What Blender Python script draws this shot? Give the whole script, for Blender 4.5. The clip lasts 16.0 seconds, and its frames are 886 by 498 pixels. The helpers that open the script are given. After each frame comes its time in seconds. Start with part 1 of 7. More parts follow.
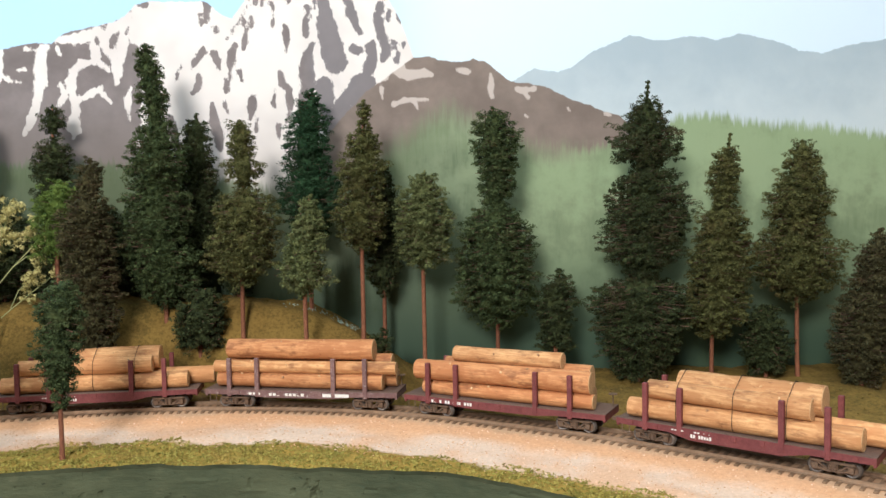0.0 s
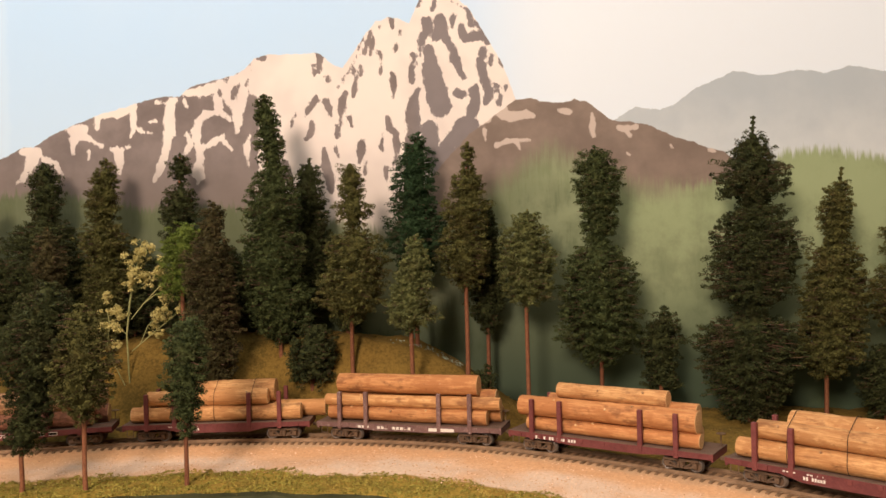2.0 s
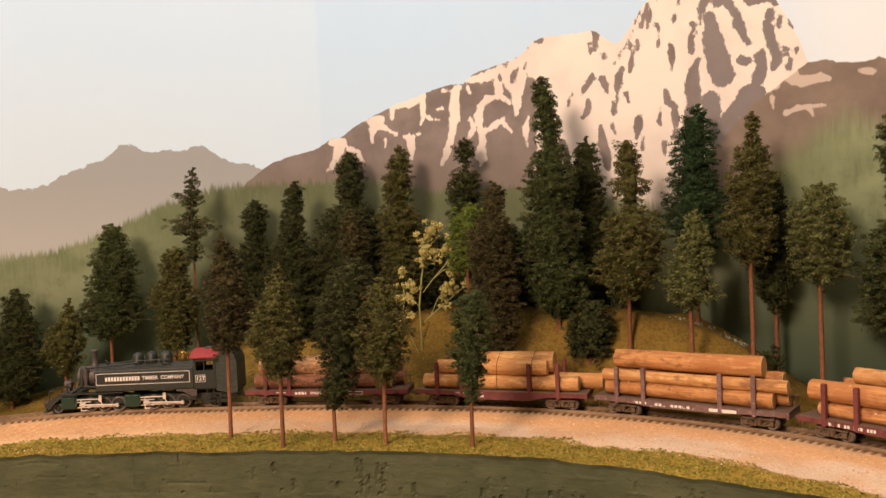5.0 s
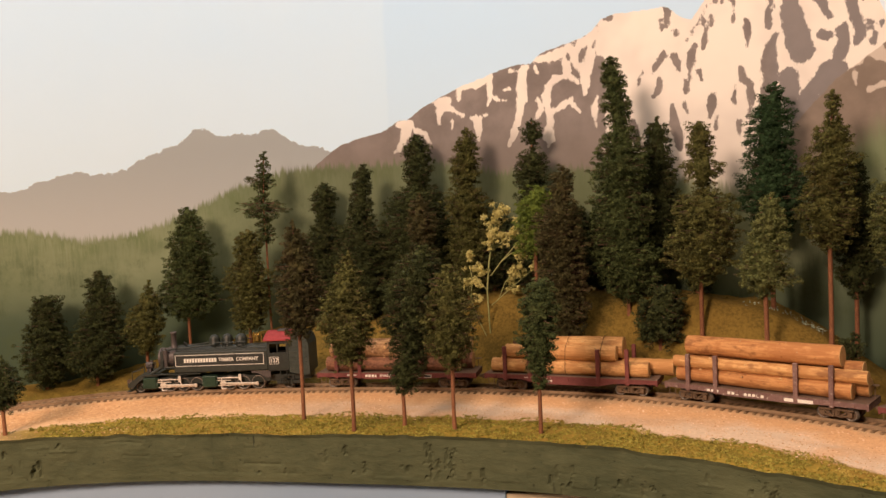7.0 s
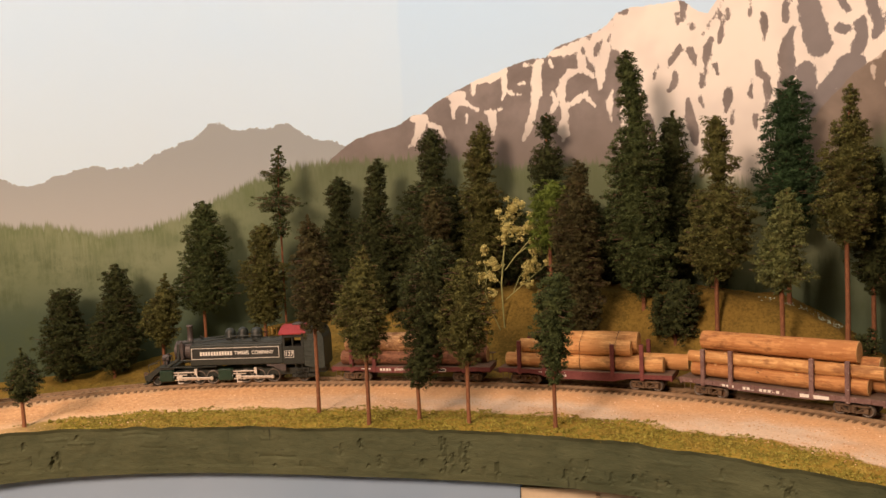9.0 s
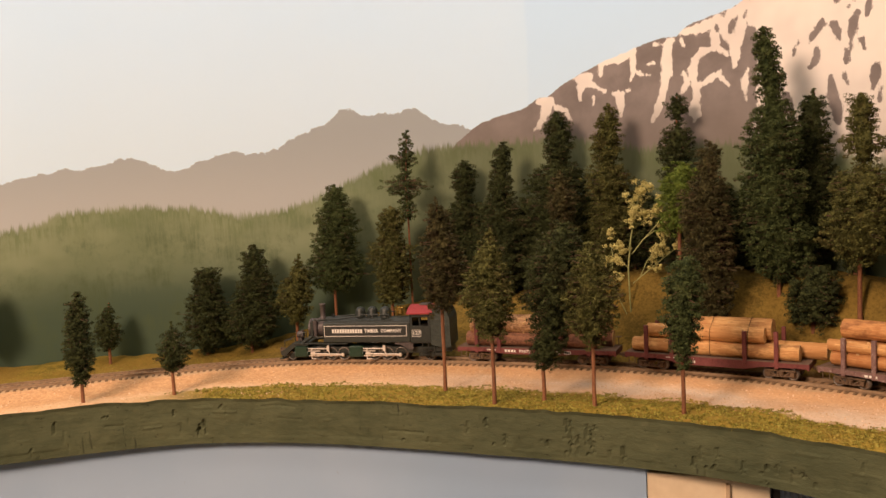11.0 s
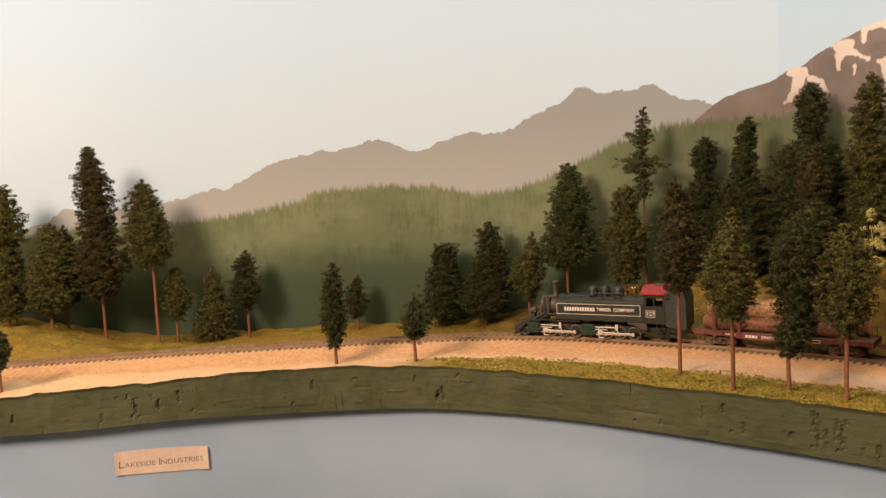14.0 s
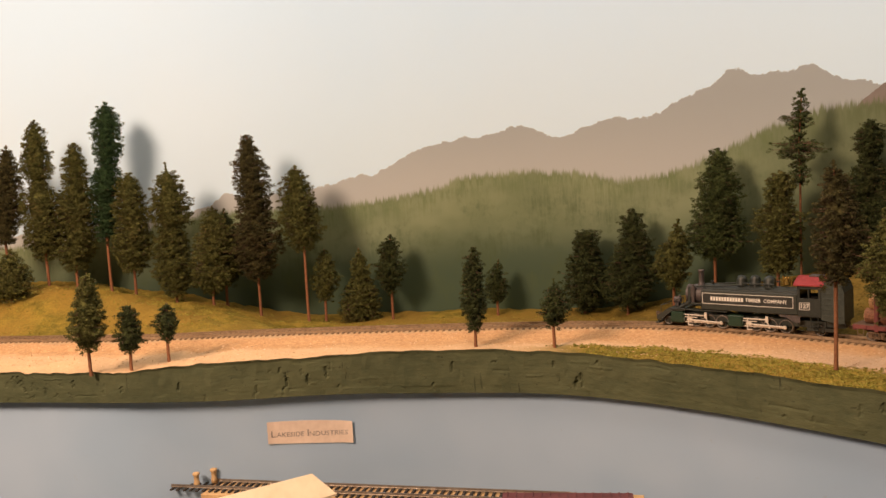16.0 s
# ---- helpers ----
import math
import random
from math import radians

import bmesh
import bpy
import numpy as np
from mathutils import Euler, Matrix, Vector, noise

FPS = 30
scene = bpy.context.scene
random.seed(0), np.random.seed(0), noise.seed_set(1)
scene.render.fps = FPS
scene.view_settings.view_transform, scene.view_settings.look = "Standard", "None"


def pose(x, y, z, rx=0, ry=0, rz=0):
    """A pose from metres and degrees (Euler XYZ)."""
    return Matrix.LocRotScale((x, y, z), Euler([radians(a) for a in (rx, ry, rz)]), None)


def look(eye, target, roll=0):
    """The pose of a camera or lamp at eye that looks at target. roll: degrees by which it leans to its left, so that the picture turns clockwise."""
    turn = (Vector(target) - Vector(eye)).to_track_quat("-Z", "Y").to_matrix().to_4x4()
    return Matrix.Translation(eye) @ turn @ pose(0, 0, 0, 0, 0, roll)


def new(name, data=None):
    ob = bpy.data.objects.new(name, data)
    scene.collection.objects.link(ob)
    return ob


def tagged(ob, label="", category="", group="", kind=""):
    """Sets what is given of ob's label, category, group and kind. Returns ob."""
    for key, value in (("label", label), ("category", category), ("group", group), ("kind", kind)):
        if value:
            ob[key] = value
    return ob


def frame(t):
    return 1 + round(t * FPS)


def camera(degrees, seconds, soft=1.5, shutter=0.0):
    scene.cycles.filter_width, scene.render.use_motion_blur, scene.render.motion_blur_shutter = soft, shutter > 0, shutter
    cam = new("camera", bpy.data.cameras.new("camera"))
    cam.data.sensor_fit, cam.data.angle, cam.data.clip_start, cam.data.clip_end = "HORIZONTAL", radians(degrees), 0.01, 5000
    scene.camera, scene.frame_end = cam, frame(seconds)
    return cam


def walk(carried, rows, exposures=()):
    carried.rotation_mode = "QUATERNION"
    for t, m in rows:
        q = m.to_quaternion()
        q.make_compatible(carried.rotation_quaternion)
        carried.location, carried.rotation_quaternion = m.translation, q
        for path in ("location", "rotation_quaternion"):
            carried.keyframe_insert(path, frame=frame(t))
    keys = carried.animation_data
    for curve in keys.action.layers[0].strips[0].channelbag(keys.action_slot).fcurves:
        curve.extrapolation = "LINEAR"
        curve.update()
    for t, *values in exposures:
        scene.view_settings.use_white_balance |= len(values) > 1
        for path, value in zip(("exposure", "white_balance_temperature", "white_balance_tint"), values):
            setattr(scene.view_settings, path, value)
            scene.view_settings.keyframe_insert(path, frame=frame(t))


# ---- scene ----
cam = camera(56.37, 16.0)
PATH = [
    (0, pose(0.0000, 0.0000, 0.1577, 86.73, 1.07, -0.06)),
    (0.5, pose(-0.0013, -0.0029, 0.1568, 87.34, 1.23, 1.64)),
    (1, pose(-0.0013, -0.0059, 0.1564, 87.93, 1.30, 3.40)),
    (1.5, pose(0.0002, -0.0115, 0.1576, 88.61, 1.44, 5.28)),
    (2, pose(0.0001, -0.0148, 0.1588, 89.47, 1.56, 7.02)),
    (2.5, pose(0.0009, -0.0185, 0.1602, 89.81, 1.69, 9.27)),
    (3, pose(0.0022, -0.0188, 0.1608, 89.85, 1.76, 11.53)),
    (3.5, pose(0.0019, -0.0194, 0.1598, 89.80, 1.78, 13.07)),
    (4, pose(0.0024, -0.0199, 0.1593, 89.42, 2.00, 16.44)),
    (4.5, pose(0.0057, -0.0231, 0.1588, 88.89, 2.15, 22.07)),
    (5, pose(0.0083, -0.0261, 0.1584, 88.57, 2.31, 26.40)),
    (7.5, pose(0.0089, -0.0255, 0.1731, 86.54, 2.85, 31.12)),
    (8, pose(0.0089, -0.0255, 0.1731, 86.54, 2.85, 31.12)),
    (10.5, pose(0.0063, -0.0338, 0.1720, 85.43, 2.80, 37.15)),
    (11, pose(0.0081, -0.0359, 0.1719, 85.56, 2.91, 40.30)),
    (11.5, pose(0.0099, -0.0384, 0.1722, 85.69, 3.03, 43.93)),
    (12, pose(0.0093, -0.0392, 0.1722, 85.42, 3.04, 46.91)),
    (12.5, pose(0.0108, -0.0409, 0.1716, 85.09, 3.07, 49.64)),
    (13, pose(0.0109, -0.0428, 0.1727, 84.93, 3.12, 52.13)),
    (13.5, pose(0.0113, -0.0440, 0.1723, 84.97, 3.14, 54.18)),
    (14, pose(0.0123, -0.0451, 0.1726, 84.90, 3.17, 56.16)),
    (14.5, pose(0.0132, -0.0448, 0.1723, 84.58, 3.18, 58.55)),
    (15, pose(0.0139, -0.0463, 0.1719, 84.44, 3.18, 61.03)),
    (15.5, pose(0.0156, -0.0477, 0.1702, 84.56, 3.16, 63.56)),
    (16, pose(0.0173, -0.0463, 0.1704, 84.60, 3.21, 66.03)),
]
EXPOSURES = [
    (0.0, 0.45, 4600, -2), (1.0, 0.35, 4950, 2), (2.0, 0.15, 6050, 12), (3.5, 0.12, 6650, 16), (7.5, 0.05, 6650, 15), (11.0, 0.04, 6750, 16), (13.0, 0.02, 6650, 13), (16.0, -0.08, 6900, 15),
]
walk(cam, PATH, EXPOSURES)

# ---- light: a warm room lamp to the left behind the viewer, a soft warm ceiling panel over the shelf, dim walls ----
world = bpy.data.worlds.new("room_air")
world.use_nodes = True
scene.world = world
world.node_tree.nodes["Background"].inputs["Color"].default_value = (1.0, 0.93, 0.85, 1)
world.node_tree.nodes["Background"].inputs["Strength"].default_value = 0.003


def lamp(name, kind, m, power, colour, size, size_y=0.0):
    data = bpy.data.lights.new(name, kind)
    data.energy, data.color = power, colour
    if kind == "AREA":
        data.shape, data.size, data.size_y = "RECTANGLE", size, size_y or size
    else:
        data.shadow_soft_size = size
    ob = new(name, data)
    ob.matrix_world = m
    return ob


lamp("room_lamp", "POINT", pose(-0.32, -0.66, 0.64), 69, (1.0, 0.72, 0.52), 0.16)
lamp("ceiling_panel", "AREA", look((-0.15, -0.10, 1.50), (-0.15, 0.42, 0.0)), 14, (1.0, 0.77, 0.58), 1.6, 0.4)


# ---- materials ----
def nodes_of(name, rough=0.8, metal=0.0, spec=0.4):
    m = bpy.data.materials.new(name)
    m.use_nodes = True
    t = m.node_tree
    b = t.nodes["Principled BSDF"]
    b.inputs["Roughness"].default_value, b.inputs["Metallic"].default_value = rough, metal
    b.inputs["Specular IOR Level"].default_value = spec
    return m, t, b


def add(t, kind, **values):
    n = t.nodes.new(kind)
    for k, v in values.items():
        if k in n.inputs:
            n.inputs[k].default_value = v
    return n


def put(t, a, b):
    t.links.new(a, b)


def math_node(t, op, a, b=0.0, clamp=False):
    n = t.nodes.new("ShaderNodeMath")
    n.operation, n.use_clamp = op, clamp
    for i, v in enumerate((a, b)):
        if isinstance(v, (int, float)):
            n.inputs[i].default_value = v
        else:
            t.links.new(v, n.inputs[i])
    return n.outputs[0]


def mixed(t, fac, a, b):
    n = t.nodes.new("ShaderNodeMix")
    n.data_type = "RGBA"
    for i, v in ((0, fac), (6, a), (7, b)):
        if isinstance(v, (int, float)):
            n.inputs[i].default_value = v
        elif isinstance(v, tuple):
            n.inputs[i].default_value = (*v, 1)
        else:
            t.links.new(v, n.inputs[i])
    return n.outputs[2]


def noise_of(t, coords, scale, detail=3.0, rough=0.6, stretch=None):
    if stretch:
        mp = t.nodes.new("ShaderNodeMapping")
        mp.inputs["Scale"].default_value = stretch
        t.links.new(coords, mp.inputs["Vector"])
        coords = mp.outputs[0]
    n = t.nodes.new("ShaderNodeTexNoise")
    n.inputs["Scale"].default_value, n.inputs["Detail"].default_value, n.inputs["Roughness"].default_value = scale, detail, rough
    t.links.new(coords, n.inputs["Vector"])
    return n.outputs["Fac"]


def step_of(t, v, lo, hi):
    n = t.nodes.new("ShaderNodeMapRange")
    n.interpolation_type = "SMOOTHSTEP"
    n.inputs["From Min"].default_value, n.inputs["From Max"].default_value = lo, hi
    t.links.new(v, n.inputs["Value"])
    return n.outputs[0]


def bump(t, b, height, strength, distance):
    n = t.nodes.new("ShaderNodeBump")
    n.inputs["Strength"].default_value, n.inputs["Distance"].default_value = strength, distance
    t.links.new(height, n.inputs["Height"])
    t.links.new(n.outputs[0], b.inputs["Normal"])


def grainy(name, dark, light, scale, rough=0.8, metal=0.0, spec=0.4, relief=0.3, depth=0.0006, fine=4.0, stretch=None, wear=None, wear_at=(0.6, 0.75)):
    """Two scales of variation between two colours, with fine relief."""
    m, t, b = nodes_of(name, rough, metal, spec)
    co = t.nodes.new("ShaderNodeTexCoord").outputs["Object"]
    rnd = t.nodes.new("ShaderNodeObjectInfo").outputs["Random"]
    big = noise_of(t, co, scale, 3, 0.6, stretch)
    small = noise_of(t, co, scale * fine, 4, 0.7, stretch)
    f = math_node(t, "ADD", math_node(t, "MULTIPLY", big, 0.6), math_node(t, "MULTIPLY", small, 0.5))
    f = math_node(t, "ADD", f, math_node(t, "MULTIPLY", math_node(t, "SUBTRACT", rnd, 0.5), 0.15))
    col = mixed(t, step_of(t, f, 0.3, 0.8), dark, light)
    if wear:
        col = mixed(t, step_of(t, noise_of(t, co, scale * 1.7, 5, 0.7, stretch), *wear_at), col, wear)
    put(t, col, b.inputs["Base Color"])
    bump(t, b, small, relief, depth)
    return m


def leafy(name, dark, light, dry):
    m, t, b = nodes_of(name, 0.9, 0, 0.2)
    isl = t.nodes.new("ShaderNodeNewGeometry").outputs["Random Per Island"]
    co = t.nodes.new("ShaderNodeTexCoord").outputs["Object"]
    f = math_node(t, "ADD", math_node(t, "MULTIPLY", isl, 0.30), math_node(t, "MULTIPLY", noise_of(t, co, 130, 3, 0.6), 0.80))
    col = mixed(t, step_of(t, f, 0.2, 0.85), dark, light)
    col = mixed(t, math_node(t, "MULTIPLY", step_of(t, noise_of(t, co, 26, 4, 0.7), 0.52, 0.72), 0.75), col, dry)
    put(t, col, b.inputs["Base Color"])
    return m


LEAF = {
    "olive": leafy("foliage_olive", (0.019, 0.022, 0.006), (0.140, 0.142, 0.042), (0.110, 0.074, 0.028)),
    "green": leafy("foliage_green", (0.012, 0.023, 0.008), (0.094, 0.120, 0.040), (0.075, 0.062, 0.024)),
    "dark": leafy("foliage_dark", (0.009, 0.015, 0.006), (0.068, 0.082, 0.027), (0.066, 0.048, 0.020)),
    "pine": leafy("foliage_bluish", (0.008, 0.02, 0.008), (0.046, 0.092, 0.036), (0.040, 0.055, 0.024)),
    "sage": leafy("foliage_sage", (0.036, 0.046, 0.016), (0.175, 0.195, 0.066), (0.115, 0.095, 0.036)),
    "brown": leafy("foliage_brown", (0.018, 0.017, 0.007), (0.088, 0.080, 0.030), (0.096, 0.060, 0.030)),
    "lime": leafy("foliage_lime", (0.05, 0.08, 0.014), (0.16, 0.215, 0.036), (0.1, 0.14, 0.028)),
}
BARK = grainy("trunk_wood", (0.12, 0.045, 0.022), (0.33, 0.14, 0.065), 260, 0.8, stretch=(6, 6, 1), relief=0.4)
TWIG = grainy("twig_brown", (0.06, 0.035, 0.022), (0.14, 0.085, 0.05), 90, 0.9)
RAIL = grainy("weathered_rail", (0.26, 0.18, 0.11), (0.44, 0.32, 0.21), 120, 0.55, 0.6)
TIE = grainy("tie_brown", (0.14, 0.088, 0.046), (0.31, 0.20, 0.11), 150, 0.9)


# ---- geometry helpers ----
def link(name, me, mat, parent=None, label="", smooth=False):
    if mat and not me.materials:
        me.materials.append(mat)
    if smooth:
        me.polygons.foreach_set("use_smooth", [True] * len(me.polygons))
    ob = new(name, me)
    if parent:
        ob.parent = parent
    if label:
        ob["label"] = label
    return ob


def mesh_of(name, verts, faces):
    me = bpy.data.meshes.new(name)
    me.from_pydata([tuple(map(float, v)) for v in verts], [], [tuple(map(int, q)) for q in faces])
    me.update()
    return me


def part(name, bm, mat, parent=None, label="", smooth=False):
    me = bpy.data.meshes.new(name)
    bmesh.ops.recalc_face_normals(bm, faces=bm.faces)
    bm.to_mesh(me)
    bm.free()
    return link(name, me, mat, parent, label, smooth)


def box(bm, lo, hi, bevel=0.0, m=None):
    """A box between two corners, with its edges rounded."""
    r = bmesh.ops.create_cube(bm, size=1.0)["verts"]
    c, s = [(a + b) / 2 for a, b in zip(lo, hi)], [b - a for a, b in zip(lo, hi)]
    bmesh.ops.transform(bm, matrix=Matrix.Translation(c) @ Matrix.Diagonal((*s, 1)), verts=r)
    if bevel:
        es = list({e for v in r for e in v.link_edges})
        r = [v for v in bmesh.ops.bevel(bm, geom=es, offset=bevel, segments=1, affect="EDGES")["verts"]] + [v for v in r if v.is_valid]
    if m:
        bmesh.ops.transform(bm, matrix=m, verts=[v for v in set(r) if v.is_valid])
    return bm


def rod(bm, a, b, r0, r1=None, n=8):
    """A tapered round bar from a to b."""
    a, b = Vector(a), Vector(b)
    d = b - a
    m = Matrix.Translation((a + b) / 2) @ d.to_track_quat("Z", "Y").to_matrix().to_4x4()
    bmesh.ops.create_cone(bm, cap_ends=True, segments=n, radius1=r0, radius2=r0 if r1 is None else r1, depth=d.length, matrix=m)
    return bm


def lathe(bm, profile, m=Matrix(), n=16):
    """Turns (radius, height) pairs about z."""
    rings = [[bm.verts.new(m @ Vector((r * math.cos(6.28319 * k / n), r * math.sin(6.28319 * k / n), z))) for k in range(n)] for r, z in profile]
    for p, q in zip(rings, rings[1:]):
        for k in range(n):
            bm.faces.new((p[k], p[(k + 1) % n], q[(k + 1) % n], q[k]))
    for ring in (rings[0], rings[-1]):
        bm.faces.new(ring)
    return bm


def spline(points, n=24):
    p = np.array(points, float)
    q = np.vstack([2 * p[0] - p[1], p, 2 * p[-1] - p[-2]])
    out = []
    for i in range(1, len(q) - 2):
        m1, m2 = (q[i + 1] - q[i - 1]) / 2, (q[i + 2] - q[i]) / 2
        for k in range(n):
            t = k / n
            out.append((2 * t**3 - 3 * t * t + 1) * q[i] + (t**3 - 2 * t * t + t) * m1 + (3 * t * t - 2 * t**3) * q[i + 1] + (t**3 - t * t) * m2)
    return np.array(out + [p[-1]])


def lengths(p):
    return np.r_[0, np.cumsum(np.hypot(*np.diff(p, axis=0).T))]


def resample(p, step):
    u = lengths(p)
    s = np.linspace(0, u[-1], int(u[-1] / step) + 1)
    return np.stack([np.interp(s, u, p[:, 0]), np.interp(s, u, p[:, 1])], 1)


def sides(p):
    """Unit tangents and the normals that point to the viewer's side, for a line that runs from right to left."""
    d = np.gradient(p, axis=0)
    d /= np.hypot(*d.T)[:, None]
    return d, np.stack([-d[:, 1], d[:, 0]], 1)


# ---- the plan: backdrop wall, track and shelf edge, all from right to left ----
WALL = resample(spline([(1.0, 0.76), (0.5, 0.76), (0, 0.76), (-0.35, 0.76), (-0.6, 0.745), (-0.8, 0.68), (-0.97, 0.55), (-1.09, 0.38), (-1.17, 0.2), (-1.25, 0), (-1.33, -0.2), (-1.45, -0.5), (-1.6, -0.9)]), 0.01)
TRACK = resample(spline([(0.43, 0.06), (0.405, 0.21), (0.335, 0.335), (0.22, 0.443), (0.16, 0.493), (0.083, 0.546), (-0.031, 0.602), (-0.15, 0.627), (-0.268, 0.625), (-0.403, 0.595), (-0.523, 0.55), (-0.622, 0.5), (-0.706, 0.417), (-0.807, 0.269), (-0.895, 0.124), (-0.955, 0.012), (-1.039, -0.105), (-1.12, -0.22), (-1.22, -0.36), (-1.36, -0.58)]), 0.004)
EDGE = resample(spline([(0.35, 0.0), (0.32, 0.16), (0.255, 0.275), (0.165, 0.365), (0.063, 0.437), (0.003, 0.474), (-0.065, 0.492), (-0.169, 0.503), (-0.255, 0.495), (-0.384, 0.457), (-0.52, 0.407), (-0.622, 0.35), (-0.69, 0.285), (-0.737, 0.21), (-0.768, 0.12), (-0.79, 0.045), (-0.815, -0.03), (-0.874, -0.115), (-0.95, -0.23), (-1.05, -0.38), (-1.2, -0.6)]), 0.004)
TS = lengths(TRACK)
TD, TN = sides(TRACK)


def on_track(s):
    """Place and heading (towards the front of the train) at a length along the track."""
    p = (np.interp(s, TS, TRACK[:, 0]), np.interp(s, TS, TRACK[:, 1]))
    d = (np.interp(s, TS, TD[:, 0]), np.interp(s, TS, TD[:, 1]))
    return p, d


def meet(p, way, line):
    """How far along way from p a line of points lies."""
    c = (line[:, 0] - p[0]) * way[1] - (line[:, 1] - p[1]) * way[0]
    best = None
    for i in np.nonzero(c[:-1] * c[1:] <= 0)[0]:
        k = c[i] / (c[i] - c[i + 1] + 1e-12)
        q = line[i] + k * (line[i + 1] - line[i])
        far = (q - p) @ way
        if far > 0.004 and (best is None or far < best):
            best = far
    return best


def smooth01(x):
    x = np.clip(x, 0, 1)
    return x * x * (3 - 2 * x)


def mound(x, y):
    az = math.degrees(math.atan2(-x, y))
    return float(np.interp(az, [1, 4, 6, 9, 14, 28, 42, 48, 53, 57, 76, 80, 84, 88, 92, 96, 112], [0, 0.02, 0.044, 0.064, 0.075, 0.076, 0.03, 0.008, -0.018, -0.03, -0.03, -0.02, 0.004, 0.022, 0.037, 0.047, 0.055]))


def ground_height(x, y, q, back):
    """q: metres from the track's middle, to the viewer's side; back: how far the wall is behind the track."""
    n = noise.noise((x * 22, y * 22, 0.3)) * 0.0022 + noise.noise((x * 70, y * 70, 5.0)) * 0.0012
    bed = 0.0011 * (1 - float(smooth01((abs(q) - 0.013) / 0.007)))
    n += float(smooth01((0.22 - y) / 0.2)) * float(x < -0.3) * (noise.noise((x * 55, y * 55, 9.0)) * 0.0022 + noise.noise((x * 130, y * 130, 2.0)) * 0.0014)
    if q >= 0:
        return 0.0015 + bed - 0.0035 * float(smooth01((q - 0.016) / 0.03)) + n * float(smooth01((q - 0.02) / 0.02))
    r = (-q - 0.02) / max(0.05, min(0.13, back - 0.06) - 0.02)
    return 0.0015 + bed + mound(x, y) * float(smooth01(r)) + 2.0 * n * float(smooth01((-q - 0.018) / 0.02))


# ---- backdrop: a coved wall with a mountain landscape painted on it ----
def ridge(t, u, pairs, lo, hi):
    """Height of a painted skyline along the wall, as a curve of straight strokes."""
    n = t.nodes.new("ShaderNodeFloatCurve")
    c = n.mapping.curves[0]
    n.mapping.extend = "HORIZONTAL"
    pts = [((a - 0.4) / 2.8, (b - lo) / (hi - lo)) for a, b in pairs]
    while len(c.points) < len(pts):
        c.points.new(0.5, 0.5)
    for p, (a, b) in zip(c.points, pts):
        p.location, p.handle_type = (a, b), "VECTOR"
    n.mapping.update()
    put(t, u, n.inputs["Value"])
    return math_node(t, "ADD", math_node(t, "MULTIPLY", n.outputs[0], hi - lo), lo)


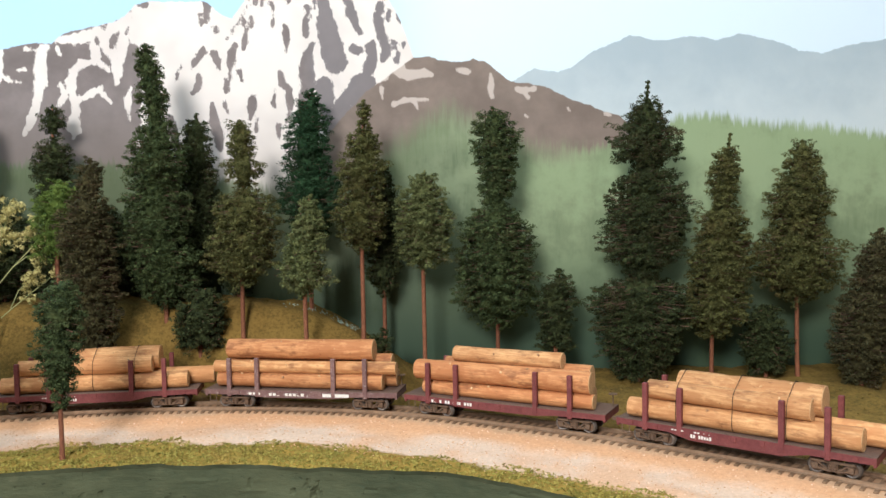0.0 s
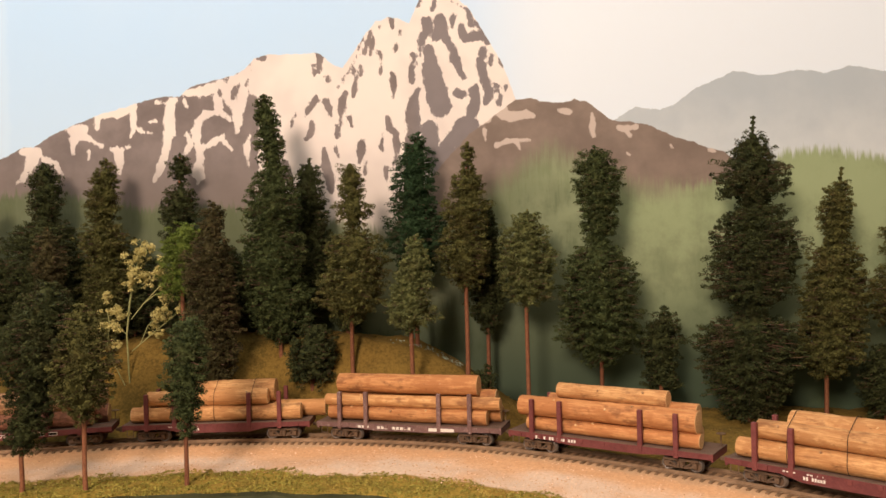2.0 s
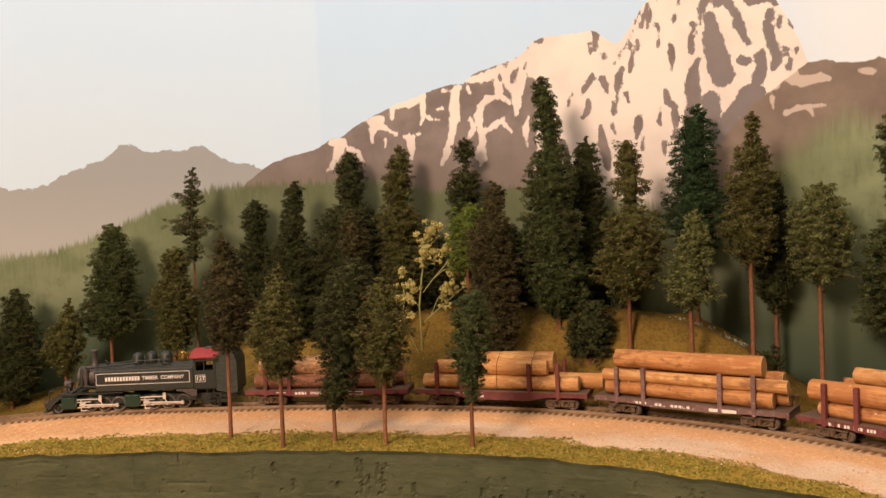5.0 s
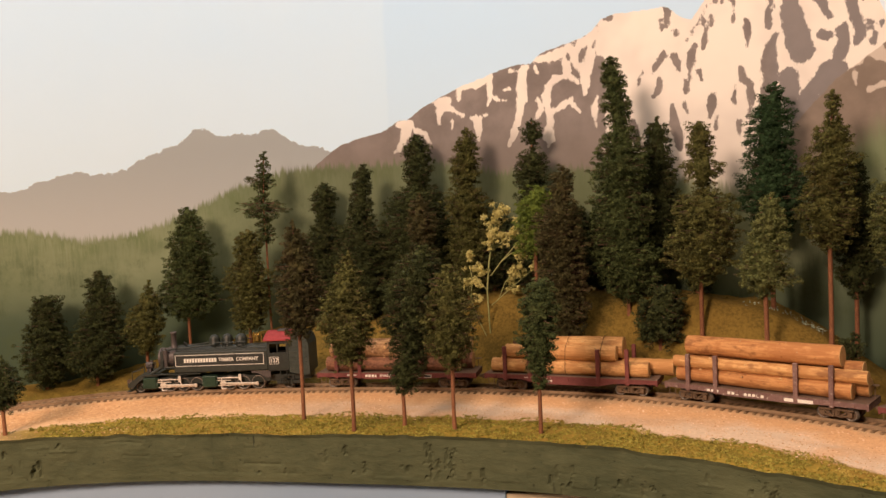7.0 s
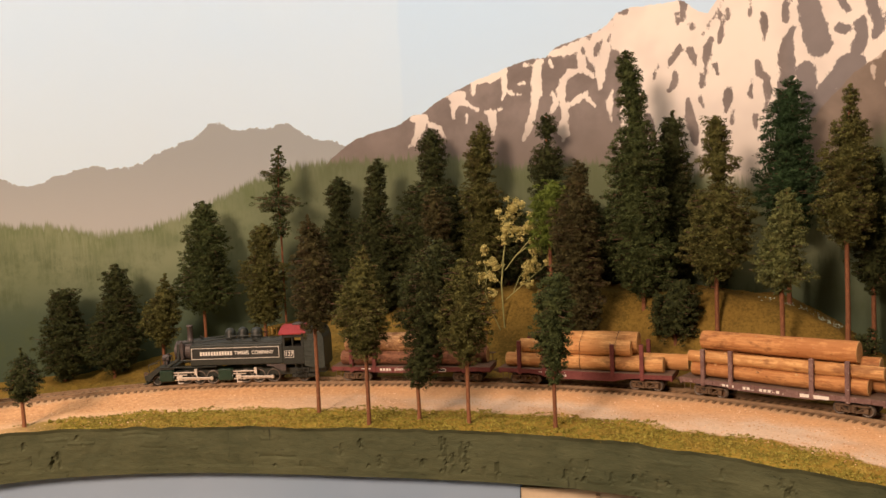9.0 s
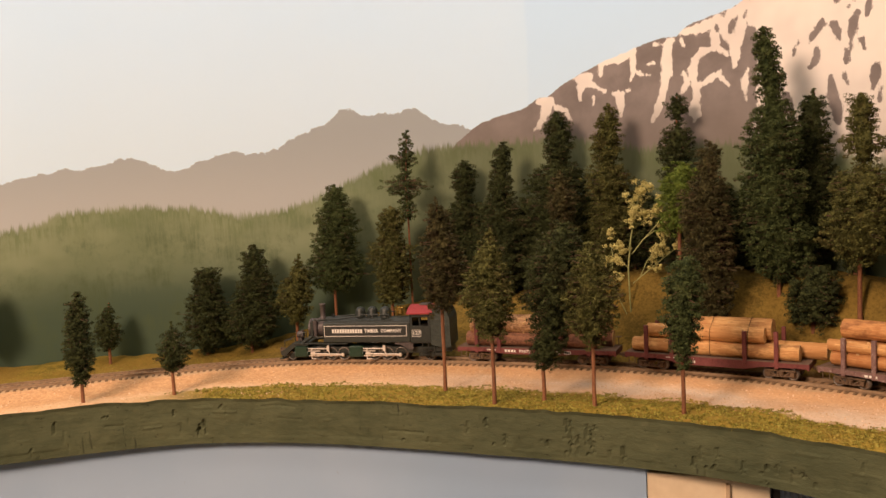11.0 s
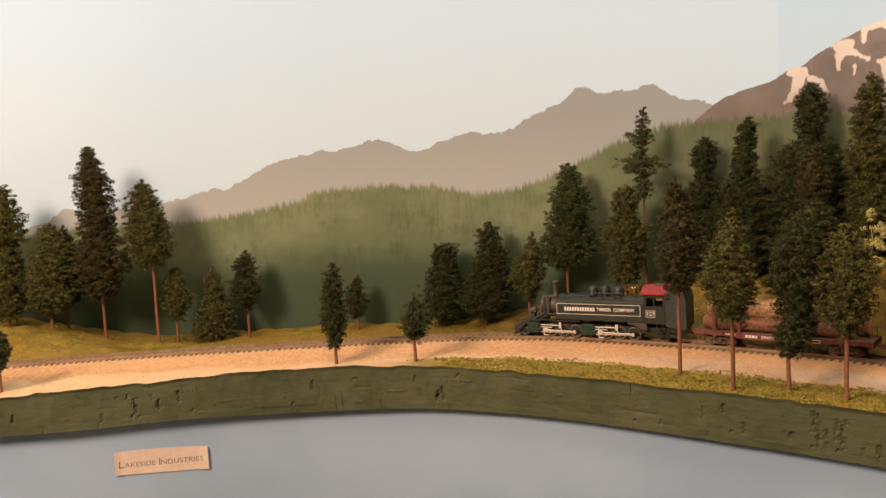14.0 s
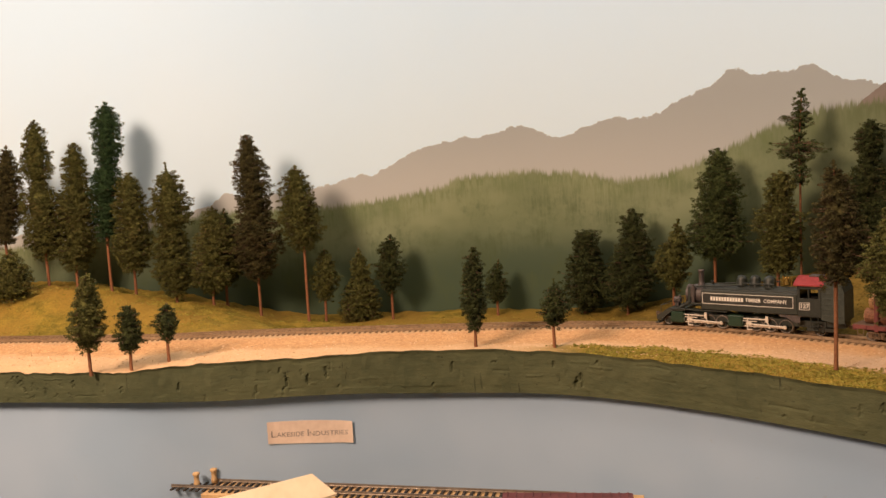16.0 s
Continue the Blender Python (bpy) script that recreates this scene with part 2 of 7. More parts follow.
def painted_backdrop():
    m, t, b = nodes_of("painted_mountains", 0.62, 0, 0.25)
    uv = t.nodes.new("ShaderNodeUVMap").outputs[0]
    sep = t.nodes.new("ShaderNodeSeparateXYZ")
    put(t, uv, sep.inputs[0])
    U, Z = sep.outputs[0], sep.outputs[1]
    u01 = math_node(t, "DIVIDE", math_node(t, "SUBTRACT", U, 0.4), 2.8)
    fine, mid, big = noise_of(t, uv, 90, 4, 0.65), noise_of(t, uv, 26, 4, 0.6), noise_of(t, uv, 5, 3, 0.5)

    def above(line, wob=0.0, soft=0.0006, grain=None):
        """1 under the skyline, 0 over it."""
        z = Z
        if wob:
            z = math_node(t, "ADD", Z, math_node(t, "MULTIPLY", math_node(t, "SUBTRACT", grain or fine, 0.5), wob))
        d = math_node(t, "SUBTRACT", line, z)
        return step_of(t, d, -soft, soft), d

    # sky
    col = mixed(t, step_of(t, Z, 0.16, 0.40), (0.58, 0.78, 0.96), (0.49, 0.73, 1.0))
    col = mixed(t, math_node(t, "MULTIPLY", step_of(t, big, 0.35, 0.75), 0.25), col, (0.60, 0.78, 0.95))
    # paler paint towards the right end, partly overexposed brightness put into the colour
    col = mixed(t, math_node(t, "MULTIPLY", step_of(t, U, 1.12, 0.97), 0.9), col, (0.77, 0.885, 0.97))
    # a joint between two backdrop panels, bluer paint on one side of it
    col = mixed(t, math_node(t, "MULTIPLY", step_of(t, math_node(t, "ADD", U, math_node(t, "MULTIPLY", mid, 0.01)), 1.53, 1.536), 0.15), col, (0.74, 0.90, 1.0))
    # far hazy range to the right
    far_r = [(0.40, 0.30), (0.594, 0.298), (0.629, 0.293), (0.65, 0.286), (0.67, 0.288), (0.696, 0.298), (0.727, 0.306), (0.745, 0.299), (0.765, 0.304), (0.804, 0.3), (0.824, 0.306), (0.86, 0.292), (0.886, 0.273), (0.917, 0.277), (0.935, 0.265), (0.96, 0.25), (1.0, 0.20), (3.2, 0.0)]
    k, _ = above(ridge(t, u01, far_r, 0.0, 0.45), 0.007)
    col = mixed(t, k, col, mixed(t, step_of(t, math_node(t, "ADD", Z, math_node(t, "MULTIPLY", math_node(t, "SUBTRACT", mid, 0.5), 0.09)), 0.20, 0.31), (0.60, 0.67, 0.69), (0.43, 0.51, 0.56)))
    # far mauve range to the left
    far_l = [(0.4, 0.0), (1.45, 0.12), (1.553, 0.209), (1.609, 0.236), (1.631, 0.246), (1.65, 0.244), (1.669, 0.26), (1.685, 0.27), (1.711, 0.261), (1.725, 0.265), (1.752, 0.263), (1.776, 0.276), (1.816, 0.253), (1.851, 0.242), (1.869, 0.231), (1.892, 0.223), (1.937, 0.228), (1.974, 0.217), (2.009, 0.205), (2.044, 0.219), (2.07, 0.229), (2.092, 0.221), (2.12, 0.215), (2.151, 0.215), (2.209, 0.202), (2.276, 0.168), (2.292, 0.173), (2.341, 0.158), (2.463, 0.147), (2.487, 0.155), (2.516, 0.137), (2.6, 0.12), (3.2, 0.1)]
    crag = noise_of(t, uv, 48, 5, 0.7)
    k, _ = above(ridge(t, u01, far_l, 0.0, 0.45), 0.020, 0.0006, crag)
    col = mixed(t, k, col, mixed(t, step_of(t, Z, 0.12, 0.26), (0.44, 0.462, 0.465), (0.315, 0.352, 0.37)))
    # the snowy massif
    massif = [(0.4, 0.0), (0.97, 0.12), (0.993, 0.209), (1.012, 0.257), (1.024, 0.291), (1.036, 0.326), (1.051, 0.351), (1.063, 0.376), (1.084, 0.392), (1.105, 0.397), (1.113, 0.387), (1.12, 0.365), (1.138, 0.374), (1.158, 0.368), (1.17, 0.351), (1.19, 0.323), (1.212, 0.345), (1.221, 0.343), (1.268, 0.344), (1.278, 0.339), (1.28, 0.332), (1.304, 0.324), (1.344, 0.316), (1.353, 0.306), (1.366, 0.31), (1.403, 0.301), (1.435, 0.293), (1.467, 0.282), (1.492, 0.272), (1.499, 0.262), (1.516, 0.264), (1.53, 0.255), (1.571, 0.247), (1.596, 0.241), (1.625, 0.222), (1.7, 0.15), (3.2, 0.0)]
    k, depth = above(ridge(t, u01, massif, 0.0, 0.45), 0.006)
    # brush dabs of snow and bare rock lie in the mesh as signed distances; their edges are ragged
    def dabbed(name, rag):
        n = t.nodes.new("ShaderNodeAttribute")
        n.attribute_name = name
        f = math_node(t, "ADD", n.outputs["Fac"], math_node(t, "MULTIPLY", math_node(t, "SUBTRACT", noise_of(t, uv, 190, 5, 0.75, (1, 0.55, 1)), 0.5), rag))
        f = math_node(t, "ADD", f, math_node(t, "MULTIPLY", math_node(t, "SUBTRACT", noise_of(t, uv, 70, 3, 0.6, (1.2, 0.6, 1)), 0.5), rag))
        return step_of(t, f, -0.0007, 0.0007)

    shoulder = step_of(t, U, 1.255, 1.29)
    shady = math_node(t, "MULTIPLY", step_of(t, U, 1.13, 1.11), step_of(t, U, 0.98, 1.01))
    rock = math_node(t, "SUBTRACT", 1.0, dabbed("massif_snow", 0.009))
    stone = mixed(t, step_of(t, mid, 0.3, 0.7), (0.172, 0.148, 0.141), (0.250, 0.218, 0.208))
    stone = mixed(t, math_node(t, "MULTIPLY", shady, 0.6), stone, (0.20, 0.19, 0.20))
    snow = mixed(t, step_of(t, noise_of(t, uv, 12, 3), 0.4, 0.7), (0.82, 0.77, 0.71), (0.70, 0.65, 0.61))
    col = mixed(t, k, col, mixed(t, rock, snow, stone))
    # haze at the massif's foot
    foot = math_node(t, "MULTIPLY", k, step_of(t, Z, 0.27, 0.19))
    col = mixed(t, math_node(t, "MULTIPLY", foot, math_node(t, "ADD", 0.15, math_node(t, "MULTIPLY", shoulder, 0.8))), col, (0.19, 0.163, 0.146))
    # brown foothill with snow patches
    brown = [(0.4, 0.0), (0.7, 0.15), (0.757, 0.183), (0.809, 0.212), (0.837, 0.233), (0.886, 0.251), (0.907, 0.262), (0.937, 0.266), (0.953, 0.281), (0.965, 0.288), (0.979, 0.284), (0.994, 0.285), (1.019, 0.292), (1.066, 0.26), (1.093, 0.233), (1.13, 0.19), (1.2, 0.1), (3.2, 0.0)]
    k, depth = above(ridge(t, u01, brown, 0.0, 0.45), 0.006)
    soil = mixed(t, step_of(t, mid, 0.3, 0.75), (0.185, 0.148, 0.122), (0.258, 0.210, 0.172))
    patch = dabbed("foothill_snow", 0.005)
    col = mixed(t, k, col, mixed(t, math_node(t, "MULTIPLY", patch, 0.85), soil, (0.60, 0.53, 0.47)))
    # forest hills: serrated with tree tips, darker towards the foot
    forest = [(0.4, 0.21), (0.593, 0.213), (0.68, 0.224), (0.716, 0.226), (0.747, 0.233), (0.783, 0.232), (0.81, 0.215), (0.86, 0.205), (0.907, 0.203), (0.945, 0.222), (0.995, 0.246), (1.03, 0.222), (1.083, 0.185), (1.146, 0.172), (1.169, 0.178), (1.284, 0.198), (1.394, 0.20), (1.469, 0.216), (1.612, 0.220), (1.673, 0.218), (1.745, 0.198), (1.809, 0.169), (1.866, 0.151), (1.929, 0.145), (1.975, 0.158), (2.059, 0.165), (2.155, 0.161), (2.171, 0.15), (2.243, 0.138), (2.294, 0.132), (2.359, 0.13), (2.513, 0.131), (2.651, 0.103), (2.811, 0.096), (3.2, 0.09)]
    line = ridge(t, u01, forest, 0.0, 0.45)
    tips = noise_of(t, uv, 60, 3, 0.75, (3.4, 0.35, 1))
    z2 = math_node(t, "ADD", Z, math_node(t, "MULTIPLY", math_node(t, "SUBTRACT", tips, 0.5), 0.030))
    d = math_node(t, "SUBTRACT", line, z2)
    soft_edge = math_node(t, "MULTIPLY", step_of(t, U, 0.84, 0.90), step_of(t, U, 1.25, 1.10))
    hard, loose = step_of(t, d, -0.004, 0.006), step_of(t, d, -0.014, 0.022)
    k = math_node(t, "ADD", math_node(t, "MULTIPLY", hard, math_node(t, "SUBTRACT", 1.0, soft_edge)), math_node(t, "MULTIPLY", loose, soft_edge))
    down = math_node(t, "SUBTRACT", line, Z)
    near_top = step_of(t, down, 0.05, 0.0)
    haze = mixed(t, step_of(t, noise_of(t, uv, 9, 3, 0.55, (1, 1.6, 1)), 0.35, 0.65), (0.165, 0.205, 0.112), (0.225, 0.265, 0.155))
    stroke = step_of(t, math_node(t, "ADD", math_node(t, "MULTIPLY", tips, 0.5), math_node(t, "MULTIPLY", mid, 0.5)), 0.42, 0.60)
    green = mixed(t, math_node(t, "MULTIPLY", near_top, math_node(t, "MULTIPLY", stroke, 0.75)), haze, (0.115, 0.160, 0.062))
    green = mixed(t, step_of(t, down, 0.03, 0.13), green, mixed(t, step_of(t, big, 0.35, 0.65), (0.118, 0.155, 0.088), (0.162, 0.202, 0.120)))
    # a second, nearer row of painted tree tips
    low = math_node(t, "ADD", down, math_node(t, "MULTIPLY", math_node(t, "SUBTRACT", tips, 0.5), 0.035))
    low = math_node(t, "ADD", low, math_node(t, "MULTIPLY", math_node(t, "SUBTRACT", big, 0.5), 0.16))
    green = mixed(t, math_node(t, "MULTIPLY", step_of(t, low, 0.088, 0.100), 0.55), green, (0.082, 0.118, 0.070))
    green = mixed(t, step_of(t, math_node(t, "ADD", Z, math_node(t, "MULTIPLY", big, 0.05)), 0.130, 0.035), green, (0.056, 0.089, 0.055))
    # blotches of darker growth, brushed downwards
    blot = noise_of(t, uv, 15, 5, 0.7, (1.0, 0.8, 1))
    dark = math_node(t, "MULTIPLY", step_of(t, blot, 0.46, 0.64), step_of(t, down, 0.006, 0.05))
    dark = math_node(t, "MULTIPLY", dark, math_node(t, "ADD", 0.35, math_node(t, "MULTIPLY", step_of(t, tips, 0.40, 0.62), 0.35)))
    green = mixed(t, dark, green, (0.070, 0.100, 0.046))
    # the hill below the massif's shoulder is painted in deeper green, with tree shade in the paint
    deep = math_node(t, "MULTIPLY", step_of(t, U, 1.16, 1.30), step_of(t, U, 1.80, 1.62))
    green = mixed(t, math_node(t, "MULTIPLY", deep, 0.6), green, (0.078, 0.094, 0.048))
    # the hill at the far end is painted in paler, hazier green
    pale = math_node(t, "MULTIPLY", step_of(t, U, 1.05, 0.88), step_of(t, Z, 0.02, 0.16))
    green = mixed(t, math_node(t, "MULTIPLY", pale, math_node(t, "ADD", 0.45, math_node(t, "MULTIPLY", step_of(t, blot, 0.62, 0.40), 0.35))), green, (0.35, 0.44, 0.24))
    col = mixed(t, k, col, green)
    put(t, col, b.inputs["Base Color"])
    bump(t, b, noise_of(t, uv, 220, 3), 0.05, 0.0008)
    return m


def brushed(uu, zz):
    """The painter's dabs on the massif and the brown foothill, as signed distances (snow above 0) at places on the wall.
    A dab is a run of place along the wall, height and half width."""
    snow = np.where(uu < 1.281, 0.02, -0.02)
    patch = np.full_like(snow, -0.02)

    def dab(kind, *v):
        nonlocal snow, patch
        best = np.full_like(uu, 1.0)
        knots = [v[i : i + 3] for i in range(0, len(v), 3)]
        for (u0, z0, r0), (u1, z1, r1) in zip(knots, knots[1:]):
            du, dz = u1 - u0, z1 - z0
            k = np.clip(((uu - u0) * du + (zz - z0) * dz) / (du * du + dz * dz + 1e-12), 0, 1)
            best = np.minimum(best, np.hypot(uu - u0 - k * du, zz - z0 - k * dz) - (r0 + k * (r1 - r0)))
        if kind == "rock":
            snow = np.minimum(snow, best)
        elif kind == "snow":
            snow = np.maximum(snow, -best)
        else:
            patch = np.maximum(patch, -best)

    dab("snow", 1.516, 0.260, 0.0038, 1.503, 0.257, 0.0076, 1.506, 0.250, 0.0076, 1.511, 0.240, 0.0051, 1.517, 0.231, 0.0026, 1.521, 0.229, 0.0013)
    dab("snow", 1.494, 0.251, 0.0032, 1.483, 0.248, 0.0025, 1.477, 0.238, 0.0019, 1.473, 0.235, 0.0012)
    dab("snow", 1.468, 0.280, 0.0025, 1.459, 0.277, 0.0062, 1.453, 0.279, 0.0056, 1.462, 0.270, 0.0050, 1.464, 0.263, 0.0025, 1.463, 0.257, 0.0019)
    dab("snow", 1.453, 0.274, 0.0037, 1.441, 0.267, 0.0025, 1.433, 0.262, 0.0012)
    dab("snow", 1.447, 0.257, 0.0018, 1.447, 0.250, 0.0018)
    dab("snow", 1.438, 0.281, 0.0031, 1.436, 0.292, 0.0037, 1.428, 0.295, 0.0043, 1.416, 0.294, 0.0049, 1.404, 0.298, 0.0049, 1.398, 0.300, 0.0030)
    dab("snow", 1.400, 0.297, 0.0024, 1.399, 0.282, 0.0036, 1.394, 0.276, 0.0030, 1.381, 0.273, 0.0012)
    dab("snow", 1.399, 0.277, 0.0030, 1.403, 0.271, 0.0012)
    dab("snow", 1.423, 0.259, 0.0024, 1.414, 0.257, 0.0036, 1.405, 0.261, 0.0018)
    dab("snow", 1.415, 0.255, 0.0048, 1.416, 0.243, 0.0036, 1.417, 0.236, 0.0024)
    dab("snow", 1.374, 0.303, 0.0018, 1.360, 0.302, 0.0036, 1.356, 0.305, 0.0030)
    dab("snow", 1.362, 0.298, 0.0059, 1.363, 0.286, 0.0059, 1.362, 0.275, 0.0053, 1.365, 0.264, 0.0047, 1.367, 0.253, 0.0041, 1.371, 0.242, 0.0041, 1.376, 0.232, 0.0030, 1.381, 0.226, 0.0012)
    dab("snow", 1.377, 0.285, 0.0018, 1.383, 0.284, 0.0012)
    dab("snow", 1.347, 0.311, 0.0024, 1.335, 0.311, 0.0047, 1.323, 0.312, 0.0047, 1.314, 0.316, 0.0047, 1.299, 0.320, 0.0058, 1.287, 0.324, 0.0058)
    dab("snow", 1.347, 0.304, 0.0018, 1.345, 0.298, 0.0012)
    dab("snow", 1.314, 0.306, 0.0047, 1.313, 0.295, 0.0047, 1.314, 0.291, 0.0035, 1.327, 0.289, 0.0035, 1.333, 0.284, 0.0029, 1.335, 0.277, 0.0041, 1.333, 0.268, 0.0029)
    dab("snow", 1.309, 0.289, 0.0029, 1.302, 0.283, 0.0017)
    dab("snow", 1.303, 0.309, 0.0070, 1.297, 0.297, 0.0046, 1.295, 0.286, 0.0035, 1.293, 0.275, 0.0023, 1.293, 0.270, 0.0011)
    dab("snow", 1.345, 0.271, 0.0029, 1.343, 0.260, 0.0029, 1.347, 0.252, 0.0018)
    dab("snow", 1.339, 0.274, 0.0035, 1.336, 0.265, 0.0035, 1.332, 0.254, 0.0035, 1.328, 0.257, 0.0035, 1.316, 0.262, 0.0035, 1.311, 0.267, 0.0023, 1.307, 0.260, 0.0023, 1.300, 0.254, 0.0011)
    dab("snow", 1.332, 0.251, 0.0041, 1.333, 0.243, 0.0035, 1.336, 0.232, 0.0058, 1.332, 0.229, 0.0029, 1.336, 0.222, 0.0017)
    dab("snow", 1.281, 0.330, 0.0081, 1.285, 0.316, 0.0069, 1.288, 0.305, 0.0058, 1.290, 0.294, 0.0040, 1.292, 0.277, 0.0023)
    dab("rock", 1.277, 0.302, 0.0046, 1.278, 0.285, 0.0069, 1.279, 0.268, 0.0057, 1.279, 0.224, 0.0045)
    dab("snow", 1.282, 0.266, 0.0017, 1.286, 0.255, 0.0034, 1.285, 0.244, 0.0023, 1.285, 0.238, 0.0011)
    dab("rock", 1.311, 0.311, 0.0017, 1.311, 0.307, 0.0017)
    dab("rock", 1.297, 0.311, 0.0023, 1.298, 0.304, 0.0023)
    dab("rock", 1.282, 0.321, 0.0017, 1.284, 0.316, 0.0012)
    dab("rock", 1.305, 0.320, 0.0023, 1.301, 0.324, 0.0017)
    dab("rock", 1.270, 0.342, 0.0029, 1.264, 0.342, 0.0023)
    dab("rock", 1.280, 0.336, 0.0012, 1.280, 0.330, 0.0012)
    dab("rock", 1.213, 0.345, 0.0023, 1.210, 0.337, 0.0017)
    dab("rock", 1.217, 0.331, 0.0023, 1.216, 0.321, 0.0023)
    dab("rock", 1.209, 0.339, 0.0023, 1.212, 0.325, 0.0023)
    dab("rock", 1.203, 0.319, 0.0017, 1.202, 0.315, 0.0017)
    dab("rock", 1.235, 0.285, 0.0017, 1.237, 0.282, 0.0011)
    dab("rock", 1.239, 0.277, 0.0017, 1.239, 0.273, 0.0017)
    dab("rock", 1.215, 0.298, 0.0034, 1.222, 0.289, 0.0028, 1.226, 0.283, 0.0011)
    dab("rock", 1.220, 0.276, 0.0028, 1.222, 0.265, 0.0034, 1.226, 0.261, 0.0017)
    dab("rock", 1.205, 0.295, 0.0039, 1.201, 0.286, 0.0028, 1.200, 0.281, 0.0017)
    dab("rock", 1.195, 0.272, 0.0028, 1.195, 0.261, 0.0022)
    dab("rock", 1.197, 0.252, 0.0028, 1.195, 0.244, 0.0022)
    dab("rock", 1.185, 0.303, 0.0022, 1.189, 0.297, 0.0033, 1.191, 0.286, 0.0033, 1.192, 0.274, 0.0022)
    dab("rock", 1.175, 0.318, 0.0022, 1.177, 0.307, 0.0022, 1.178, 0.299, 0.0011)
    dab("rock", 1.177, 0.324, 0.0022, 1.180, 0.321, 0.0017)
    dab("rock", 1.170, 0.328, 0.0017, 1.170, 0.320, 0.0017)
    dab("rock", 1.183, 0.279, 0.0017, 1.180, 0.270, 0.0017)
    dab("rock", 1.171, 0.256, 0.0022, 1.172, 0.247, 0.0033, 1.174, 0.236, 0.0022)
    dab("rock", 1.151, 0.340, 0.0022, 1.150, 0.330, 0.0017, 1.151, 0.319, 0.0011)
    dab("rock", 1.139, 0.318, 0.0028, 1.139, 0.305, 0.0033, 1.139, 0.296, 0.0016)
    dab("rock", 1.145, 0.277, 0.0022, 1.144, 0.267, 0.0027, 1.137, 0.262, 0.0027, 1.138, 0.253, 0.0033, 1.138, 0.242, 0.0022, 1.140, 0.234, 0.0011)
    dab("rock", 1.150, 0.262, 0.0016, 1.152, 0.251, 0.0022, 1.151, 0.247, 0.0016)
    dab("rock", 1.168, 0.236, 0.0022, 1.169, 0.225, 0.0022)
    dab("rock", 1.148, 0.229, 0.0022, 1.148, 0.218, 0.0016)
    dab("rock", 1.160, 0.360, 0.0022, 1.162, 0.352, 0.0022, 1.167, 0.339, 0.0017)
    dab("rock", 1.157, 0.352, 0.0017, 1.161, 0.338, 0.0017)
    dab("rock", 1.151, 0.365, 0.0011, 1.152, 0.362, 0.0011)
    dab("rock", 1.139, 0.372, 0.0022, 1.138, 0.364, 0.0022)
    dab("rock", 1.131, 0.359, 0.0017, 1.131, 0.356, 0.0011)
    dab("rock", 1.135, 0.346, 0.0017, 1.136, 0.341, 0.0011)
    dab("rock", 1.193, 0.308, 0.0011, 1.182, 0.323, 0.0011, 1.173, 0.339, 0.0011, 1.167, 0.355, 0.0011)
    dab("rock", 1.209, 0.251, 0.0022, 1.207, 0.237, 0.0044, 1.204, 0.223, 0.0050, 1.202, 0.210, 0.0033)
    dab("rock", 1.247, 0.239, 0.0034, 1.244, 0.222, 0.0034, 1.242, 0.211, 0.0022)
    dab("rock", 1.115, 0.303, 0.0027, 1.119, 0.295, 0.0055, 1.121, 0.282, 0.0065, 1.121, 0.266, 0.0065, 1.123, 0.250, 0.0065, 1.121, 0.228, 0.0076)
    dab("rock", 1.119, 0.336, 0.0028, 1.119, 0.328, 0.0022, 1.121, 0.320, 0.0027, 1.121, 0.310, 0.0022)
    dab("rock", 1.114, 0.349, 0.0017, 1.113, 0.343, 0.0022, 1.113, 0.335, 0.0017)
    dab("rock", 1.106, 0.367, 0.0050, 1.105, 0.359, 0.0050, 1.110, 0.352, 0.0033, 1.111, 0.346, 0.0017)
    dab("rock", 1.097, 0.385, 0.0022, 1.099, 0.378, 0.0017)
    dab("rock", 1.111, 0.390, 0.0017, 1.113, 0.382, 0.0017)
    dab("rock", 1.093, 0.369, 0.0044, 1.091, 0.360, 0.0066, 1.095, 0.353, 0.0055)
    dab("rock", 1.091, 0.355, 0.0050, 1.082, 0.339, 0.0038, 1.079, 0.328, 0.0044, 1.075, 0.319, 0.0033, 1.070, 0.311, 0.0016)
    dab("rock", 1.104, 0.340, 0.0039, 1.103, 0.326, 0.0077, 1.101, 0.313, 0.0088, 1.098, 0.297, 0.0109, 1.093, 0.284, 0.0098)
    dab("rock", 1.078, 0.298, 0.0043, 1.073, 0.296, 0.0038)
    dab("rock", 1.106, 0.265, 0.0076, 1.104, 0.251, 0.0087, 1.099, 0.232, 0.0086)
    dab("rock", 1.062, 0.300, 0.0054, 1.064, 0.284, 0.0076, 1.071, 0.271, 0.0065, 1.079, 0.261, 0.0065, 1.088, 0.248, 0.0075, 1.088, 0.227, 0.0086)
    dab("rock", 1.066, 0.268, 0.0075, 1.072, 0.247, 0.0086)
    dab("rock", 1.073, 0.360, 0.0033, 1.072, 0.353, 0.0044, 1.066, 0.348, 0.0049, 1.061, 0.350, 0.0049, 1.053, 0.351, 0.0044, 1.048, 0.344, 0.0027)
    dab("rock", 1.079, 0.370, 0.0028, 1.081, 0.360, 0.0022)
    dab("rock", 1.065, 0.369, 0.0022, 1.063, 0.361, 0.0039)
    dab("snow", 1.090, 0.342, 0.0017, 1.087, 0.328, 0.0033, 1.083, 0.315, 0.0044, 1.078, 0.309, 0.0044, 1.075, 0.303, 0.0022)
    dab("snow", 1.070, 0.291, 0.0033, 1.077, 0.281, 0.0065, 1.087, 0.275, 0.0043, 1.093, 0.267, 0.0032, 1.095, 0.256, 0.0022, 1.098, 0.246, 0.0011)
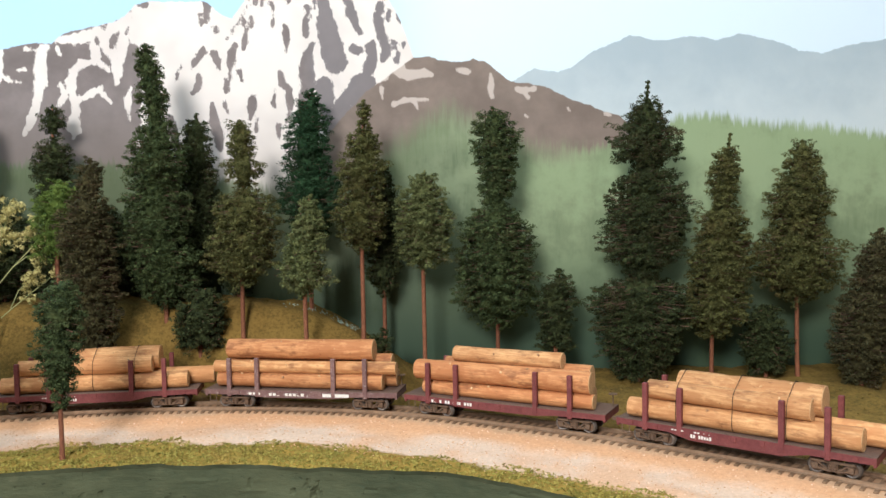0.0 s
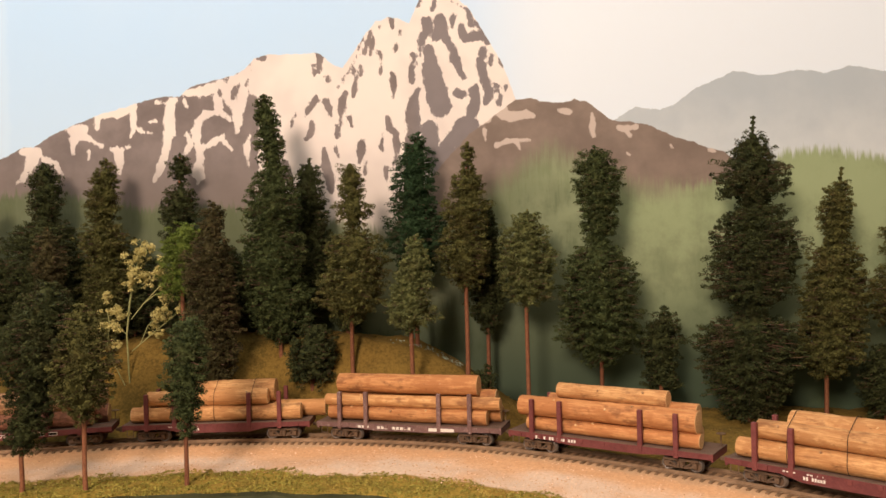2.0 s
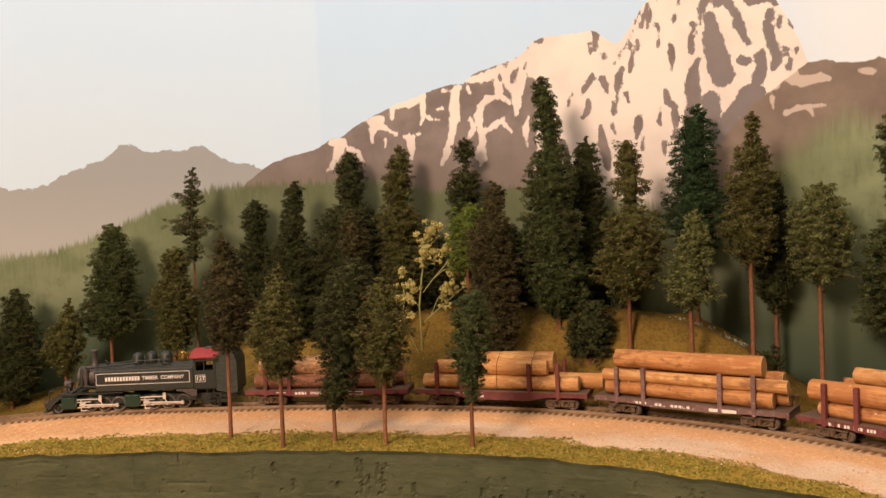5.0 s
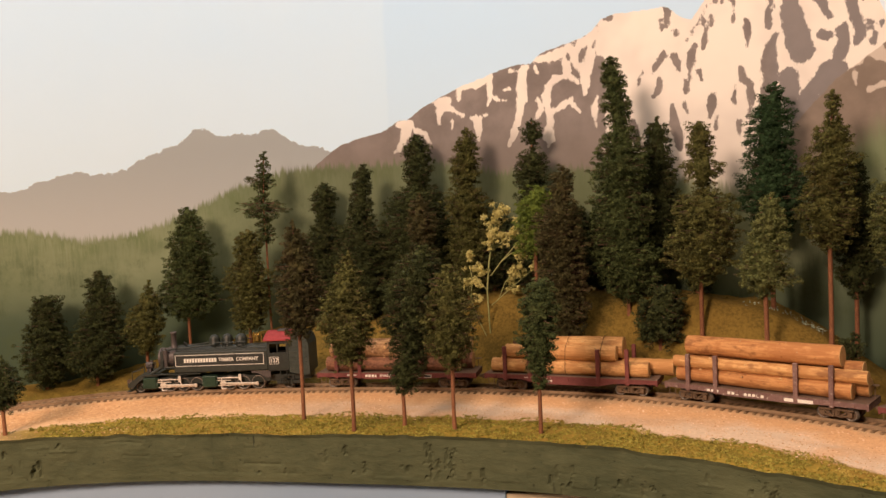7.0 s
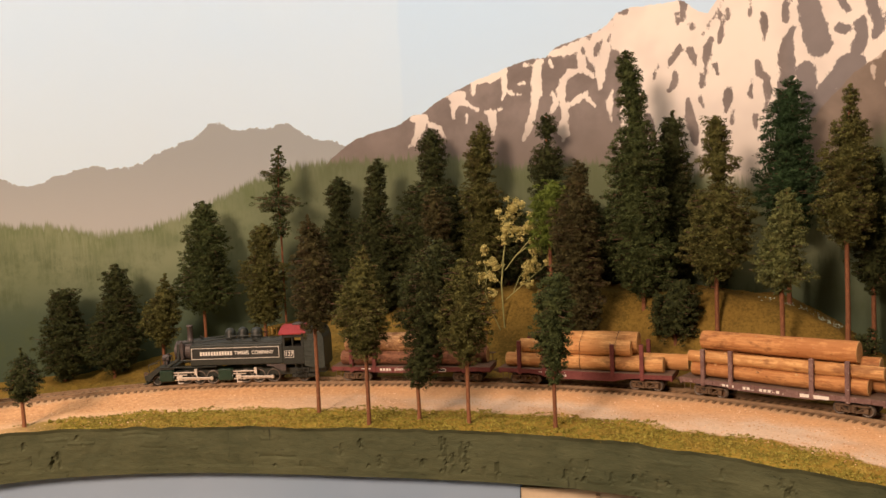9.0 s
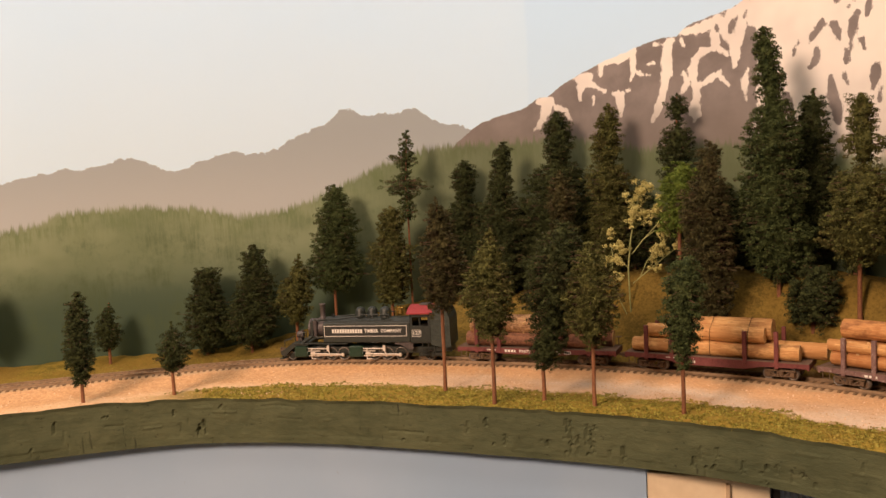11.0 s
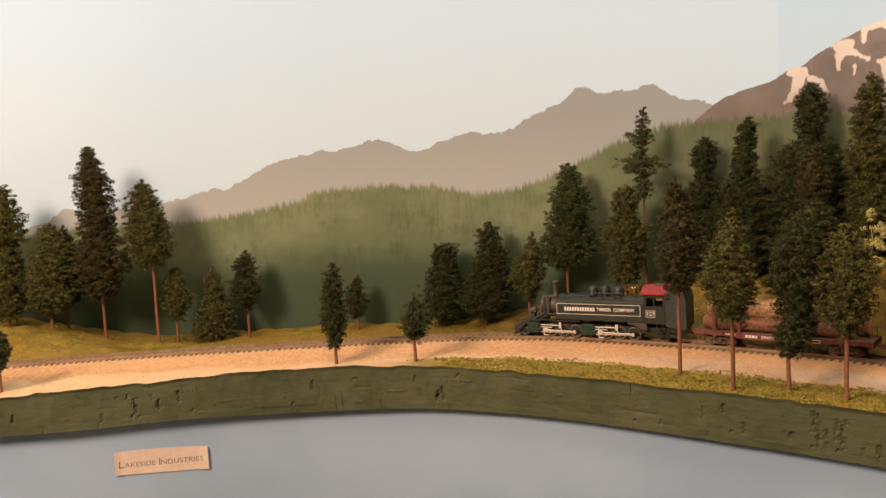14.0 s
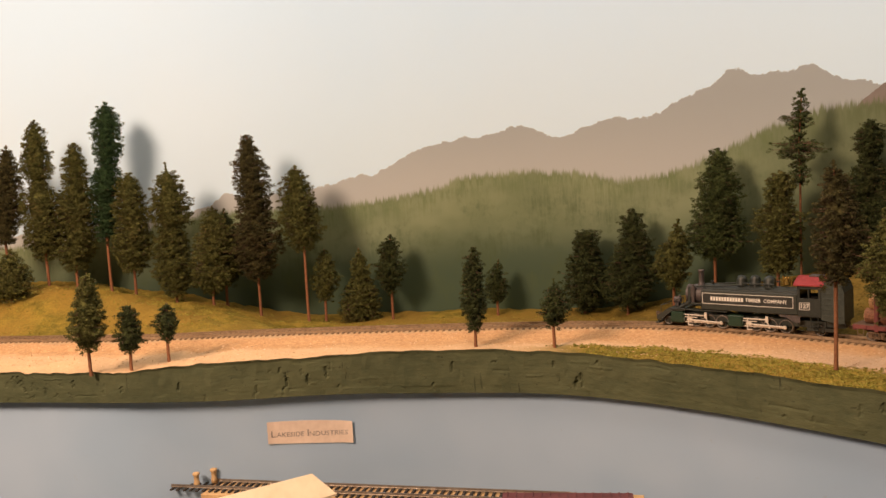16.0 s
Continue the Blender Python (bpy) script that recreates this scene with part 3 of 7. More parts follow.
    dab("snow", 1.077, 0.341, 0.0027, 1.066, 0.342, 0.0033, 1.056, 0.341, 0.0027)
    dab("snow", 1.069, 0.332, 0.0066, 1.067, 0.322, 0.0055, 1.063, 0.311, 0.0033)
    dab("rock", 1.053, 0.337, 0.0038, 1.055, 0.323, 0.0049, 1.053, 0.313, 0.0043, 1.049, 0.302, 0.0043, 1.048, 0.294, 0.0038, 1.052, 0.286, 0.0022)
    dab("rock", 1.044, 0.331, 0.0027, 1.046, 0.324, 0.0022)
    dab("rock", 1.037, 0.329, 0.0016, 1.035, 0.321, 0.0016)
    dab("rock", 1.041, 0.304, 0.0016, 1.041, 0.298, 0.0016)
    dab("rock", 1.036, 0.294, 0.0022, 1.039, 0.287, 0.0027)
    dab("rock", 1.032, 0.302, 0.0011, 1.033, 0.297, 0.0011)
    dab("rock", 1.025, 0.292, 0.0011, 1.025, 0.287, 0.0011)
    dab("rock", 1.081, 0.384, 0.0011, 1.072, 0.378, 0.0011, 1.065, 0.375, 0.0017, 1.061, 0.364, 0.0017, 1.050, 0.352, 0.0016)
    dab("patch", 1.071, 0.269, 0.0016, 1.058, 0.270, 0.0032, 1.051, 0.272, 0.0043, 1.047, 0.278, 0.0038, 1.034, 0.281, 0.0027)
    dab("patch", 1.053, 0.262, 0.0022, 1.053, 0.253, 0.0011)
    dab("patch", 1.039, 0.277, 0.0032, 1.029, 0.273, 0.0054, 1.015, 0.275, 0.0043, 1.008, 0.273, 0.0027)
    dab("patch", 1.042, 0.247, 0.0021, 1.032, 0.251, 0.0027, 1.024, 0.251, 0.0021, 1.011, 0.251, 0.0008)
    dab("patch", 1.023, 0.249, 0.0021, 1.021, 0.242, 0.0008)
    dab("patch", 0.982, 0.277, 0.0027, 0.974, 0.275, 0.0032)
    dab("patch", 0.954, 0.273, 0.0016, 0.954, 0.262, 0.0032, 0.953, 0.253, 0.0021)
    dab("patch", 0.930, 0.259, 0.0022, 0.924, 0.258, 0.0032, 0.914, 0.259, 0.0022)
    dab("patch", 0.924, 0.257, 0.0027, 0.920, 0.251, 0.0016)
    dab("patch", 0.923, 0.235, 0.0011, 0.920, 0.233, 0.0011)
    dab("patch", 0.884, 0.241, 0.0011, 0.882, 0.238, 0.0011)
    dab("patch", 0.849, 0.235, 0.0016, 0.845, 0.234, 0.0016)
    dab("patch", 1.072, 0.270, 0.0016, 1.072, 0.259, 0.0011)
    return np.clip(snow, -0.02, 0.02), np.clip(patch, -0.02, 0.02)


def make_wall():
    u = lengths(WALL)
    fine_u = np.unique(np.round(np.r_[u, np.arange(0.78, 1.56, 0.0022)], 5))
    fine_z = np.r_[np.linspace(-0.45, 0.16, 5), np.arange(0.17, 0.405, 0.0022), np.linspace(0.42, 1.7, 6)]
    d, n = sides(WALL)
    thick = 0.03
    verts, uvs, faces = [], [], []
    sheets = []
    for us, zs, back in ((fine_u, fine_z, 0.0), (u, np.array([-0.45, 1.7]), thick)):
        sheets.append((len(verts), len(us), len(zs)))
        for a in us:
            x, y = np.interp(a, u, WALL[:, 0]), np.interp(a, u, WALL[:, 1])
            x, y = x - back * np.interp(a, u, n[:, 0]), y - back * np.interp(a, u, n[:, 1])
            for z in zs:
                verts.append((x, y, z))
                uvs.append((a, z))
    for k, (o, nu, nz) in enumerate(sheets):
        for i in range(nu - 1):
            for j in range(nz - 1):
                a = o + i * nz + j
                faces.append((a, a + 1, a + nz + 1, a + nz) if k == 0 else (a, a + nz, a + nz + 1, a + 1))
    (_, nu, nz), (o, mu, _) = sheets
    for j, e in ((nz - 1, 1), (0, 0)):
        front = [i * nz + j for i in range(nu)]
        rear = [o + 2 * i + e for i in range(mu)]
        faces.append(tuple(front + rear[::-1]))
    faces += [tuple(range(nz)) + (o + 1, o), tuple((nu - 1) * nz + j for j in range(nz)) + (o + 2 * mu - 1, o + 2 * mu - 2)]
    me = mesh_of("backdrop", verts, faces)
    layer = me.uv_layers.new(name="UVMap")
    uvs = np.array(uvs, np.float32)
    loops = np.zeros(len(me.loops), np.int32)
    me.loops.foreach_get("vertex_index", loops)
    layer.data.foreach_set("uv", uvs[loops].ravel())
    for name, values in zip(("massif_snow", "foothill_snow"), brushed(uvs[:, 0].astype(float), uvs[:, 1].astype(float))):
        me.attributes.new(name, "FLOAT", "POINT").data.foreach_set("value", values.astype(np.float32))
    ob = link("backdrop", me, painted_backdrop(), smooth=True)
    tagged(ob, "coved backdrop painted with snowy mountains and green forest", "backdrop", kind="structure")


make_wall()


# ---- the shelf: ground along the track, carved edge, lower deck ----
def ground_material():
    m, t, b = nodes_of("scenic_ground", 0.95, 0, 0.15)
    uv = t.nodes.new("ShaderNodeUVMap").outputs[0]
    sep = t.nodes.new("ShaderNodeSeparateXYZ")
    put(t, uv, sep.inputs[0])
    S, Q = sep.outputs[0], sep.outputs[1]
    co = t.nodes.new("ShaderNodeTexCoord").outputs["Object"]
    big, mid, grit = noise_of(t, co, 9, 4, 0.6), noise_of(t, co, 45, 4, 0.65), noise_of(t, co, 420, 3, 0.7)
    wob = math_node(t, "ADD", Q, math_node(t, "MULTIPLY", math_node(t, "SUBTRACT", mid, 0.5), 0.022))
    wob = math_node(t, "ADD", wob, math_node(t, "MULTIPLY", math_node(t, "SUBTRACT", big, 0.5), 0.03))
    bed = mixed(t, grit, (0.38, 0.245, 0.135), (0.60, 0.41, 0.245))
    tan = mixed(t, grit, (0.45, 0.25, 0.12), (0.78, 0.48, 0.26))
    white = mixed(t, grit, (0.48, 0.36, 0.26), (0.82, 0.66, 0.50))
    grass = mixed(t, step_of(t, math_node(t, "ADD", math_node(t, "MULTIPLY", mid, 0.6), math_node(t, "MULTIPLY", grit, 0.4)), 0.35, 0.65), (0.13, 0.108, 0.018), (0.36, 0.25, 0.045))
    grass = mixed(t, step_of(t, big, 0.42, 0.62), grass, mixed(t, grit, (0.16, 0.11, 0.022), (0.40, 0.25, 0.05)))
    sandy = mixed(t, step_of(t, noise_of(t, co, 260, 5, 0.75), 0.32, 0.70), (0.47, 0.245, 0.11), (0.70, 0.43, 0.22))
    tan = mixed(t, math_node(t, "MULTIPLY", step_of(t, S, 0.95, 1.35), 0.8), tan, sandy)
    col = mixed(t, step_of(t, wob, 0.012, 0.022), bed, tan)
    pale = math_node(t, "MULTIPLY", step_of(t, wob, 0.026, 0.046), step_of(t, S, 1.45, 0.95))
    col = mixed(t, math_node(t, "MULTIPLY", pale, math_node(t, "ADD", 0.35, math_node(t, "MULTIPLY", step_of(t, noise_of(t, co, 14, 3), 0.36, 0.58), 0.65))), col, white)
    # a worn pale strip near the edge where the sand lies bare
    worn = math_node(t, "MULTIPLY", step_of(t, wob, 0.052, 0.075), step_of(t, S, 1.15, 1.35))
    col = mixed(t, math_node(t, "MULTIPLY", worn, 0.6), col, mixed(t, grit, (0.60, 0.40, 0.22), (0.86, 0.64, 0.42)))
    # the strip of turf along the edge thins out to bare sand towards the left end
    turf = math_node(t, "MULTIPLY", step_of(t, wob, 0.073, 0.080), step_of(t, S, 1.57, 1.46))
    turf = math_node(t, "MULTIPLY", turf, step_of(t, S, 0.28, 0.42))
    col = mixed(t, turf, col, grass)
    # the mound towards the right end is browner, with bare soil, its colour darkened for tree shade
    shaded_earth = mixed(t, step_of(t, math_node(t, "ADD", math_node(t, "MULTIPLY", mid, 0.5), math_node(t, "MULTIPLY", grit, 0.5)), 0.34, 0.66), (0.085, 0.060, 0.016), (0.235, 0.155, 0.036))
    bank = mixed(t, math_node(t, "MULTIPLY", step_of(t, S, 1.62, 1.38), 0.8), grass, shaded_earth)
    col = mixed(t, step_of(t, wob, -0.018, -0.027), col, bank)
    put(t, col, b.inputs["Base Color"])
    bump(t, b, math_node(t, "ADD", math_node(t, "MULTIPLY", grit, 0.6), math_node(t, "MULTIPLY", mid, 0.8)), 0.55, 0.0012)
    return m


def foam_material():
    """Carved insulation foam under dull dark green paint, with scratches and pits."""
    m, t, b = nodes_of("painted_foam", 0.85, 0, 0.25)
    co = t.nodes.new("ShaderNodeTexCoord").outputs["Object"]
    n1, n2 = noise_of(t, co, 11, 4, 0.6), noise_of(t, co, 60, 4, 0.7, (1, 1, 3.5))
    col = mixed(t, step_of(t, math_node(t, "ADD", math_node(t, "MULTIPLY", n1, 0.6), math_node(t, "MULTIPLY", n2, 0.4)), 0.3, 0.7), (0.050, 0.061, 0.031), (0.098, 0.107, 0.055))
    scr = step_of(t, noise_of(t, co, 40, 4, 0.7, (1.5, 1.5, 4)), 0.64, 0.70)
    col = mixed(t, math_node(t, "MULTIPLY", scr, 0.3), col, (0.15, 0.15, 0.085))
    # thin upright cracks and small pits
    crack = step_of(t, noise_of(t, co, 30, 4, 0.6, (9, 9, 0.8)), 0.645, 0.675)
    crack = math_node(t, "MULTIPLY", crack, step_of(t, noise_of(t, co, 9, 2), 0.48, 0.58))
    pit = step_of(t, noise_of(t, co, 170, 3, 0.6, (1, 1, 1.6)), 0.66, 0.70)
    worn = math_node(t, "MAXIMUM", crack, math_node(t, "MULTIPLY", pit, 0.7))
    col = mixed(t, math_node(t, "MULTIPLY", worn, 0.75), col, (0.022, 0.024, 0.014))
    put(t, col, b.inputs["Base Color"])
    rough = math_node(t, "ADD", n2, math_node(t, "MULTIPLY", noise_of(t, co, 240, 3, 0.7), 0.5))
    bump(t, b, math_node(t, "SUBTRACT", rough, math_node(t, "MULTIPLY", worn, 0.8)), 0.5, 0.0016)
    return m


FOAM = foam_material()
LOW_Z, SIDING_Z = -0.21, -0.122


def shelf_low(y):
    """Height of the shelf's underside."""
    return -0.0385 - 0.006 * math.exp(-(((y - 0.26) / 0.1) ** 2)) + 0.008 * float(smooth01((0.10 - y) / 0.16))


def lower_line():
    """Plan of the lower backdrop: set back under the shelf edge, and further behind the buildings."""
    d, n = sides(EDGE)
    back = np.array([0.012 + 0.043 * float(smooth01((x + 0.2665) / 0.004)) for x, y in EDGE])
    return EDGE - n * back[:, None], d, n


def make_shelf():
    use = [i for i in range(0, len(TRACK))]
    verts, uvs, n_in, n_out = [], [], 22, 30
    rows = []
    for i in use:
        p, n = TRACK[i], TN[i]
        a, c = meet(p, n, EDGE), meet(p, -n, WALL)
        if a is None or c is None or a > 0.25 or c > 0.9:
            continue
        c -= 0.003
        qs = list(a * (1 - (np.arange(n_in) / n_in))) + list(-c * (np.arange(n_out + 1) / n_out) ** 1.25)
        row = []
        for j, q in enumerate(qs):
            x, y = p + n * q
            z = ground_height(x, y, q, c)
            row.append(len(verts))
            verts.append((x, y, z))
            uvs.append((TS[i], q))
        rows.append(row)
    faces = []
    for r, s in zip(rows, rows[1:]):
        for j in range(len(r) - 1):
            faces.append((r[j], r[j + 1], s[j + 1], s[j]))
    me = mesh_of("ground", verts, faces)
    layer = me.uv_layers.new(name="UVMap")
    for lp in me.loops:
        layer.data[lp.index].uv = uvs[lp.vertex_index]
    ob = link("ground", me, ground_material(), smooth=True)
    tagged(ob, "sandy gravel shoulder with olive turf and a grassy mound", "ground", kind="structure")
    # the carved edge: a slab of foam that the ground lies on, with chips and scratches
    src = np.array([tuple(me.vertices[r[0]].co) for r in rows])
    outer = [me.vertices[r[-1]].co for r in rows]
    u = lengths(src[:, :2])
    fine = np.arange(0, u[-1], 0.0014)
    line = np.stack([np.interp(fine, u, src[:, k]) for k in range(3)], 1)
    d, n = sides(line[:, :2])
    count, nl = len(line), 22
    lv = np.linspace(0, 1, nl)
    low = np.array([shelf_low(y) for x, y, _ in line])
    dent = np.zeros((count, nl))
    for i in range(count):
        x, y, z = line[i]
        for k in range(nl):
            h = z * (1 - lv[k]) + low[i] * lv[k]
            dent[i, k] = 0.0012 * noise.noise((x * 30, y * 30, h * 45)) + 0.0006 * noise.noise((x * 150, y * 150, h * 90))
    rng = random.Random(4)
    for _ in range(90):
        c = rng.randrange(count)
        for _ in range(rng.choice((1, 2, 2, 5))):
            i, k0, tall, deep = c + rng.randint(-9, 9), rng.uniform(0.1, 0.95), rng.uniform(0.03, 0.30), rng.uniform(0.0005, 0.0020)
            for k in range(nl):
                if 0 < i < count - 1 and k0 < lv[k] < k0 + tall:
                    dent[i, k] -= deep
                    dent[i + rng.choice((-1, 1)), k] -= deep * 0.5
    for _ in range(90):
        i, k, run, deep = rng.randrange(count - 60), rng.randrange(2, nl - 1), rng.randint(3, 16), rng.uniform(0.0002, 0.0006)
        dent[i : i + run, k] += deep * rng.choice((-1, 1))
    verts, faces = [], []
    for i in range(count):
        x, y, z = line[i]
        for k in range(nl):
            o = dent[i, k] * (1 if k < nl - 4 else 0.3) if k else 0.0012
            verts.append((x + n[i][0] * o, y + n[i][1] * o, z * (1 - lv[k]) + low[i] * lv[k] + (0.0012 if k == 0 else 0)))
    for i in range(count - 1):
        for k in range(nl - 1):
            a = i * nl + k
            faces.append((a, a + nl, a + nl + 1, a + 1))
    o = len(verts)
    back = np.array([tuple(v) for v in outer])
    for i in range(count):
        verts.append((np.interp(fine[i], u, back[:, 0]), np.interp(fine[i], u, back[:, 1]), low[i]))
    for i in range(count - 1):
        faces.append((i * nl + nl - 1, (i + 1) * nl + nl - 1, o + i + 1, o + i))
    ob = link("shelf_edge", mesh_of("shelf_edge", verts, faces), FOAM)
    tagged(ob, "carved foam shelf edge painted dull dark green", "shelf edge", kind="structure")
    return rows, me


SHELF_ROWS, SHELF = make_shelf()


def make_lower_deck():
    """The deck under the shelf: a grey-blue backdrop set back from the edge, and its floor."""
    m, t, b = nodes_of("lower_sky_paint", 0.95, 0, 0.05)
    co = t.nodes.new("ShaderNodeTexCoord").outputs["Object"]
    col = mixed(t, step_of(t, noise_of(t, co, 4, 3), 0.3, 0.7), (0.30, 0.425, 0.58), (0.37, 0.49, 0.64))
    col = mixed(t, math_node(t, "MULTIPLY", step_of(t, noise_of(t, co, 60, 4, 0.7), 0.68, 0.74), 0.3), col, (0.3, 0.33, 0.38))
    put(t, col, b.inputs["Base Color"])
    line, d, n = lower_line()
    verts, faces = [], []
    for side in (0, 0.006):
        for p, q in zip(line, n):
            for z in (LOW_Z - 0.003, shelf_low(p[1]) + 0.002):
                verts.append((*(p - q * side), z))
    k = len(line) * 2
    for i in range(len(line) - 1):
        a = 2 * i
        faces += [(a, a + 2, a + 3, a + 1), (k + a, k + a + 1, k + a + 3, k + a + 2), (a + 1, a + 3, k + a + 3, k + a + 1), (a, k + a, k + a + 2, a + 2)]
    ob = link("lower_backdrop", mesh_of("lower_backdrop", verts, faces), m)
    tagged(ob, "plain grey-blue painted lower backdrop under the shelf", "backdrop", kind="structure")
    floor = grainy("lower_deck_paint", (0.07, 0.06, 0.05), (0.13, 0.115, 0.095), 14, 0.85)
    bm = bmesh.new()
    box(bm, (-1.7, -1.2, LOW_Z - 0.03), (1.1, 0.8, LOW_Z - 0.004))
    tagged(part("lower_deck", bm, floor), "dark brown lower deck board under the shelf", "deck", kind="structure")


make_lower_deck()


def make_room():
    """Plain walls, ceiling and floor that close the room behind the viewer."""
    paint = grainy("room_paint", (0.15, 0.13, 0.105), (0.20, 0.17, 0.14), 3, 0.9)
    for name, lo, hi, label in (
        ("wall_south", (-3.0, -3.1, -1.1), (3.0, -3.0, 1.7), "plain cream room wall behind the layout"),
        ("wall_east", (2.9, -3.0, -1.1), (3.0, 1.2, 1.7), "plain cream room wall beside the layout"),
        ("wall_west", (-3.0, -3.0, -1.1), (-2.9, 1.2, 1.7), "plain cream room wall beside the layout"),
        ("wall_north", (-3.0, 1.2, -1.1), (3.0, 1.3, 1.7), "plain cream room wall behind the backdrop"),
        ("floor", (-3.0, -3.0, -1.2), (3.0, 1.2, -1.1), "plain brown room floor"),
        ("ceiling", (-3.0, -3.1, 1.7), (3.0, 1.3, 1.8), "plain white room ceiling"),
    ):
        bm = bmesh.new()
        box(bm, lo, hi)
        tagged(part(name, bm, paint), label, name.split("_")[0], kind="structure")


make_room()


# ---- track ----
def make_track(name, s0, s1, place, tie_gap, label, tie_mat, rail_mat, z0):
    """A track on a line: ties as pieces under the rails. place(s) gives point and heading."""
    thing = new(name)
    tagged(thing, label, "track")
    bm = bmesh.new()
    box(bm, (-0.0013, -0.0155, 0), (0.0013, 0.0155, 0.0017), 0.0003)
    tie_me = bpy.data.meshes.new("tie")
    bm.to_mesh(tie_me)
    bm.free()
    tie_me.materials.append(tie_mat)
    for s in np.arange(s0, s1, tie_gap):
        p, d = place(s)
        tie = new("tie", tie_me)
        tie.parent = thing
        tie.matrix_world = Matrix.Translation((p[0], p[1], z0)) @ Matrix.Rotation(math.atan2(d[1], d[0]) + random.gauss(0, 0.02), 4, "Z")
    shape = [(-0.0012, 0.0), (-0.0012, 0.0004), (-0.0003, 0.0006), (-0.0003, 0.0017), (-0.0006, 0.0018), (-0.0006, 0.0025), (0.0006, 0.0025), (0.0006, 0.0018), (0.0003, 0.0017), (0.0003, 0.0006), (0.0012, 0.0004), (0.0012, 0.0)]
    for side in (-0.00825 - 0.0006, 0.00825 + 0.0006):
        verts, faces = [], []
        ss = np.arange(s0 - tie_gap, s1 + tie_gap, 0.008)
        for s in ss:
            p, d = place(s)
            for w, h in shape:
                verts.append((p[0] - d[1] * (side + w), p[1] + d[0] * (side + w), z0 + 0.0017 + h))
        k = len(shape)
        for i in range(len(ss) - 1):
            for j in range(k):
                a, c = i * k + j, i * k + (j + 1) % k
                faces.append((a, c, c + k, a + k))
        link("rail", mesh_of("rail", verts, faces), rail_mat, thing, "thin weathered brown rail")
    return thing


RAIL_TOP = 0.0015 + 0.0017 + 0.0025
make_track("model_railway_track", 0.14, TS[-1] - 0.1, on_track, 0.0061, "curved model railway track with brown ties on ballast", TIE, RAIL, 0.0015)


# ---- trees ----
def foliage(rng, centre, radii, count, size):
    """Small crossed leaves scattered in a flattened clump: arrays of vertices and quads."""
    v = rng.normal(size=(count, 3))
    v /= np.linalg.norm(v, axis=1)[:, None]
    p = centre + v * radii * (rng.random((count, 1)) ** 0.3)
    # leaves lie roughly along the clump's surface
    out = v + rng.normal(0, 0.36, (count, 3))
    a = np.cross(out, rng.normal(size=(count, 3)))
    a /= np.linalg.norm(a, axis=1)[:, None] + 1e-9
    b = np.cross(out, a)
    b /= np.linalg.norm(b, axis=1)[:, None] + 1e-9
    s = size * rng.uniform(0.6, 1.45, (count, 1))
    return np.stack([p - a * s, p - b * s * 0.42, p + a * s, p + b * s * 0.42], 1).reshape(-1, 3)


WORDS = {"olive": "dull olive", "green": "mid green", "dark": "dark green", "pine": "deep bluish green", "sage": "pale sage green", "brown": "brownish green", "lime": "bright lime green"}
HABIT = {"cone": "conical fir", "puffs": "tufted fir", "tiers": "tiered fir", "slim": "slim fir", "bush": "low bushy fir", "sparse": "sparse layered fir", "knot": "waisted fir", "topknot": "waisted fir", "cap": "broad-capped fir", "spire": "tall narrow-topped fir"}


def tufts(rng, at, out, long, wide, high, count, size):
    """Tufts of ground foam on twigs: flattened clumps at the places given, drawn out along out, each a heap of small flakes."""
    n = len(at)
    up = np.array([0.0, 0.0, 1.0])
    side = np.cross(up, out)
    side /= np.linalg.norm(side, axis=1)[:, None] + 1e-9
    top = np.cross(out, side)
    d = rng.normal(size=(n, count, 3))
    d[..., 2] += 0.35
    d /= np.linalg.norm(d, axis=2)[..., None]
    far = rng.random((n, count, 1)) ** 0.25
    local = d * far * np.stack([long, wide, high], 1)[:, None, :]
    axes = np.stack([out, side, top], 1)
    p = at[:, None, :] + np.einsum("nck,nkj->ncj", local, axes)
    face = np.einsum("nck,nkj->ncj", d * np.array([0.7, 0.9, 1.3]), axes) + rng.normal(0, 0.34, (n, count, 3))
    a = np.cross(face, rng.normal(size=(n, count, 3)))
    a /= np.linalg.norm(a, axis=2)[..., None] + 1e-9
    b = np.cross(face, a)
    b /= np.linalg.norm(b, axis=2)[..., None] + 1e-9
    s = size * rng.uniform(0.55, 1.35, (n, count, 1))
    w = s * rng.uniform(0.40, 0.75, (n, count, 1))
    return np.stack([p - a * s - b * w, p + a * s * rng.uniform(-0.3, 0.6, (n, count, 1)) + b * w, p + a * s - b * w * 0.4], 2).reshape(-1, 3)


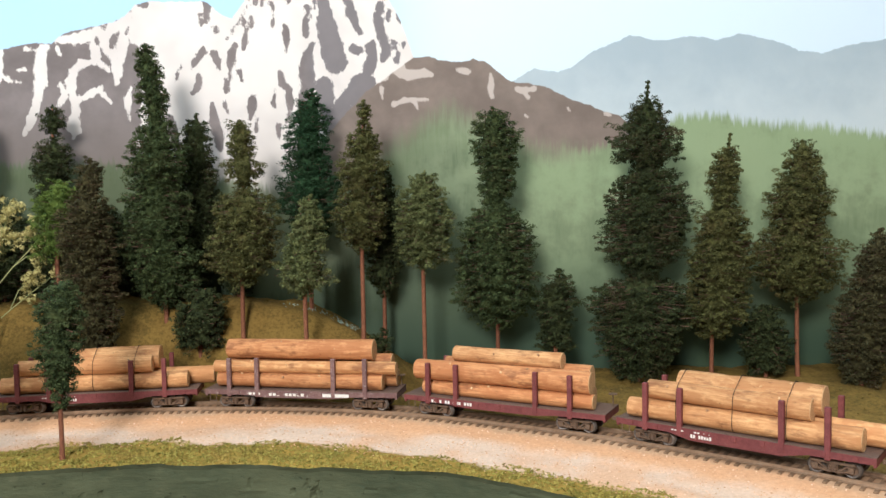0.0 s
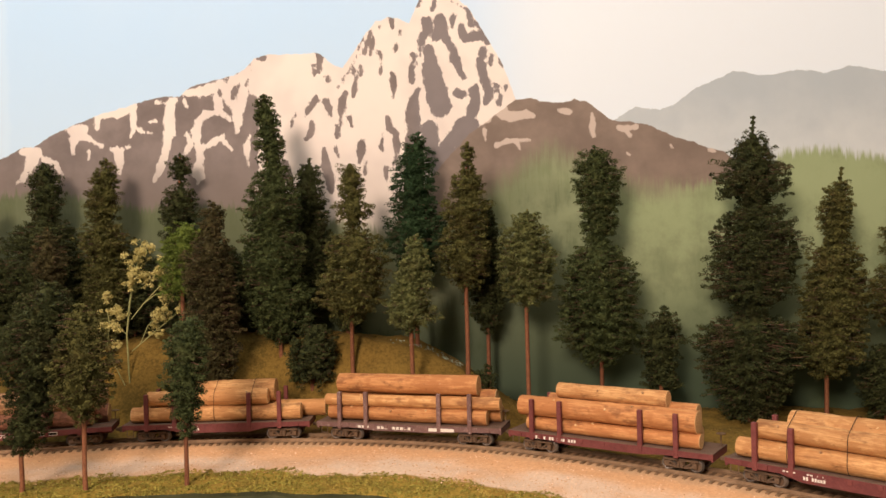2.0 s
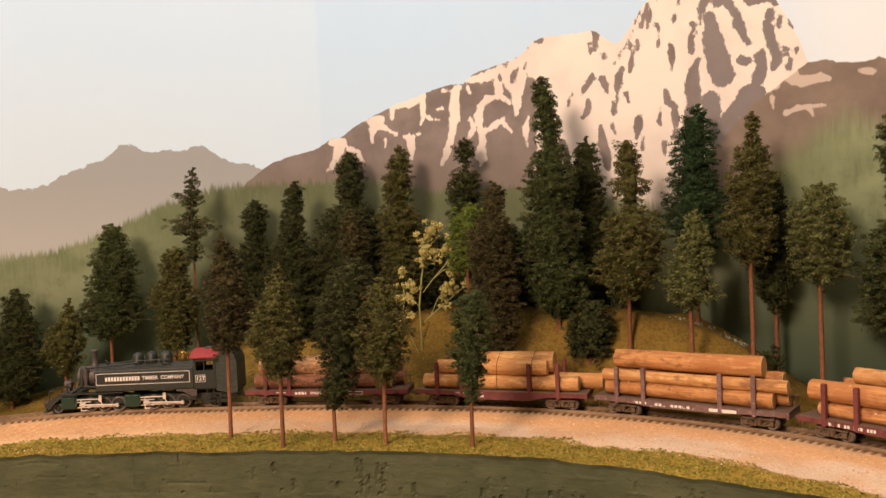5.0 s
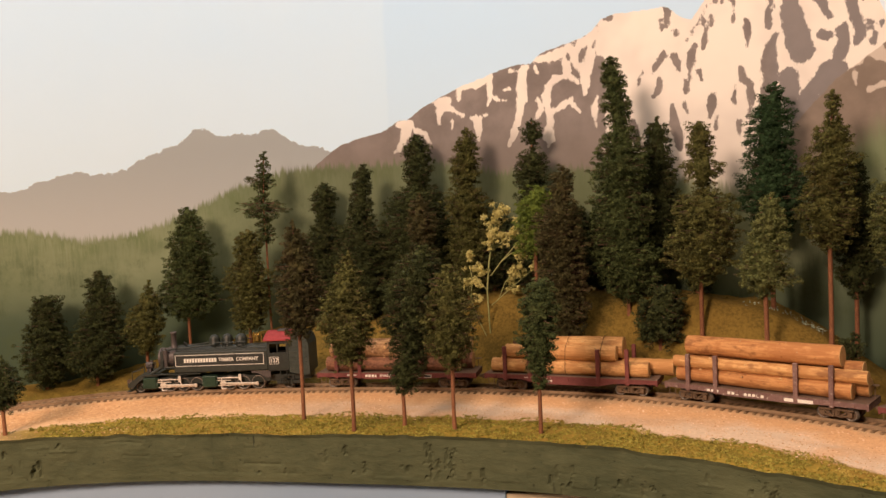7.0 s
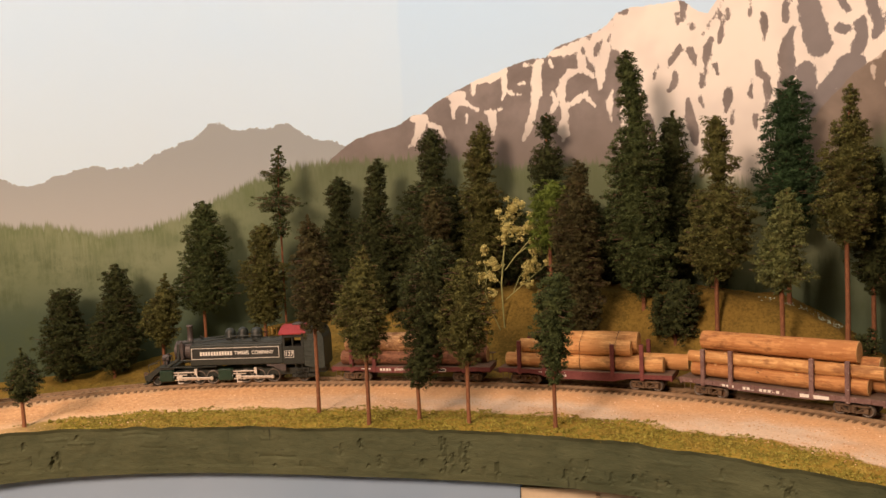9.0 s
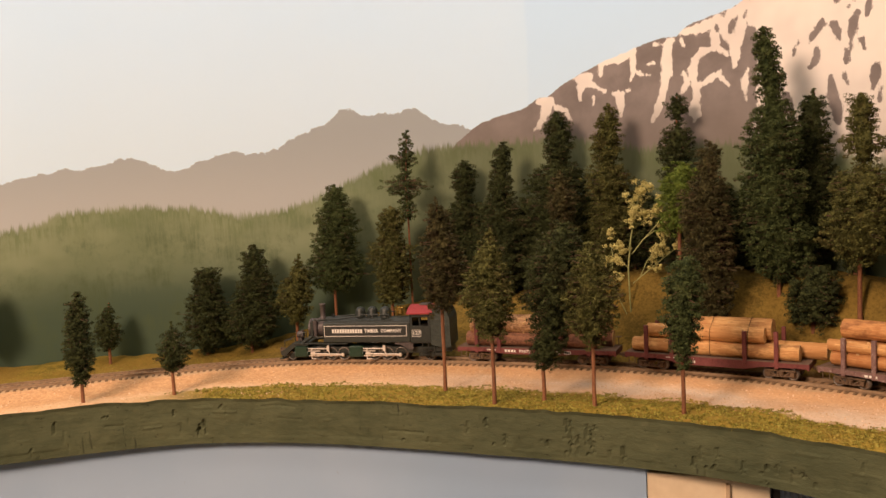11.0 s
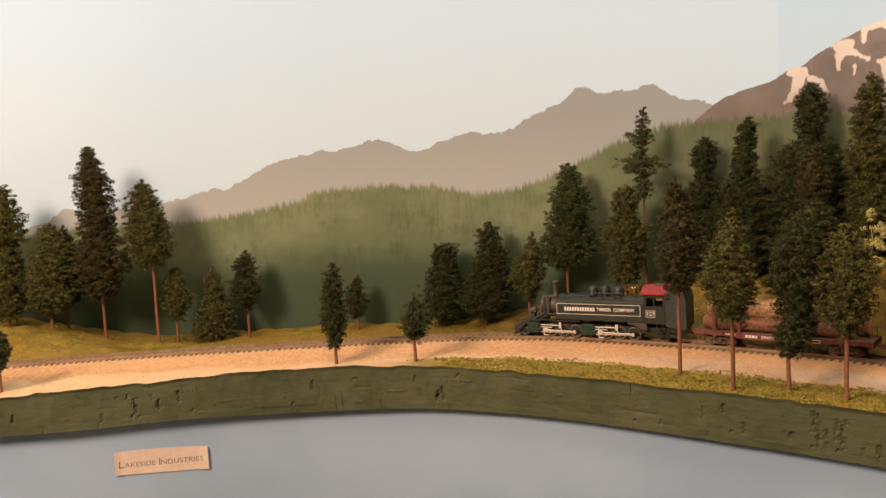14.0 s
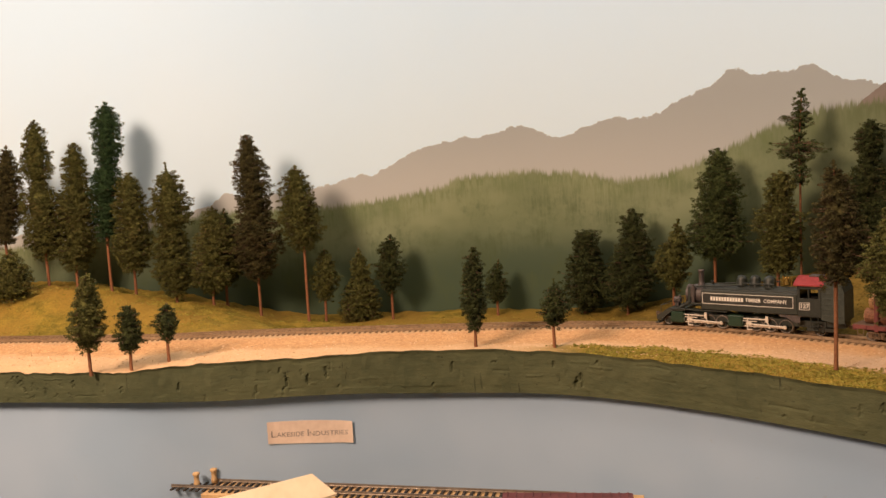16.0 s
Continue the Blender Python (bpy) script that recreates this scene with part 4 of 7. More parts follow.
def fir(x, y, lean_x, lean_y, foot, top, radius, colour, habit, seed, girth):
    """A model fir: wire trunk, twigs in whorls and tufts of ground foam. foot and top: heights of the crown's ends.
    girth: pairs of height in the crown (0 foot, 1 top) and share of the radius there."""
    rng = np.random.default_rng(seed)
    i = int(np.argmin((TRACK[:, 0] - x) ** 2 + (TRACK[:, 1] - y) ** 2))
    q = float((np.array([x, y]) - TRACK[i]) @ TN[i])
    base = ground_height(x, y, q, meet(TRACK[i], -TN[i], WALL) or 0.2) - 0.002
    foot = max(foot, base + 0.006)
    thing = new("fir_tree")
    thing.location = (x, y, base)
    where = "beside the track" if q > 0 else "against the backdrop"
    tagged(thing, f"{WORDS[colour]} {HABIT[habit]}, bare brown trunk, {where}", "tree", "model fir trees")
    h, f = top - base, foot - base

    def axis(z):
        k = np.maximum(0.0, (z - f) / max(1e-6, h - f))
        w = 0.0022 * np.sin(2.2 * seed + 38 * z) * np.minimum(1.0, k * 3)
        return np.stack([lean_x * k + w, lean_y * k + 0.6 * w, z + 0 * k], -1)

    thick = 0.0012 if habit == "sparse" else 0.0019 if q < 0 else 0.0016
    bm = bmesh.new()
    zs = [0, 0.3 * f, f, f + 0.4 * (h - f), f + 0.985 * (h - f)]
    rs = [thick * 1.15, thick, thick * 0.95, thick * 0.7, thick * 0.3]
    rings = []
    for z, r in zip(zs, rs):
        c = axis(z) + rng.normal(0, thick * 0.12, 3) * (1, 1, 0)
        rings.append([bm.verts.new((c[0] + r * math.cos(a), c[1] + r * math.sin(a), z)) for a in np.arange(7) * 6.2832 / 7])
    for p, r in zip(rings, rings[1:]):
        for k in range(7):
            bm.faces.new((p[k], p[(k + 1) % 7], r[(k + 1) % 7], r[k]))
    bm.faces.new(rings[-1])
    part("trunk", bm, BARK, thing, smooth=True)
    # waists between the tufted tiers stay open: the least girth within a few millimetres
    gv = np.linspace(0, 1, 240)
    gr = np.interp(gv, girth[0::2], girth[1::2]) * radius * (1.01 if q < 0 else 1.1)
    near = max(1, int(240 * 0.0048 / (h - f)))
    gr = np.min([np.roll(np.pad(gr, near, mode="edge"), k)[near:-near] for k in range(-near, near + 1)], axis=0)
    fine = 1.0 if q < 0 else 0.85
    # whorls of twigs, a few millimetres apart, each with a ring of tufts; a second ring lies nearer to the trunk
    spots, twig_v, twig_f = [], [], []
    z = f + 0.001
    while z < h - 0.001:
        v = (z - f) / (h - f)
        r = float(np.interp(v, gv, gr))
        ragged = rng.uniform(0.94, 1.08)
        for share, gap in ((1.0, 0.0046), (0.62, 0.0058)):
            reach = r * share
            if share < 1 and r < 0.009:
                continue
            arms = max(3, int(6.2832 * reach / (gap * fine) * (0.6 if habit == "sparse" else 1.0)))
            for a in rng.uniform(0, 6.28) + np.arange(arms) * 6.2832 / arms + rng.normal(0, 0.5 / arms, arms):
                lump = 1.0 + 0.26 * noise.noise((math.cos(a) * 1.5 + seed, math.sin(a) * 1.5, z * 75)) + 0.22 * noise.noise((math.cos(a) * 4 + seed, math.sin(a) * 4, z * 190))
                far = reach * ragged * lump * (rng.uniform(0.45, 1.15) if habit == "sparse" else rng.uniform(0.80, 1.08))
                if share == 1 and rng.random() < 0.10:
                    far *= rng.uniform(0.6, 0.85)
                droop = min(rng.normal(-0.0004, 0.0030) * min(1.0, r / 0.012), h - 0.0012 - z)
                spots.append((z + droop, a, max(far - 0.0022, 0.0004), share))
                if share == 1 and (habit == "sparse" or rng.random() < (0.5 if colour == "brown" or habit == "tiers" else 0.3)):
                    c = axis(z)
                    tip = c + np.array([math.cos(a) * far, math.sin(a) * far, droop]) * rng.uniform(0.84, 1.03)
                    o, side = len(twig_v), np.array([-math.sin(a), math.cos(a), 0]) * 0.00035
                    twig_v += [c - side, c + side, c + (0, 0, 0.0007), tip - side * 0.5, tip + side * 0.5, tip + (0, 0, 0.0004)]
                    twig_f += [(o, o + 3, o + 4, o + 1), (o + 1, o + 4, o + 5, o + 2), (o + 2, o + 5, o + 3, o)]
        z += rng.uniform(0.0034, 0.0052) * fine
    s = np.array(spots)
    way = np.stack([np.cos(s[:, 1]), np.sin(s[:, 1]), rng.normal(0.10, 0.38, len(s))], 1)
    way /= np.linalg.norm(way, axis=1)[:, None]
    at = axis(s[:, 0]) + np.stack([way[:, 0] * s[:, 2], way[:, 1] * s[:, 2], 0 * s[:, 2]], 1)
    k = rng.uniform(0.6, 1.3, len(s)) * fine * np.clip(0.35 + s[:, 2] / 0.010, 0.45, 1.0)
    outer = s[:, 3] == 1
    leaves = [tufts(rng, at[outer], way[outer], 0.0038 * k[outer], 0.0034 * k[outer], 0.0024 * k[outer], 46, 0.00094 * fine)]
    if (~outer).any():
        leaves.append(tufts(rng, at[~outer], way[~outer], 0.0040 * k[~outer], 0.0034 * k[~outer], 0.0022 * k[~outer], 14, 0.0012 * fine))
    # a ragged core of matted foam round the trunk
    rows = []
    for v in np.linspace(0.03, 0.985, max(6, int((h - f) / 0.006))):
        r = float(np.interp(v, gv, gr)) * (0.0 if habit == "sparse" else 0.50)
        r = r if r > 0.0045 else 0.0008
        c = axis(f + v * (h - f))
        rows.append([c + np.array([math.cos(a) * r, math.sin(a) * r, 0]) * rng.uniform(0.75, 1.1) for a in np.arange(10) * 0.62832])
    for p, r in zip(rows, rows[1:]):
        for j in range(10):
            leaves.append(np.array([p[j], p[(j + 1) % 10], r[(j + 1) % 10], p[j], r[(j + 1) % 10], r[j]]))
    v = np.concatenate(leaves)
    me = bpy.data.meshes.new("crown")
    n = len(v) // 3
    me.vertices.add(len(v))
    me.vertices.foreach_set("co", v.astype(np.float32).ravel())
    me.loops.add(3 * n)
    me.loops.foreach_set("vertex_index", np.arange(3 * n, dtype=np.int32))
    me.polygons.add(n)
    me.polygons.foreach_set("loop_start", np.arange(n, dtype=np.int32) * 3)
    me.update(calc_edges=True)
    link("crown", me, LEAF[colour], thing)
    if twig_v:
        link("twig_whorl", mesh_of("branches", twig_v, twig_f), TWIG, thing)
    return n


fir(0.166, 0.703, 0.01, -0.003, -0.012, 0.26, 0.0405, 'dark', 'tiers', 1, (0, 0.5, 0.09, 0.85, 0.15, 1, 0.25, 1, 0.32, 0.95, 0.34, 0.35, 0.365, 0.5, 0.4, 0.85, 0.49, 0.93, 0.57, 0.9, 0.64, 0.8, 0.69, 0.6, 0.705, 0.3, 0.72, 0.68, 0.75, 0.76, 0.82, 0.72, 0.87, 0.5, 0.92, 0.28, 0.94, 0.1, 1, 0.04))
fir(0.227, 0.696, 0.014, -0.005, 0.042, 0.211, 0.031, 'olive', 'knot', 2, (0, 0.5, 0.05, 0.9, 0.1, 0.92, 0.22, 0.88, 0.34, 1, 0.45, 0.9, 0.53, 0.7, 0.62, 0.68, 0.655, 0.32, 0.69, 0.46, 0.78, 0.47, 0.88, 0.4, 0.95, 0.2, 0.965, 0.05, 1, 0.03))
fir(0.303, 0.705, 0.002, -0.001, 0.069, 0.205, 0.0362, 'olive', 'cap', 3, (0, 0.4, 0.06, 0.9, 0.2, 1, 0.38, 0.97, 0.45, 0.72, 0.5, 0.68, 0.58, 0.78, 0.7, 0.72, 0.8, 0.55, 0.92, 0.42, 0.99, 0.28, 1, 0.1))
fir(0.276, 0.705, 0.002, -0.001, 0.008, 0.064, 0.0228, 'dark', 'bush', 4, (0, 0.7, 0.15, 0.95, 0.5, 0.9, 0.8, 0.8, 1, 0.5))
fir(0.343, 0.674, 0.012, -0.006, -0.004, 0.132, 0.031, 'brown', 'cone', 5, (0, 0.5, 0.1, 0.8, 0.3, 1, 0.55, 0.85, 0.75, 0.65, 0.9, 0.4, 1, 0.1))
fir(0.046, 0.71, -0.001, 0, 0.053, 0.241, 0.035, 'green', 'topknot', 6, (0, 0.45, 0.07, 1.05, 0.13, 1, 0.25, 1, 0.37, 0.98, 0.47, 0.88, 0.53, 0.62, 0.55, 0.32, 0.575, 0.44, 0.63, 0.52, 0.66, 0.44, 0.69, 0.62, 0.75, 0.6, 0.84, 0.57, 0.93, 0.54, 0.97, 0.4, 0.985, 0.1, 1, 0.04))
fir(0.096, 0.711, 0.004, -0.001, 0.03, 0.099, 0.0216, 'dark', 'bush', 7, (0, 0.7, 0.2, 0.7, 0.5, 0.9, 0.6, 1, 0.75, 0.7, 0.9, 0.5, 1, 0.2))
fir(-0.017, 0.7, 0.004, 0, 0.098, 0.186, 0.0258, 'sage', 'cone', 8, (0, 0.15, 0.05, 0.65, 0.17, 0.85, 0.36, 0.98, 0.54, 1, 0.67, 0.85, 0.85, 0.68, 0.95, 0.45, 1, 0.1))
fir(-0.068, 0.69, 0.003, 0, 0.12, 0.244, 0.0247, 'olive', 'knot', 9, (0, 0.4, 0.05, 0.8, 0.2, 0.95, 0.33, 1, 0.38, 0.68, 0.43, 0.85, 0.5, 0.88, 0.6, 0.85, 0.67, 0.68, 0.77, 0.6, 0.8, 0.3, 0.93, 0.28, 0.99, 0.25, 1, 0.1))
fir(-0.053, 0.73, 0.002, 0, 0.077, 0.192, 0.017, 'dark', 'cone', 10, (0, 0.4, 0.1, 0.9, 0.4, 1, 0.7, 0.8, 1, 0.3))
fir(-0.116, 0.721, 0.005, 0.001, 0.129, 0.258, 0.0289, 'pine', 'cone', 11, (0, 0.6, 0.2, 0.9, 0.35, 0.95, 0.42, 0.9, 0.46, 0.7, 0.55, 0.7, 0.7, 0.66, 0.82, 0.58, 0.93, 0.44, 0.98, 0.25, 1, 0.1))
fir(-0.11, 0.652, 0.004, 0.001, 0.085, 0.167, 0.0226, 'sage', 'cone', 12, (0, 0.3, 0.06, 0.8, 0.2, 1, 0.38, 0.85, 0.55, 0.72, 0.75, 0.6, 0.9, 0.45, 0.98, 0.3, 1, 0.1))
fir(-0.165, 0.673, 0.005, 0.001, 0.095, 0.229, 0.0294, 'olive', 'knot', 13, (0, 0.4, 0.05, 0.92, 0.15, 1, 0.3, 0.97, 0.42, 0.92, 0.54, 0.8, 0.565, 0.45, 0.58, 0.28, 0.61, 0.5, 0.69, 0.58, 0.76, 0.56, 0.79, 0.36, 0.85, 0.38, 0.96, 0.37, 0.99, 0.25, 1, 0.08))
fir(-0.219, 0.731, 0.006, 0.002, 0.08, 0.242, 0.024, 'dark', 'puffs', 14, (0, 0.5, 0.2, 0.9, 0.4, 1, 0.6, 0.82, 0.75, 0.72, 0.85, 0.6, 0.93, 0.45, 0.98, 0.22, 1, 0.1))
fir(-0.232, 0.687, -0.007, -0.002, 0.076, 0.295, 0.0327, 'green', 'spire', 15, (0, 0.3, 0.04, 0.75, 0.1, 0.9, 0.18, 0.92, 0.24, 0.86, 0.29, 0.8, 0.35, 0.86, 0.43, 0.8, 0.46, 0.68, 0.49, 0.8, 0.57, 0.8, 0.61, 0.66, 0.68, 0.55, 0.715, 0.34, 0.745, 0.46, 0.79, 0.5, 0.835, 0.33, 0.86, 0.4, 0.905, 0.36, 0.96, 0.28, 0.99, 0.2, 1, 0.08))
fir(-0.201, 0.674, 0.006, 0.002, 0.044, 0.091, 0.0245, 'dark', 'bush', 16, (0, 0.8, 0.4, 1, 0.7, 0.95, 0.9, 0.7, 1, 0.4))
fir(-0.279, 0.65, 0.002, 0.001, 0.043, 0.199, 0.0246, 'brown', 'cone', 17, (0, 0.55, 0.15, 0.88, 0.3, 0.9, 0.45, 0.9, 0.56, 0.95, 0.67, 0.88, 0.77, 0.7, 0.84, 0.45, 0.88, 0.55, 0.94, 0.6, 0.98, 0.3, 1, 0.1))
fir(-0.34, 0.723, 0.001, 0.001, 0.157, 0.25, 0.0199, 'dark', 'puffs', 18, (0, 0.6, 0.3, 0.8, 0.38, 0.9, 0.53, 0.88, 0.63, 0.66, 0.67, 0.25, 0.71, 0.5, 0.83, 0.58, 0.94, 0.52, 0.98, 0.4, 1, 0.1))
fir(-0.319, 0.682, 0.003, 0.001, 0.121, 0.183, 0.024, 'lime', 'bush', 19, (0, 0.8, 0.4, 1, 0.75, 0.9, 0.93, 0.6, 1, 0.3))
fir(-0.406, 0.705, 0.005, 0.003, 0.061, 0.245, 0.0293, 'olive', 'knot', 20, (0, 0.6, 0.1, 0.8, 0.25, 0.88, 0.38, 0.8, 0.43, 0.66, 0.5, 0.8, 0.62, 0.74, 0.655, 0.42, 0.69, 0.58, 0.75, 0.55, 0.84, 0.5, 0.94, 0.36, 0.99, 0.22, 1, 0.1))
fir(-0.476, 0.712, 0.007, 0.005, 0.049, 0.245, 0.0344, 'dark', 'cap', 21, (0, 0.6, 0.2, 0.9, 0.4, 1, 0.6, 0.95, 0.66, 0.85, 0.7, 0.6, 0.72, 0.35, 0.75, 0.52, 0.85, 0.47, 0.95, 0.38, 0.99, 0.25, 1, 0.1))
fir(-0.435, 0.653, 0.007, 0.005, 0.051, 0.181, 0.0227, 'brown', 'cone', 22, (0, 0.7, 0.3, 1, 0.5, 0.85, 0.57, 0.6, 0.61, 0.45, 0.66, 0.68, 0.8, 0.68, 0.9, 0.52, 0.97, 0.38, 1, 0.1))
fir(-0.531, 0.692, 0.005, 0.004, 0.047, 0.215, 0.0362, 'dark', 'cone', 23, (0, 0.5, 0.12, 0.8, 0.25, 0.85, 0.4, 0.78, 0.52, 0.7, 0.6, 0.62, 0.64, 0.42, 0.72, 0.42, 0.82, 0.36, 0.93, 0.32, 0.98, 0.26, 1, 0.1))
fir(-0.603, 0.706, 0.008, 0.007, 0.046, 0.201, 0.028, 'dark', 'knot', 24, (0, 0.6, 0.3, 1, 0.5, 0.85, 0.65, 0.8, 0.71, 0.4, 0.76, 0.5, 0.85, 0.58, 0.95, 0.5, 1, 0.15))
fir(-0.647, 0.671, 0.002, 0.002, 0.135, 0.237, 0.034, 'green', 'sparse', 25, (0, 0.3, 0.1, 0.35, 0.2, 0.3, 0.28, 0.7, 0.36, 0.98, 0.46, 0.95, 0.5, 0.4, 0.55, 0.25, 0.6, 0.55, 0.7, 0.68, 0.77, 0.5, 0.8, 0.25, 0.86, 0.3, 0.88, 0.55, 0.92, 0.5, 0.95, 0.25, 1, 0.14))
fir(-0.66, 0.65, 0.005, 0.005, 0.04, 0.151, 0.0354, 'olive', 'puffs', 26, (0, 0.5, 0.12, 0.65, 0.2, 0.62, 0.3, 0.65, 0.45, 0.8, 0.6, 0.75, 0.68, 0.42, 0.75, 0.45, 0.88, 0.5, 0.97, 0.35, 1, 0.15))
fir(-0.749, 0.642, 0.004, 0.005, 0.051, 0.18, 0.0407, 'green', 'knot', 27, (0, 0.4, 0.06, 0.85, 0.2, 0.95, 0.3, 0.85, 0.4, 0.66, 0.55, 0.66, 0.68, 0.64, 0.8, 0.5, 0.92, 0.35, 0.98, 0.24, 1, 0.1))
fir(-0.843, 0.583, 0.007, 0.009, -0.014, 0.11, 0.0372, 'dark', 'cone', 28, (0, 0.4, 0.08, 0.82, 0.3, 0.9, 0.42, 0.85, 0.55, 0.66, 0.68, 0.58, 0.8, 0.45, 0.93, 0.4, 0.98, 0.3, 1, 0.1))
fir(-0.896, 0.553, 0.004, 0.007, -0.024, 0.085, 0.0352, 'dark', 'bush', 29, (0, 0.3, 0.08, 0.7, 0.25, 0.88, 0.5, 0.86, 0.65, 0.65, 0.8, 0.5, 0.93, 0.5, 0.99, 0.42, 1, 0.2))
fir(-0.764, 0.592, 0.003, 0.004, 0.018, 0.099, 0.027, 'olive', 'cone', 30, (0, 0.4, 0.15, 0.75, 0.4, 0.9, 0.6, 0.75, 0.75, 0.5, 0.85, 0.3, 0.97, 0.2, 1, 0.1))
fir(-0.52, 0.723, 0.005, 0.003, 0.021, 0.156, 0.0313, 'dark', 'cone', 31, (0, 0.5, 0.12, 0.9, 0.3, 1, 0.55, 0.8, 0.75, 0.6, 0.9, 0.35, 1, 0.1))
fir(-0.451, 0.73, 0.007, 0.004, 0.023, 0.159, 0.0302, 'dark', 'cone', 32, (0, 0.5, 0.12, 0.9, 0.3, 1, 0.55, 0.8, 0.75, 0.6, 0.9, 0.35, 1, 0.1))
fir(-0.39, 0.731, 0.005, 0.003, 0.031, 0.163, 0.0316, 'dark', 'puffs', 33, (0, 0.6, 0.2, 1, 0.5, 0.85, 0.75, 0.6, 0.92, 0.4, 1, 0.15))
fir(-0.342, 0.732, 0.004, 0.002, 0.027, 0.141, 0.0285, 'dark', 'cone', 34, (0, 0.5, 0.12, 0.9, 0.3, 1, 0.55, 0.8, 0.75, 0.6, 0.9, 0.35, 1, 0.1))
fir(-0.583, 0.711, 0.005, 0.004, 0.02, 0.136, 0.0297, 'dark', 'cone', 35, (0, 0.5, 0.12, 0.9, 0.3, 1, 0.55, 0.8, 0.75, 0.6, 0.9, 0.35, 1, 0.1))
fir(-0.264, 0.737, 0.002, 0.001, 0.034, 0.176, 0.0290, 'dark', 'cone', 62, (0, 0.6, 0.12, 0.95, 0.4, 1, 0.6, 0.8, 0.8, 0.55, 0.93, 0.3, 1, 0.1))
fir(-0.302, 0.737, 0.002, 0.001, 0.040, 0.168, 0.0270, 'dark', 'cone', 63, (0, 0.6, 0.12, 0.9, 0.35, 1, 0.6, 0.85, 0.8, 0.6, 0.93, 0.3, 1, 0.1))
fir(-0.184, 0.739, 0.002, 0.001, 0.066, 0.172, 0.0200, 'dark', 'cone', 64, (0, 0.5, 0.15, 0.9, 0.4, 1, 0.65, 0.8, 0.85, 0.5, 1, 0.1))
fir(-0.977, 0.466, 0.001, 0.003, -0.012, 0.048, 0.0176, 'dark', 'cone', 36, (0, 0.5, 0.12, 0.9, 0.3, 1, 0.55, 0.8, 0.75, 0.6, 0.9, 0.35, 1, 0.1))
fir(-1.075, 0.301, 0.001, 0.004, -0.028, 0.072, 0.031, 'olive', 'cone', 37, (0, 0.9, 0.2, 1, 0.45, 0.7, 0.65, 0.5, 0.85, 0.35, 1, 0.12))
fir(-1.049, 0.34, 0.001, 0.002, 0.009, 0.088, 0.024, 'dark', 'cone', 38, (0, 0.4, 0.15, 0.8, 0.35, 1, 0.5, 0.9, 0.6, 0.6, 0.8, 0.62, 0.93, 0.45, 1, 0.15))
fir(-1.07, 0.227, -0.001, -0.004, 0.077, 0.191, 0.0337, 'olive', 'cone', 39, (0, 0.4, 0.1, 0.75, 0.25, 0.85, 0.5, 0.8, 0.65, 0.7, 0.8, 0.6, 0.9, 0.4, 0.97, 0.2, 1, 0.08))
fir(-1.08, 0.254, 0.001, 0.004, 0.004, 0.074, 0.019, 'olive', 'bush', 40, (0, 0.5, 0.2, 0.95, 0.5, 1, 0.8, 0.7, 1, 0.3))
fir(-1.087, 0.167, -0, -0, 0.044, 0.235, 0.0408, 'brown', 'spire', 41, (0, 0.4, 0.05, 0.65, 0.15, 0.8, 0.3, 0.8, 0.41, 0.72, 0.44, 0.55, 0.52, 0.55, 0.63, 0.56, 0.73, 0.55, 0.8, 0.58, 0.86, 0.35, 0.9, 0.36, 0.97, 0.25, 1, 0.1))
fir(-1.103, 0.109, 0.001, 0.007, 0.028, 0.144, 0.0348, 'olive', 'cone', 42, (0, 0.4, 0.08, 0.75, 0.25, 0.9, 0.5, 0.78, 0.7, 0.65, 0.85, 0.45, 0.95, 0.25, 1, 0.1))
fir(-1.131, 0.131, 0.001, 0.006, 0.035, 0.137, 0.0294, 'dark', 'cone', 43, (0, 0.5, 0.12, 0.9, 0.3, 1, 0.55, 0.8, 0.75, 0.6, 0.9, 0.35, 1, 0.1))
fir(-1.13, 0.065, 0, 0, 0.027, 0.204, 0.0378, 'olive', 'cone', 44, (0, 0.4, 0.1, 0.65, 0.3, 0.7, 0.46, 0.6, 0.5, 0.48, 0.54, 0.8, 0.65, 0.78, 0.75, 0.62, 0.85, 0.5, 0.92, 0.35, 0.94, 0.06, 1, 0.04))
fir(-1.15, 0.016, 0, 0.004, 0.061, 0.192, 0.0352, 'olive', 'cap', 45, (0, 0.4, 0.1, 0.7, 0.3, 0.76, 0.5, 0.7, 0.65, 0.64, 0.8, 0.58, 0.9, 0.5, 0.97, 0.3, 1, 0.12))
fir(-1.174, -0.013, 0, 0.014, 0.107, 0.287, 0.0293, 'pine', 'puffs', 46, (0, 0.5, 0.3, 0.75, 0.45, 0.75, 0.55, 0.5, 0.6, 0.7, 0.72, 0.65, 0.88, 0.66, 0.96, 0.4, 1, 0.15))
fir(-1.192, -0.054, -0, 0.012, 0.068, 0.237, 0.0397, 'olive', 'cap', 47, (0, 0.4, 0.12, 0.7, 0.3, 0.72, 0.5, 0.7, 0.6, 0.6, 0.68, 0.42, 0.8, 0.42, 0.9, 0.36, 0.97, 0.22, 1, 0.1))
fir(-1.196, -0.089, 0, -0, 0.086, 0.267, 0.0382, 'olive', 'spire', 48, (0, 0.4, 0.1, 0.7, 0.3, 0.74, 0.45, 0.7, 0.54, 0.35, 0.6, 0.58, 0.72, 0.56, 0.84, 0.48, 0.92, 0.34, 0.98, 0.2, 1, 0.1))
fir(-1.214, -0.136, -0.001, 0.011, 0.108, 0.238, 0.0262, 'brown', 'cone', 49, (0, 0.5, 0.3, 1, 0.6, 0.85, 0.8, 0.6, 0.95, 0.3, 1, 0.1))
